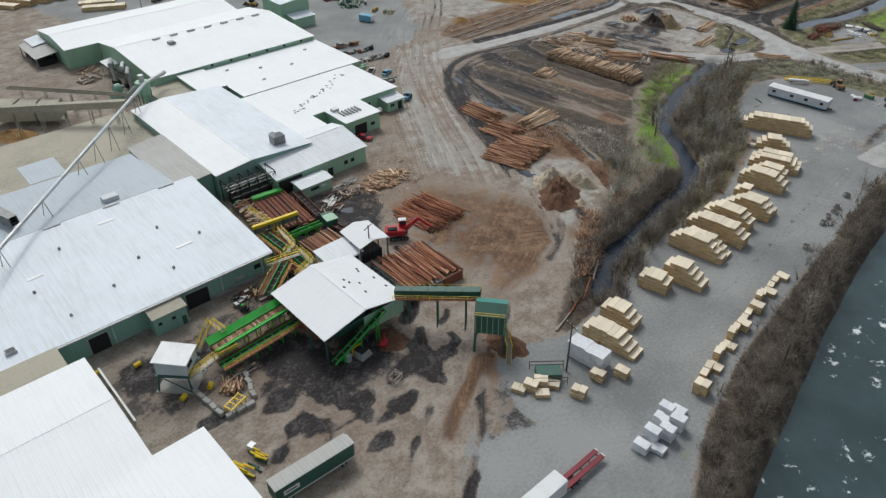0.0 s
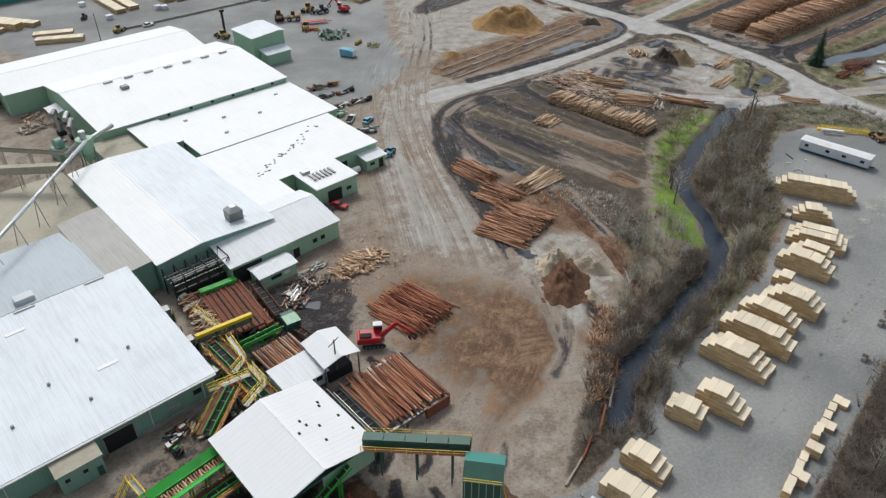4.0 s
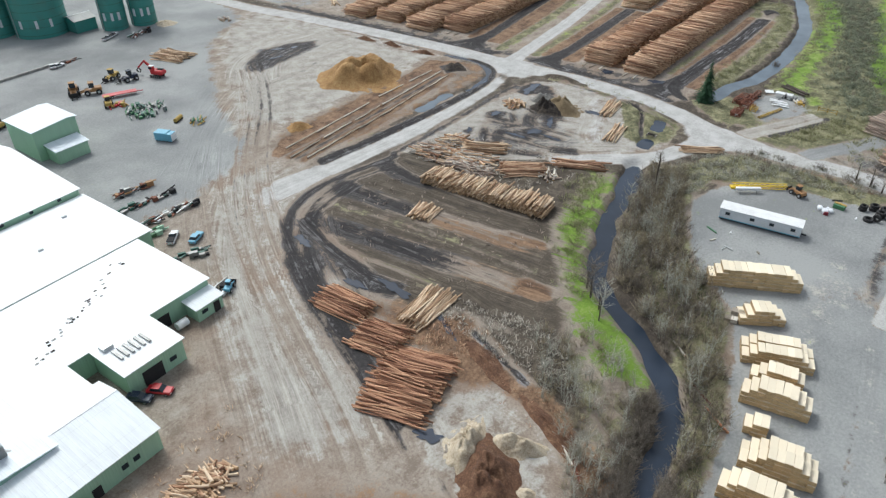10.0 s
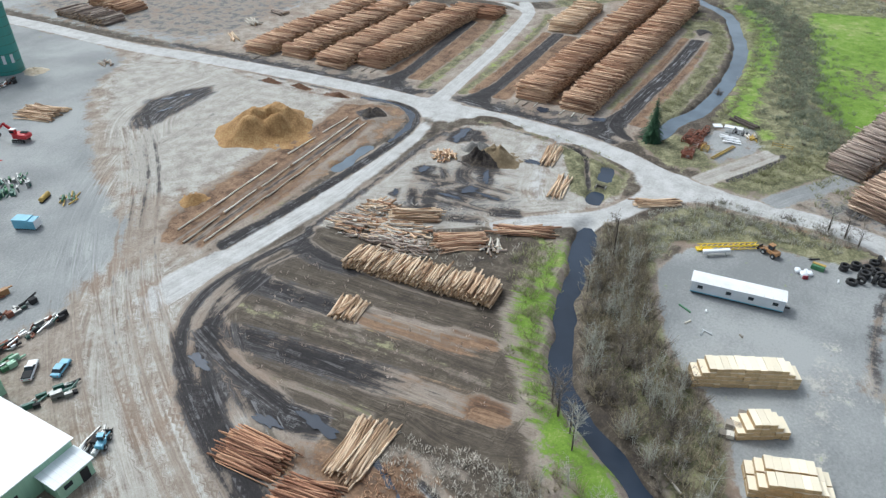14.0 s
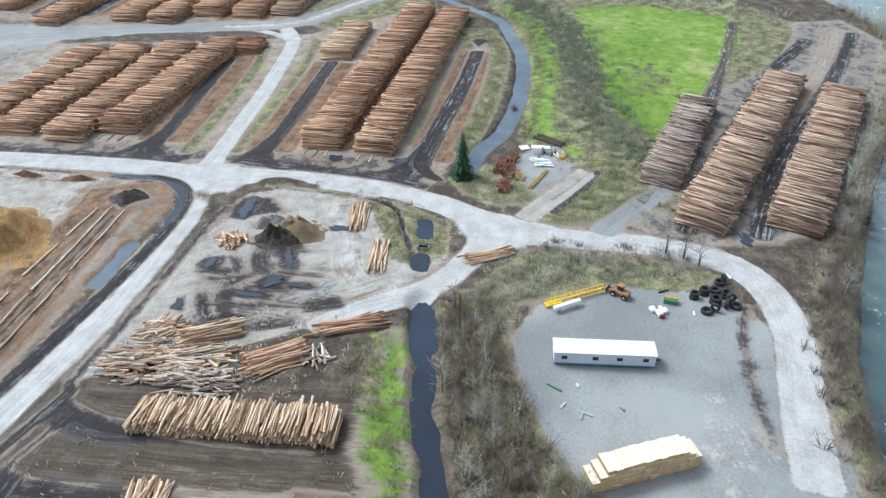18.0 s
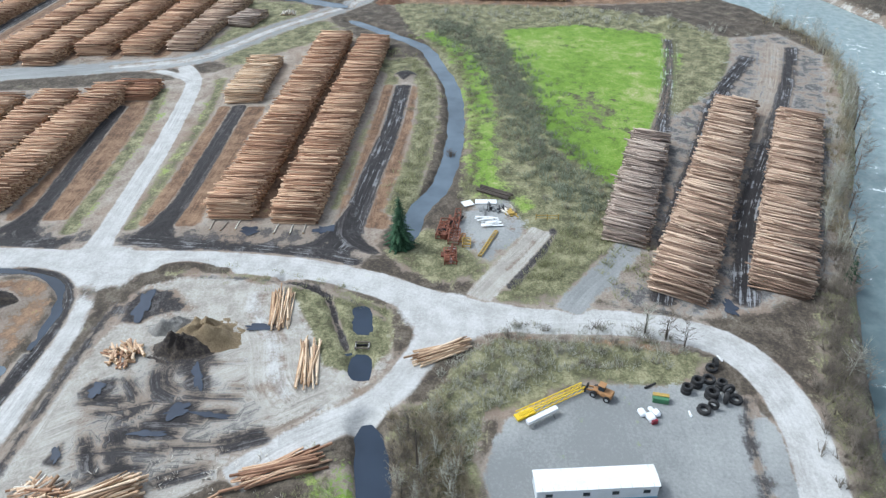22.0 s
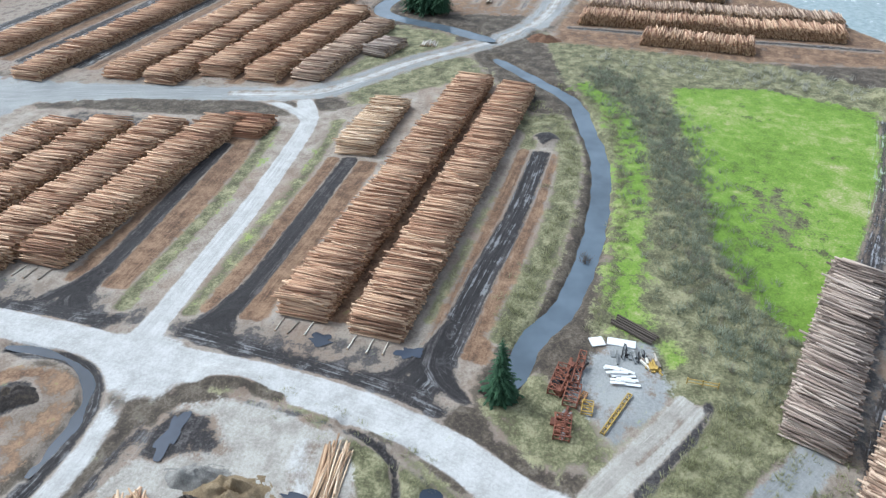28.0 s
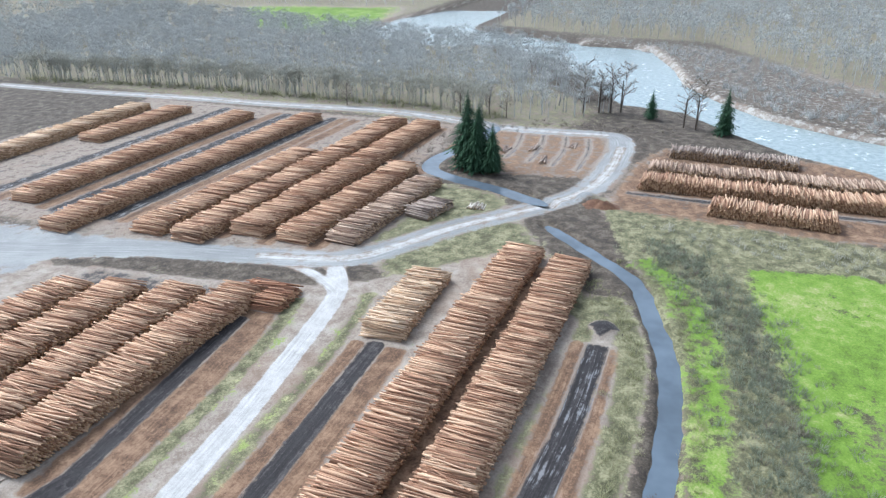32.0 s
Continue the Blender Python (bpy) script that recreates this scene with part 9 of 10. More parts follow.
for x in (-7.0, -1.6, 2.6, 7.1):
    w = box("window", x - 0.5, x + 0.5, -1.86, -1.8, 1.6, 2.3, M["glass"], home, "", 0.01)
    box("window_frame", x - 0.58, x + 0.58, -1.85, -1.79, 1.52, 1.58, M["galv"], w, "", 0.005)
    box("window_frame", x - 0.58, x + 0.58, -1.85, -1.79, 2.32, 2.38, M["galv"], w, "", 0.005)
box("door", 4.6, 5.5, 1.79, 1.85, 0.6, 2.6, M["wall_white"], home)
box("hitch", 8.8, 10.0, -0.2, 0.2, 0.4, 0.6, M["dark"], home)
for i in range(11):
    box("roof_seam", -8.0 + i * 1.6, -7.95 + i * 1.6, -1.9, 1.9, 3.13, 3.2, M["galv"], home, "", 0.005)


def car(x, y, rz, key, label, kind="car", ln=4.5):
    e = thing(kind, x, y, 0, rz, label, "car" if kind == "car" else "pickup", "vehicles")
    h = ln / 2
    bm = bmesh.new()
    bm_box(bm, -h, h, -0.88, 0.88, 0.32, 0.95, 0.14)
    part("body", bm, M[key], e)
    c0, c1 = (-h * 0.72, h * 0.42) if kind == "car" else (-0.4, h * 0.42)
    v = [(c0, -0.82, 0.93), (c1, -0.82, 0.93), (c1, 0.82, 0.93), (c0, 0.82, 0.93), (c0 + 0.45, -0.68, 1.48), (c1 - 0.7, -0.68, 1.48), (c1 - 0.7, 0.68, 1.48), (c0 + 0.45, 0.68, 1.48)]
    top = obj("cabin", v, [(0, 1, 5, 4), (1, 2, 6, 5), (2, 3, 7, 6), (3, 0, 4, 7), (4, 5, 6, 7), (3, 2, 1, 0)], M["glass"], e)
    box("roof", c0 + 0.42, c1 - 0.66, -0.7, 0.7, 1.47, 1.53, M[key], top, "", 0.02)
    if kind != "car":
        box("bed", -h + 0.1, -0.5, -0.8, 0.8, 0.9, 1.1, M["dark"], e)
    wheels(e, (-h * 0.62, h * 0.62), (-0.8, 0.8), 0.33, 0.22)
    for s in (1, -1):
        box("headlight", h - 0.06, h + 0.02, s * 0.6 - 0.18, s * 0.6 + 0.18, 0.6, 0.78, M["white"], e, "", 0.01)
        box("tail_light", -h - 0.02, -h + 0.06, s * 0.6 - 0.15, s * 0.6 + 0.15, 0.62, 0.8, M["red"], e, "", 0.01)
    box("bumper", h - 0.02, h + 0.1, -0.8, 0.8, 0.32, 0.5, M["dark"], e, "", 0.03)
    return e


car(99.4, 149.2, -62, "navy", "black car parked beside the green wall")
car(102.6, 147.8, -62, "red", "bright red car parked beside the green wall")
car(136.6, 181.0, 25, "blue", "light blue car parked near the scrap rows")
car(133.6, 185.4, 40, "white", "white pickup beside the scrap rows", "pickup", 5.2)
car(126.2, 310.6, 5, "white", "white car at the concrete barrier")
car(179.4, 309.6, 10, "white", "white car at the concrete barrier")
car(210.4, 323.6, 30, "white", "white pickup beside the silos", "pickup", 5.2)
car(206.8, 322.0, 20, "white", "white pickup beside the silos", "pickup", 5.2)
car(177.6, 310.8, 70, "galv", "silver car on the open yard")


def loader(x, y, rz, key, label, scale=1.0):
    e = thing("wheel_loader", x, y, 0, rz, label, "loader", "machines")
    box("rear_body", -2.8, -0.2, -1.1, 1.1, 0.9, 2.1, M[key], e, "", 0.15)
    box("front_frame", -0.2, 1.8, -0.7, 0.7, 0.8, 1.5, M[key], e, "", 0.1)
    c = box("cab", -0.9, 0.5, -0.75, 0.75, 2.1, 3.5, M["glass"], e, "", 0.08)
    box("cab_roof", -1.0, 0.6, -0.85, 0.85, 3.5, 3.65, M[key], c, "", 0.04)
    for s in (1, -1):
        beam("lift_arm", (0.8, s * 0.6, 1.6), (3.4, s * 0.6, 0.9), 0.25, 0.35, M[key], e)
        beam("fork", (3.4, s * 0.6, 0.5), (5.0, s * 0.6, 0.35), 0.2, 0.16, M["dark"], e)
    box("carriage", 3.2, 3.5, -1.1, 1.1, 0.3, 1.6, M["dark"], e, "", 0.05)
    wheels(e, (-1.9, 1.3), (-1.15, 1.15), 0.8, 0.6)
    e.scale = (scale,) * 3
    return e


loader(183.3, 283.6, 200, "old_yellow", "yellow wheel loader in the machine yard")
loader(186.0, 277.6, 170, "navy", "dark blue wheel loader in the machine yard")
loader(168.4, 281.8, 240, "orange", "tan log loader in the machine yard", 1.15)
loader(172.2, 277.6, 150, "orange", "tan wheel loader in the machine yard", 1.1)
loader(169.6, 264.6, 60, "old_yellow", "yellow loader beside the red trailer", 0.9)
loader(128.8, 160.6, 30, "blue", "small teal forklift beside the annex", 0.62)
loader(141.0, 277.6, 110, "old_yellow", "yellow loader behind the machine shop", 0.9)
loader(115, 311.4, 15, "old_yellow", "yellow platform lift beside the barrier", 0.8)
loader(110.8, 337, 60, "navy", "dark forklift between lumber rows", 0.7)
loader(234.0, 75.4, 60, "orange", "tan loader parked beside the yellow boom", 0.75)
mast = thing("crane_mast", 142.8, 278.6, 0, 0, "dark upright crane mast behind the machine shop", "mast", "machines")
box("mast", -0.35, 0.35, -0.35, 0.35, 0, 9.5, M["dark"], mast, "", 0.05)
box("head", -0.7, 0.9, -0.5, 0.5, 9.3, 10.0, M["dark"], mast)
box("base", -1.4, 1.4, -1.2, 1.2, 0, 0.8, M["dark"], mast)
red_bed = thing("red_trailer", 176.2, 268.6, 0, -25, "faded red flat trailer in the machine yard", "trailer", "vehicles")
box("deck", -5.2, 5.2, -1.2, 1.2, 0.9, 1.15, M["red"], red_bed, "", 0.04)
beam("drawbar", (5.2, 0, 0.8), (7.2, 0, 0.6), 0.3, 0.2, M["red"], red_bed)
wheels(red_bed, (-3.6, -2.4), (-1.0, 1.0), 0.45)
tub = thing("blue_container", 164.6, 229.4, 0, -68, "light blue steel container with an open top", "container", "vehicles")
box("body", -2.7, 2.7, -1.3, 1.3, 0.3, 2.5, M["blue"], tub, "", 0.08)
box("lid", -2.75, 1.2, -1.35, 1.35, 2.5, 2.7, M["blue"], tub, "", 0.05)
box("end_plate", 2.7, 2.8, -1.25, 1.25, 0.4, 2.4, M["white"], tub)
box("skid", -2.6, 2.6, -1.0, -0.7, 0, 0.3, M["dark"], tub)
box("skid", -2.6, 2.6, 0.7, 1.0, 0, 0.3, M["dark"], tub)


def scrap(x, y, lx, ly, n, keys, label, seed, rz=0.0, h=1.2):
    """A heap of machine parts: beams, plates, drums and boxes."""
    rng = np.random.default_rng(seed)
    e = thing("scrap_row", x, y, 0, rz, label, "scrap", "scrap rows")
    for i in range(n):
        px, py = rng.uniform(-lx / 2, lx / 2), rng.uniform(-ly / 2, ly / 2)
        z = rng.uniform(0.1, h * 0.6)
        key = str(rng.choice(keys))
        q = rng.random()
        a = rng.normal(0, 0.3)
        if q < 0.55:
            l = rng.uniform(1.0, 3.6)
            beam("beam", (px - l / 2 * math.cos(a), py - l / 2 * math.sin(a), z), (px + l / 2 * math.cos(a), py + l / 2 * math.sin(a), z + rng.uniform(0, 0.3)), rng.uniform(0.15, 0.4), rng.uniform(0.15, 0.4), M[key], e)
        elif q < 0.8:
            w, d, t = rng.uniform(0.3, 1.0, 3)
            box("casing", px - w, px + w, py - d * 0.6, py + d * 0.6, 0, t * h, M[key], e, "", 0.05)
        else:
            l = rng.uniform(0.6, 1.6)
            cyl("drum", (px - l / 2, py, 0.4), (px + l / 2, py + rng.uniform(-0.3, 0.3), 0.4), rng.uniform(0.25, 0.4), M[key], e, sides=10)
    return e


scrap(141.5, 211.6, 11, 2.4, 34, ["rust", "steel", "dark", "orange"], "row of rusty machine parts and beams", 1, -10, 1.8)
scrap(140, 204.2, 17, 2.2, 44, ["steel", "dkgreen", "rust", "dark"], "row of grey and green scrap steel", 2, -6, 1.3)
scrap(138.6, 195.0, 17, 2.8, 54, ["rust", "steel", "dark", "galv", "dkgreen"], "row of rusty conveyors and steel offcuts", 3, -4, 1.4)
scrap(131.6, 191.0, 6, 2.4, 18, ["old_green", "steel", "wall_green"], "green machine frames beside the hall", 4, -10, 1.5)
scrap(131.5, 177.0, 8, 3.0, 26, ["dkgreen", "steel", "dark"], "dark machine parts beside the white hall", 5, -30, 1.4)
scrap(127.6, 161.8, 5, 3.0, 18, ["dark", "steel", "white"], "dark clutter beside the annex", 6, 20, 1.2)
scrap(173.8, 251.6, 11, 12, 80, ["dkgreen", "old_green", "dkgreen", "steel"], "green machine frames heaped in the yard", 7, 60, 1.9)
scrap(177.4, 231.4, 4, 4, 22, ["old_green", "old_yellow", "steel"], "yellow-green machine frames in the yard", 8, 40, 1.7)
scrap(171.2, 262.0, 4, 5, 20, ["old_yellow", "orange", "red"], "yellow and red machine parts in the yard", 9, 50, 1.6)
scrap(217.2, 317.0, 10, 5, 46, ["steel", "dkgreen", "dark", "rust", "white"], "clutter of machines at the foot of the silos", 10, 20, 2.0)
scrap(184, 311.4, 8, 1.5, 16, ["dark", "steel", "rust"], "dark pipes and beams at the barrier", 11, 5, 0.8)
scrap(84, 131, 6, 2.0, 22, ["concrete", "log_white", "steel"], "grey blocks and timber ends beside the workshop", 12, 15, 0.8)
scrap(76.4, 126.0, 4, 2.5, 12, ["galv", "concrete", "steel"], "grey steel boxes beside the conveyor", 13, 20, 1.0)
scrap(50, 106.0, 5, 5, 40, ["dark", "dkgreen", "steel", "rust"], "dark machinery against the sawmill wall", 14, 0, 2.0)
scrap(57.8, 104.0, 4, 8, 44, ["dark", "old_yellow", "steel", "dkgreen", "rust"], "tangle of dark and yellow machinery", 15, 0, 2.2)
scrap(44, 108.4, 7, 3, 30, ["dark", "rust", "steel"], "scrap and dark spoil along the sawmill wall", 16, 5, 1.0)
scrap(61.5, 125.5, 3, 10, 30, ["old_yellow", "dkgreen", "steel"], "yellow and green machine frames under the gantry", 17, 80, 2.4)
scrap(66.5, 120.0, 5, 4, 24, ["dark", "steel", "rust"], "dark machinery beside the gantry", 18, 0, 2.0)
tank = thing("yellow_tank", 175.0, 237.4, 0, 25, "yellow tank on a skid", "tank", "machines")
cyl("body", (-1.8, 0, 0.8), (1.8, 0, 0.8), 0.6, M["old_yellow"], tank, sides=14)
box("skid", -2, 2, -0.5, 0.5, 0, 0.25, M["dark"], tank)


def silo(x, y, r, h, label):
    e = thing("silo", x, y, 0, 0, label, "silo", "silos")
    cyl("shell", (0, 0, -0.2), (0, 0, h), r, M["teal"], e, sides=36)
    cyl("cone_roof", (0, 0, h), (0, 0, h + r * 0.5), r * 1.02, M["galv"], e, 0.5, 36)
    for k in range(int(h / 3)):
        bm = bmesh.new()
        bm_cyl(bm, (0, 0, k * 3 + 1.2), (0, 0, k * 3 + 1.32), r + 0.06, None, 36)
        part("hoop", bm, M["dkgreen"], e)
    for an in (200, 235, 265):
        c, s = math.cos(radians(an)), math.sin(radians(an))
        bm = bmesh.new()
        bm_box(bm, -0.5, 0.5, -0.08, 0.08, 4, 7, 0, Matrix.Translation((c * (r + 0.05), s * (r + 0.05), 0)) @ Matrix.Rotation(radians(an + 90), 4, "Z"))
        part("panel", bm, M["wall_white"], e, "pale rectangular panel")
    beam("ladder", (-r - 0.2, 0, 0), (-r - 0.2, 0, h), 0.5, 0.1, M["galv"], e)
    return e


silo(217.5, 332.6, 5.0, 24, "tall teal silo with pale panels")
silo(228, 328.4, 5.0, 24, "tall teal silo with pale panels")
silo(198, 352, 10, 20, "broad teal storage tank with a pale roof")
silo(186, 366, 9, 20, "broad teal storage tank with a pale roof")
link_roof = hall("silo_annex", 204, 213, 338, 347, 4.5, 6.0, 4.5, 342, "x", ("roof_grey", "roof_grey"), M["teal"], "low teal annex between the tanks")
mound("chip_mound", 232, 320, 4, 5, 1.6, M["sawdust"], "pale spill of sawdust beside the silo", 51)

# lumber yard beyond the barrier
for x, y0, y1, t in ((125, 368, 335, 2), (131, 375, 335.5, 2), (137, 371, 355, 2), (146.5, 375, 335.5, 2), (151.5, 370, 334.5, 2)):
    lumber_stack(x - 2, y0, x - 2, y1, t, 4.2, 1, "long double-height row of pale lumber", (0, 0))
lumber_stack(88, 328, 101, 322, 1, 4.2, 1, "row of pale lumber packages", (0, 0))
lumber_stack(86, 318, 101, 310, 2, 4.2, 1, "row of pale lumber packages", (0, 0))
for x, y in ((117.2, 331.2), (137.4, 330.4), (139.4, 328.6), (115.4, 356.8)):
    lumber_stack(x, y, x + 0.1, y - 2.6, 2, 2.4, 1, "small pile of wrapped lumber packages", (0, 0), "wrap")
barrier = thing("concrete_barrier", 150, 312.6, 0, 0, "long line of weathered concrete barrier blocks", "barrier", "yard blocks")
for i in range(34):
    ob = new("block", bl_me)
    ob.parent = barrier
    ob.matrix_basis = pose(-33 + i * 2.0, rng.normal(0, 0.1), 0, 0, 0, rng.normal(0, 2)) @ Matrix.Diagonal((1.15, 0.8, 1.0, 1))
store = hall("lumber_store", 88, 124, 382, 402, 6, 8, 6, 392, "x", ("roof_grey", "roof_grey"), M["teal"], "open teal lumber store behind the lumber rows")

# trailer yard clutter
def tyre(x, y, r, w, rz, lying, label="large black rubber tyre on the gravel", z=0.0):
    e = thing("tyre", x, y, z, rz, label, "tyre", "tyres")
    bm = bmesh.new()
    n, m = 22, 8
    ring = []
    for i in range(n):
        a = 2 * math.pi * i / n
        row = []
        for k in range(m):
            b2 = 2 * math.pi * k / m
            rr = r * 0.76 + r * 0.24 * math.copysign(abs(math.cos(b2)) ** 0.6, math.cos(b2))
            zz = w / 2 * math.copysign(abs(math.sin(b2)) ** 0.6, math.sin(b2))
            if k in (0, 1, 7) and i % 2:
                rr *= 0.965
            p = (rr * math.cos(a), rr * math.sin(a), zz + w / 2) if lying else (rr * math.cos(a), zz, rr * math.sin(a) + r)
            row.append(bm.verts.new(p))
        ring.append(row)
    for i in range(n):
        for k in range(m):
            bm.faces.new((ring[i][k], ring[(i + 1) % n][k], ring[(i + 1) % n][(k + 1) % m], ring[i][(k + 1) % m]))
    bmesh.ops.recalc_face_normals(bm, faces=bm.faces[:])
    part("tread", bm, M["rubber"], e)
    return e


for i, (x, y, lying) in enumerate([(235.2, 60.9, 1), (236.8, 58.8, 1), (234.2, 57.0, 1), (236.4, 54.8, 1), (233.0, 55.0, 0), (231.0, 59.0, 1), (231.6, 57.4, 0), (235.0, 54.0, 0), (238.0, 56.4, 1), (241.6, 54.4, 0), (240.8, 55.2, 1), (233.4, 53.2, 1)]):
    tyre(x, y, 0.95 + 0.12 * (i % 3), 0.75, 40 * i, lying)
    if i in (0, 1, 2, 3):
        tyre(x + 0.1, y - 0.1, 0.95 + 0.12 * (i % 3), 0.75, 40 * i + 9, 1, "large black rubber tyre stacked on another", 0.76)

boom = thing("lattice_boom", 231.9, 83.9, 0, -59, "yellow lattice crane boom lying on the gravel", "crane boom", "machines")
for y in (-0.55, 0.55):
    for z in (0.25, 1.2):
        beam("chord", (-6.6, y, z), (6.6, y, z), 0.14, 0.14, M["yellow"], boom)
for i in range(11):
    x = -6.4 + i * 1.2
    for y in (-0.55, 0.55):
        beam("lacing", (x, y, 0.25), (x + 1.1, y, 1.2), 0.08, 0.08, M["yellow"], boom)
    beam("lacing", (x, -0.55, 1.2), (x + 1.1, 0.55, 1.2), 0.08, 0.08, M["yellow"], boom)
box("foot", -6.9, -3.4, -0.7, 0.7, 0.1, 0.5, M["yellow"], boom)
wb = thing("white_beam", 228.4, 85.6, 0, -57, "long white steel beam on trestles", "beam", "yard clutter")
box("beam", -3.0, 3.0, -0.45, 0.45, 0.8, 1.4, M["white"], wb, "", 0.05)
for x in (-2.0, 2.0):
    beam("trestle", (x, -1.0, 0), (x, 0, 0.8), 0.12, 0.12, M["steel"], wb)
    beam("trestle", (x, 1.0, 0), (x, 0, 0.8), 0.12, 0.12, M["steel"], wb)
bags = thing("white_bag", 229.0, 68.0, 0, 20, "white sacks and a red box on the gravel", "sacks", "yard clutter")
for x, y, s in ((0, 0, 0.9), (1.4, 0.8, 0.8), (0.6, -1.4, 0.75), (1.6, -1.0, 0.6)):
    bm = bmesh.new()
    bm_box(bm, x - s, x + s, y - s * 0.7, y + s * 0.7, 0, s * 1.1, 0.25)
    part("sack", bm, M["wrap"], bags)
box("red_box", -1.2, -0.4, -0.6, 0.4, 0, 0.8, M["maroon"], bags, "faded red box")
gy = thing("green_bin_box", 233.1, 65.6, 0, -10, "green and yellow steel box on the gravel", "box", "yard clutter")
box("body", -0.7, 0.7, -1.3, 1.3, 0, 1.0, M["old_green"], gy, "", 0.06)
box("lid", 0.0, 0.75, -1.35, 1.35, 1.0, 1.15, M["old_yellow"], gy, "yellow lid")
for i, (x, y, l, a, key) in enumerate([(206.6, 87.2, 3.0, 60, "old_green"), (202.7, 85.7, 1.6, -30, "log_white"), (207.7, 83.3, 1.0, 10, "white"), (201.4, 81.8, 2.2, 70, "galv"), (200.8, 82.6, 1.6, -10, "galv"), (203.3, 76.0, 1.0, 40, "log_white"), (236.5, 66.6, 2.4, -60, "dark"), (230.2, 61.4, 1.4, 0, "white"), (243.5, 53.0, 1.6, 20, "white")]):
    d = thing("loose_timber", x, y, 0, a, "loose length of timber or pipe on the gravel", "timber", "yard clutter")
    box("length", -l / 2, l / 2, -0.15, 0.15, 0, 0.25, M[key], d, "", 0.03)
    box("batten", -l / 3, -l / 3 + 0.12, -0.3, 0.3, 0.25, 0.33, M[key], d, "", 0.01)

# salvage corner beside the fir
def rack(x, y, rz, ln, w, h, bays, key, label):
    e = thing("steel_rack", x, y, 0, rz, label, "rack", "salvage racks")
    for s in (1, -1):
        for z in (0.3, h):
            beam("rail", (-ln / 2, s * w / 2, z), (ln / 2, s * w / 2, z), 0.16, 0.2, M[key], e)
    for i in range(bays + 1):
        xx = -ln / 2 + ln * i / bays
        for s in (1, -1):
            beam("post", (xx, s * w / 2, 0), (xx, s * w / 2, h), 0.16, 0.16, M[key], e)
        for z in (0.3, h):
            beam("rung", (xx, -w / 2, z), (xx, w / 2, z), 0.14, 0.14, M[key], e)
        if i < bays:
            beam("diagonal", (xx, -w / 2, h), (xx + ln / bays, w / 2, h), 0.1, 0.1, M[key], e)
    return e


rack(287.4, 101.0, -4, 8.5, 1.2, 1.6, 4, "rust", "long rusty red steel frame in the salvage yard")
rack(284.2, 104.0, -8, 7.0, 2.2, 1.4, 5, "rust", "rusty red steel roller frame in the salvage yard")
rack(281.0, 101.4, -4, 4.6, 2.4, 1.4, 4, "rust", "rusty red steel frame beside a yellow one")
rack(273.6, 102.0, 2, 4.8, 2.6, 1.2, 5, "rust", "short rusty red roller frame beside brush")
rack(279.0, 98.6, 0, 2.6, 1.8, 0.9, 2, "old_yellow", "yellow steel frame in the salvage yard")
rack(281.0, 99.6, -15, 2.6, 0.8, 0.8, 2, "orange", "tan steel box frame in the salvage yard")
rack(279.2, 93.8, -21, 10.6, 0.7, 0.4, 8, "old_yellow", "yellowed steel ladder frame lying in grass")
scrap(285.6, 102.8, 8, 3, 40, ["rust", "rust", "dark"], "rusty red machine parts in the salvage yard", 31, -20, 1.2)
scrap(274.6, 102.4, 5, 2.4, 26, ["rust", "rust", "steel"], "rusty red machine parts in the salvage yard", 32, 0, 1.1)
girders = thing("girder_stack", 301.4, 92.2, 0, 60, "dark weathered girders stacked in the grass", "girders", "yard clutter")
for i in range(5):
    beam("girder", (-4.6 + 0.2 * (i % 2), -1.3 + 0.65 * i, 0.45 + 0.12 * (i % 3)), (4.6 - 0.3 * (i % 3), -1.4 + 0.65 * i, 0.5), 0.3, 0.5, M["bark"], girders)
for x in (-3, 3):
    beam("bearer", (x, -1.6, 0.12), (x, 1.6, 0.12), 0.2, 0.2, M["bark"], girders)
scrap(294.2, 92.6, 2, 6, 18, ["steel", "dark"], "dark pipes stacked on the gravel", 34, 10, 0.6)
scrap(292.6, 88.4, 2.4, 2.6, 18, ["old_yellow", "log_white"], "yellowish frames at the edge of the grass", 35, 20, 0.8)
sheetsx = thing("white_sheet_stack", 288.2, 93.6, 0, 20, "untidy stack of white sheets and profiles", "sheets", "yard clutter")
rng = np.random.default_rng(61)
for i in range(16):
    x, y = rng.uniform(-2.4, 2.4), rng.uniform(-1.4, 1.4)
    bm = bmesh.new()
    bm_box(bm, -1.3, 1.3, -0.3, 0.3, 0.05 + i * 0.05, 0.1 + i * 0.05, 0, pose(x, y, 0, 0, 0, 80 + rng.normal(0, 10)))
    part("sheet", bm, M["white"], sheetsx)
for x, y, rz, a, b2 in ((297.2, 94.2, 0, 1.0, 2.6), (296.4, 98.6, 25, 1.2, 1.3)):
    t = thing("white_tarp_board", x, y, 0, rz, "white board lying on the gravel", "board", "yard clutter")
    box("board", -a, a, -b2, b2, 0.1, 0.32, M["white"], t, "", 0.04)
    box("bearer", -a * 0.8, -a * 0.6, -b2, b2, 0, 0.1, M["bark"], t)
    box("bearer", a * 0.6, a * 0.8, -b2, b2, 0, 0.1, M["bark"], t)
gate = thing("yellow_gate", 289.6, 80.0, 0, 90, "weathered yellow pipe gate at the track's end", "gate", "yard clutter")
for z in (0.5, 1.2):
    beam("pipe_rail", (-2.6, 0, z), (2.6, 0, z), 0.12, 0.12, M["old_yellow"], gate)
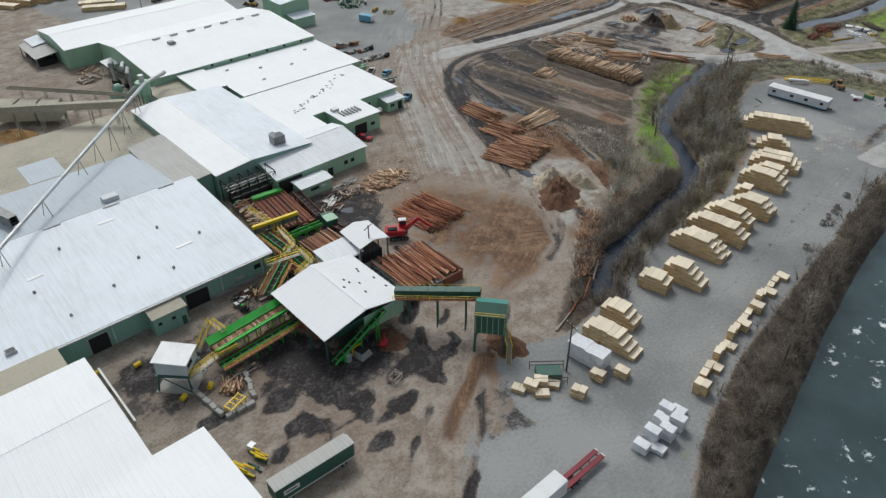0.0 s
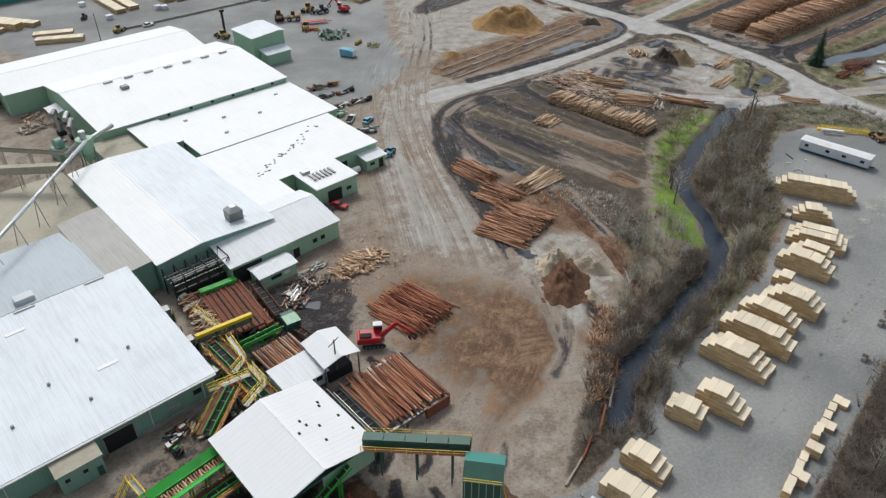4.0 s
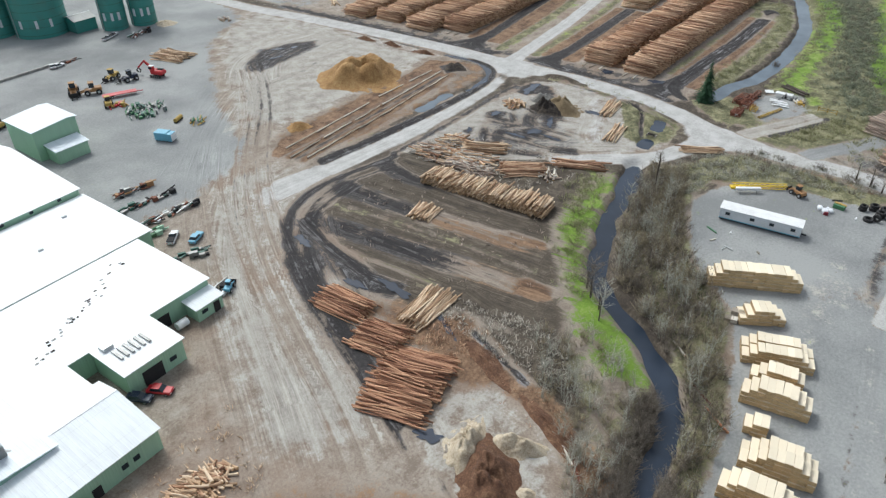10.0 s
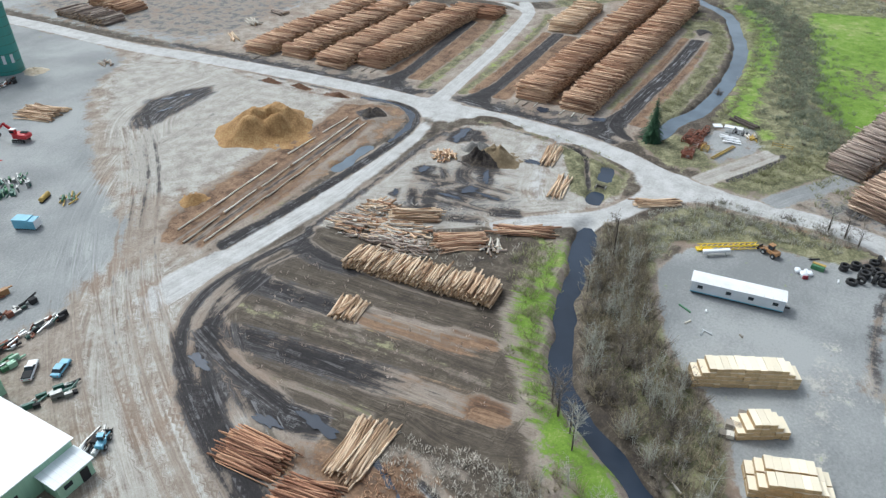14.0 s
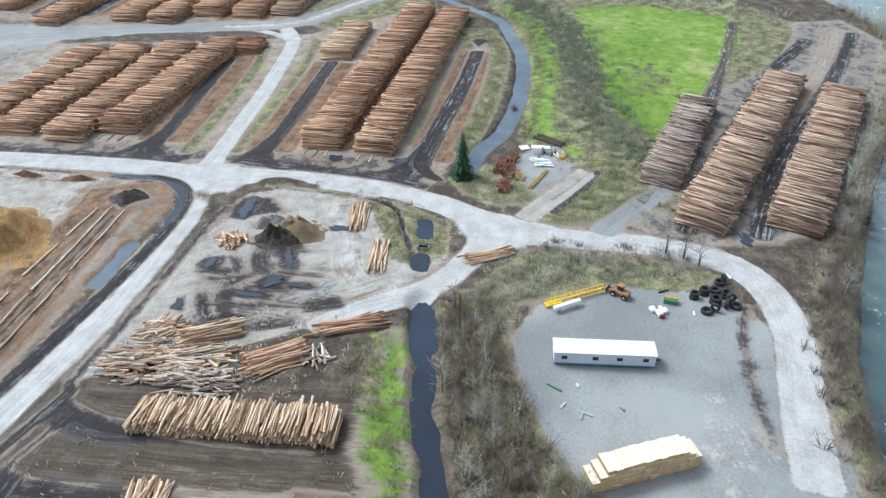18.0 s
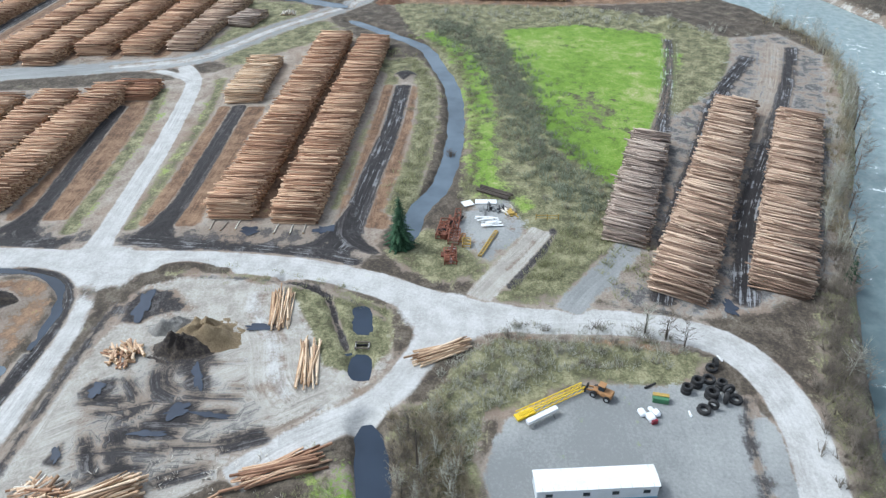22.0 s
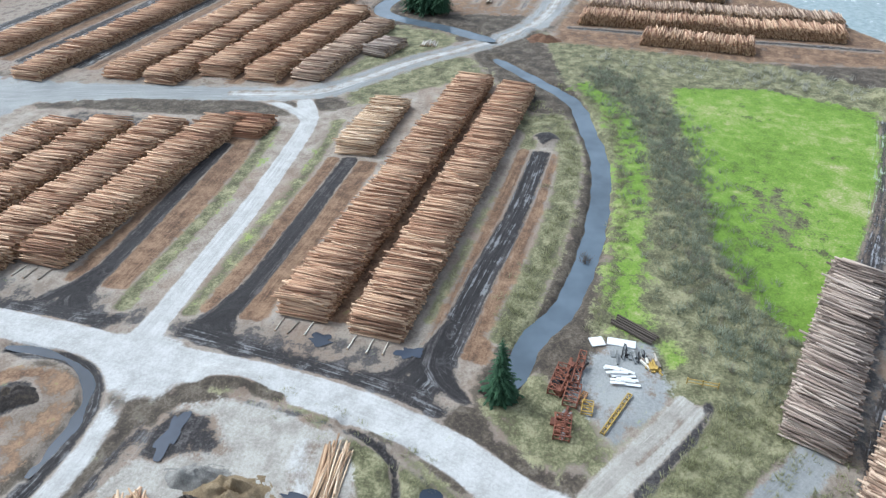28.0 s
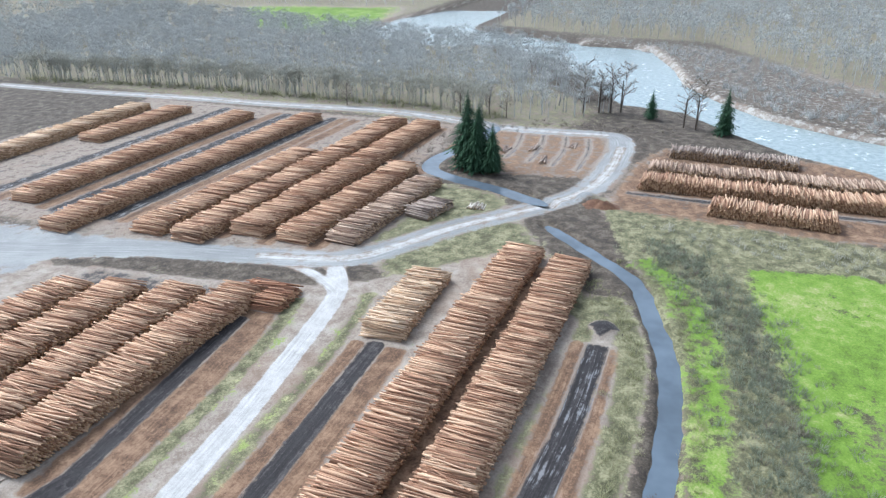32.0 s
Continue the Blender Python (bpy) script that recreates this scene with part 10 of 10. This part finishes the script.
for x in (-2.6, 0, 2.6):
    beam("post", (x, 0, -0.1), (x, 0, 1.5), 0.16, 0.16, M["old_yellow"], gate)
cul = thing("culvert_box", 245.0, 117.2, -0.5, 0, "concrete and timber sluice box in the ditch", "sluice", "yard blocks")
for y in (-1.2, 1.2):
    box("side_wall", -0.9, 0.9, y - 0.12, y + 0.12, -0.5, 1.0, M["concrete"], cul)
for x in (-0.8, 0.8):
    box("plank", x - 0.15, x + 0.15, -1.4, 1.4, 0.95, 1.1, M["bark"], cul)
box("gate_plate", -0.05, 0.05, -1.1, 1.1, -0.5, 1.2, M["dark"], cul)
scatter("brush", BUSH, [(322.3 + 0.5 * k, 103.2 + 0.4 * (k % 3), -0.9, 0.8) for k in range(6)], M["bark"], "dark dead branches lying in the creek", "brush")

# poles on the bark lanes, skids, edge timbers and berms
lane = thing("pole_line", 210, 192, 0, 0, "long pale poles laid end to end on bark", "poles", "log piles")
rng = np.random.default_rng(81)
for y0, y1, x0, x1, wide in ((197.0, 198.2, 180, 217, 0.2), (199.3, 198.4, 221, 252, 0.2), (192.4, 194.2, 176, 218, 0.22), (194.3, 195.3, 219, 252, 0.22), (188.3, 189.7, 180, 224, 0.2), (190.2, 191.6, 226, 250, 0.16)):
    n = max(2, round((x1 - x0) / 12.4))
    for i in range(n):
        f = (i + 0.5) / n
        ob = new("pole", log_mesh("peeled", 12.4, wide, int(rng.integers(3))))
        ob.parent = lane
        ob.matrix_basis = pose(x0 + (x1 - x0) * f - 210, y0 + (y1 - y0) * f - 192 + rng.normal(0, 0.12), 0.26, 0, 0, math.degrees(math.atan2(y1 - y0, x1 - x0)) + rng.normal(0, 0.5))
for x, y in ((285.6, 158), (285.4, 155), (285.8, 152), (284.4, 142.6), (284.2, 139), (284.6, 136), (287.4, 220), (287.2, 217), (287.6, 213.6), (279.6, 265), (279.8, 259)):
    s = thing("skid_log", x, y, 0, rng.normal(0, 8), "short skid log poking out under the deck", "log", "skid logs")
    ob = new("log", log_mesh("log_white", 4.0, 0.16, 1))
    ob.parent = s
    ob.matrix_basis = pose(0, 0, 0.18)
for i, (x, y, a, l) in enumerate([(130.6, 84.5, 50, 4), (128.6, 81.8, 42, 4), (119.6, 77.5, 40, 4), (116.4, 75.4, 40, 5), (112.5, 73.4, 35, 5), (108, 70.4, 35, 6), (102, 67.0, 30, 7), (96, 64.4, 28, 7), (90, 62.6, 20, 6), (84.6, 61.0, 15, 6), (151, 68, 55, 6), (155, 71.6, 55, 5), (164, 79, 50, 4)]):
    s = thing("edge_timber", x, y, 0, a, "old log lying along the yard's edge", "log", "edge timbers")
    ob = new("log", log_mesh("log_red" if i % 3 else "log_white", float(l), 0.2, i % 3))
    ob.parent = s
    ob.matrix_basis = pose(0, 0, 0.25)
for i, (x, y, rz) in enumerate([(263.2, 238.8, 0), (263.8, 226, 0), (263.4, 212.5, 5)]):
    mound("bark_berm", x, y, 1.6, 5.0, 1.6, M["bark_heap"], "brown earth berm beside the haul road", 90 + i, rz, 3)
for i, (x, y) in enumerate([(154, 43.4), (157.5, 43.8), (160.5, 43.6), (163.0, 44.2), (170, 45), (142, 41.6)]):
    b2 = thing("concrete_block", x, y, 0, i * 37, "pale concrete block at the asphalt's edge", "block", "yard blocks")
    ob = new("block", bl_me)
    ob.parent = b2
    box("bearer", -0.5, 0.5, -0.5, 0.5, 0.85, 0.97, M["bark"], b2)
log_pile(311, 289, 60, 9, 4, 0.9, "log_white", "small pile of pale poles beside the far road", 12, 10)
log_pile(327, 288, 80, 8, 4, 0.9, "log_grey", "small pile of grey poles beside the far road", 10, 10)
log_pile(293, 283, 50, 11, 2, 0.5, "log_gold", "few golden poles beside the far road", 6, 8)
jumble(249, 303, 2.0, 5.5, 0.8, 16, ["log_white", "log_grey"], "pale timbers strewn beside the haul road", (2, 4), 80, 30)
log_deck(300, 345, 302, 372, 11, 3.2, "log", "log deck beside the far end of the haul road", 12)
log_deck(284, 340, 286, 372, 11, 3.0, "log_grey", "log deck beside the far end of the haul road", 12)


# dark clutter between the sawmill hall and its decks
rng = np.random.default_rng(55)
for i, (x, y, w, d, h, key) in enumerate([(53.8, 116, 1.6, 3, 2.2, "dkgreen"), (53.6, 121, 1.4, 2.4, 1.8, "steel"), (54.2, 126, 2.0, 3.2, 2.6, "dark"), (53.6, 131, 1.4, 2.6, 2.0, "rust"), (54.4, 136.5, 2.2, 3.4, 3.0, "dkgreen"), (53.8, 142, 1.8, 3.0, 2.4, "dark"), (59.0, 138.6, 2.4, 2.0, 2.2, "steel"), (48.6, 106.4, 2.2, 1.6, 1.6, "dkgreen"), (44.2, 108.6, 1.8, 1.2, 1.4, "rust"), (41.6, 105.0, 1.4, 1.4, 1.1, "dark")]):
    e = thing("drive_unit", x, y, 0, rng.normal(0, 6), "dark greasy drive unit beside the sawmill wall", "machine", "machines")
    box("housing", -w / 2, w / 2, -d / 2, d / 2, 0, h * 0.7, M[key], e, "", 0.1)
    box("guard", -w * 0.3, w * 0.35, -d * 0.35, d * 0.2, h * 0.7, h, M["dark" if i % 2 else "steel"], e, "", 0.06)
    cyl("motor", (-w * 0.2, d * 0.28, h * 0.85), (w * 0.35, d * 0.28, h * 0.85), 0.28, M["rust" if i % 3 else "green_paint"], e)
    beam("pipe", (w / 2, -d / 2, 0.1), (w / 2, -d / 2, h + 0.8), 0.12, 0.12, M["yellow" if i % 4 == 0 else "steel"], e)
    beam("brace", (-w / 2, -d / 2, 0.2), (w / 2, -d / 2, h * 0.9), 0.12, 0.12, M["steel"], e)
for x, y, n in ((56, 114.5, 16), (55.6, 124, 14), (58.5, 101.5, 12), (46, 107, 10), (75.5, 124.5, 14), (68.5, 123.5, 10)):
    jumble(x, y, 2.4, 3.0, 0.9, n, ["log_red", "log_gold", "log_grey"], "spilled slabs and broken bark beside the machines", (1.2, 3), 80, 40)
for k in range(5):
    lumber_stack(52 + 6.5 * k, 362, 66 + 6.5 * k, 340, 2 + k % 2, 4.0, 1, "long row of pale lumber in the far yard", (0, 0))

# litter of splinters and broken bark
SPLINTER = [twig_arrays(500 + s, 1.1, 5, 0, 0, 1.5, 0.035, 0.9) for s in range(4)]
scatter("splinters", SPLINTER, spots_in([(152, 126), (155, 108), (152, 95), (145, 92), (142, 102), (146, 120)], 560, 0.4, 1.1, 61), M["log_white"], "grey splinters and broken bark strewn on the ground", "litter")
scatter("splinters", SPLINTER, spots_in([(142, 110), (148, 118), (136, 122), (128, 122), (124, 110)], 160, 0.6, 1.4, 62), M["log"], "brown bark strips strewn round the log piles", "litter")
scatter("splinters", SPLINTER, spots_along([(144, 112), (137.4, 96), (132, 84), (124, 77), (114, 72), (100, 65)], 4, 170, 0.3, 0.8, 63), M["log_rust"], "reddish bark strips along the yard's edge", "litter")
scatter("splinters", SPLINTER, spots_in([(150, 166), (186, 168), (188, 120), (160, 108), (154, 130)], 130, 0.5, 1.0, 64), M["log_grey"], "broken branches and bark strewn over the lanes", "litter")
scatter("splinters", SPLINTER, spots_in([(30, 60), (70, 60), (90, 84), (90, 120), (60, 112), (30, 100)], 160, 0.25, 0.6, 65), M["log_red"], "bark scraps on the wet yard ground", "litter")
scatter("splinters", SPLINTER, spots_in([(196, 170), (214, 164), (222, 130), (212, 120), (196, 130)], 220, 0.5, 1.3, 66), M["log_white"], "pale splinters round the log heaps", "litter")
scatter("splinters", SPLINTER, spots_in([(76, 134), (108, 136), (104, 120), (84, 118)], 120, 0.5, 1.2, 67), M["log_gold"], "golden splinters round the heap of log ends", "litter")

# few logs on the lanes by the upper creek
for x, y, a in ((520, 168, 4), (538, 176, -6), (548, 160, 2), (530, 188, 8)):
    log_pile(x, y, a, 11, 2.4, 0.6, "log_grey", "few grey logs lying on a muddy lane", 6, 6)
scatter("splinters", SPLINTER, spots_in([(78, 82), (100, 82), (106, 98), (98, 116), (82, 114)], 260, 0.25, 0.6, 68), M["log_red"], "red bark strips trodden into the ground round the decks", "litter")
scatter("splinters", SPLINTER, spots_in([(100, 66), (112, 72), (122, 79), (118, 83), (106, 75), (97, 68)], 220, 0.7, 2.2, 69), M["log"], "broken slabs and bark along the yard's edge", "litter")
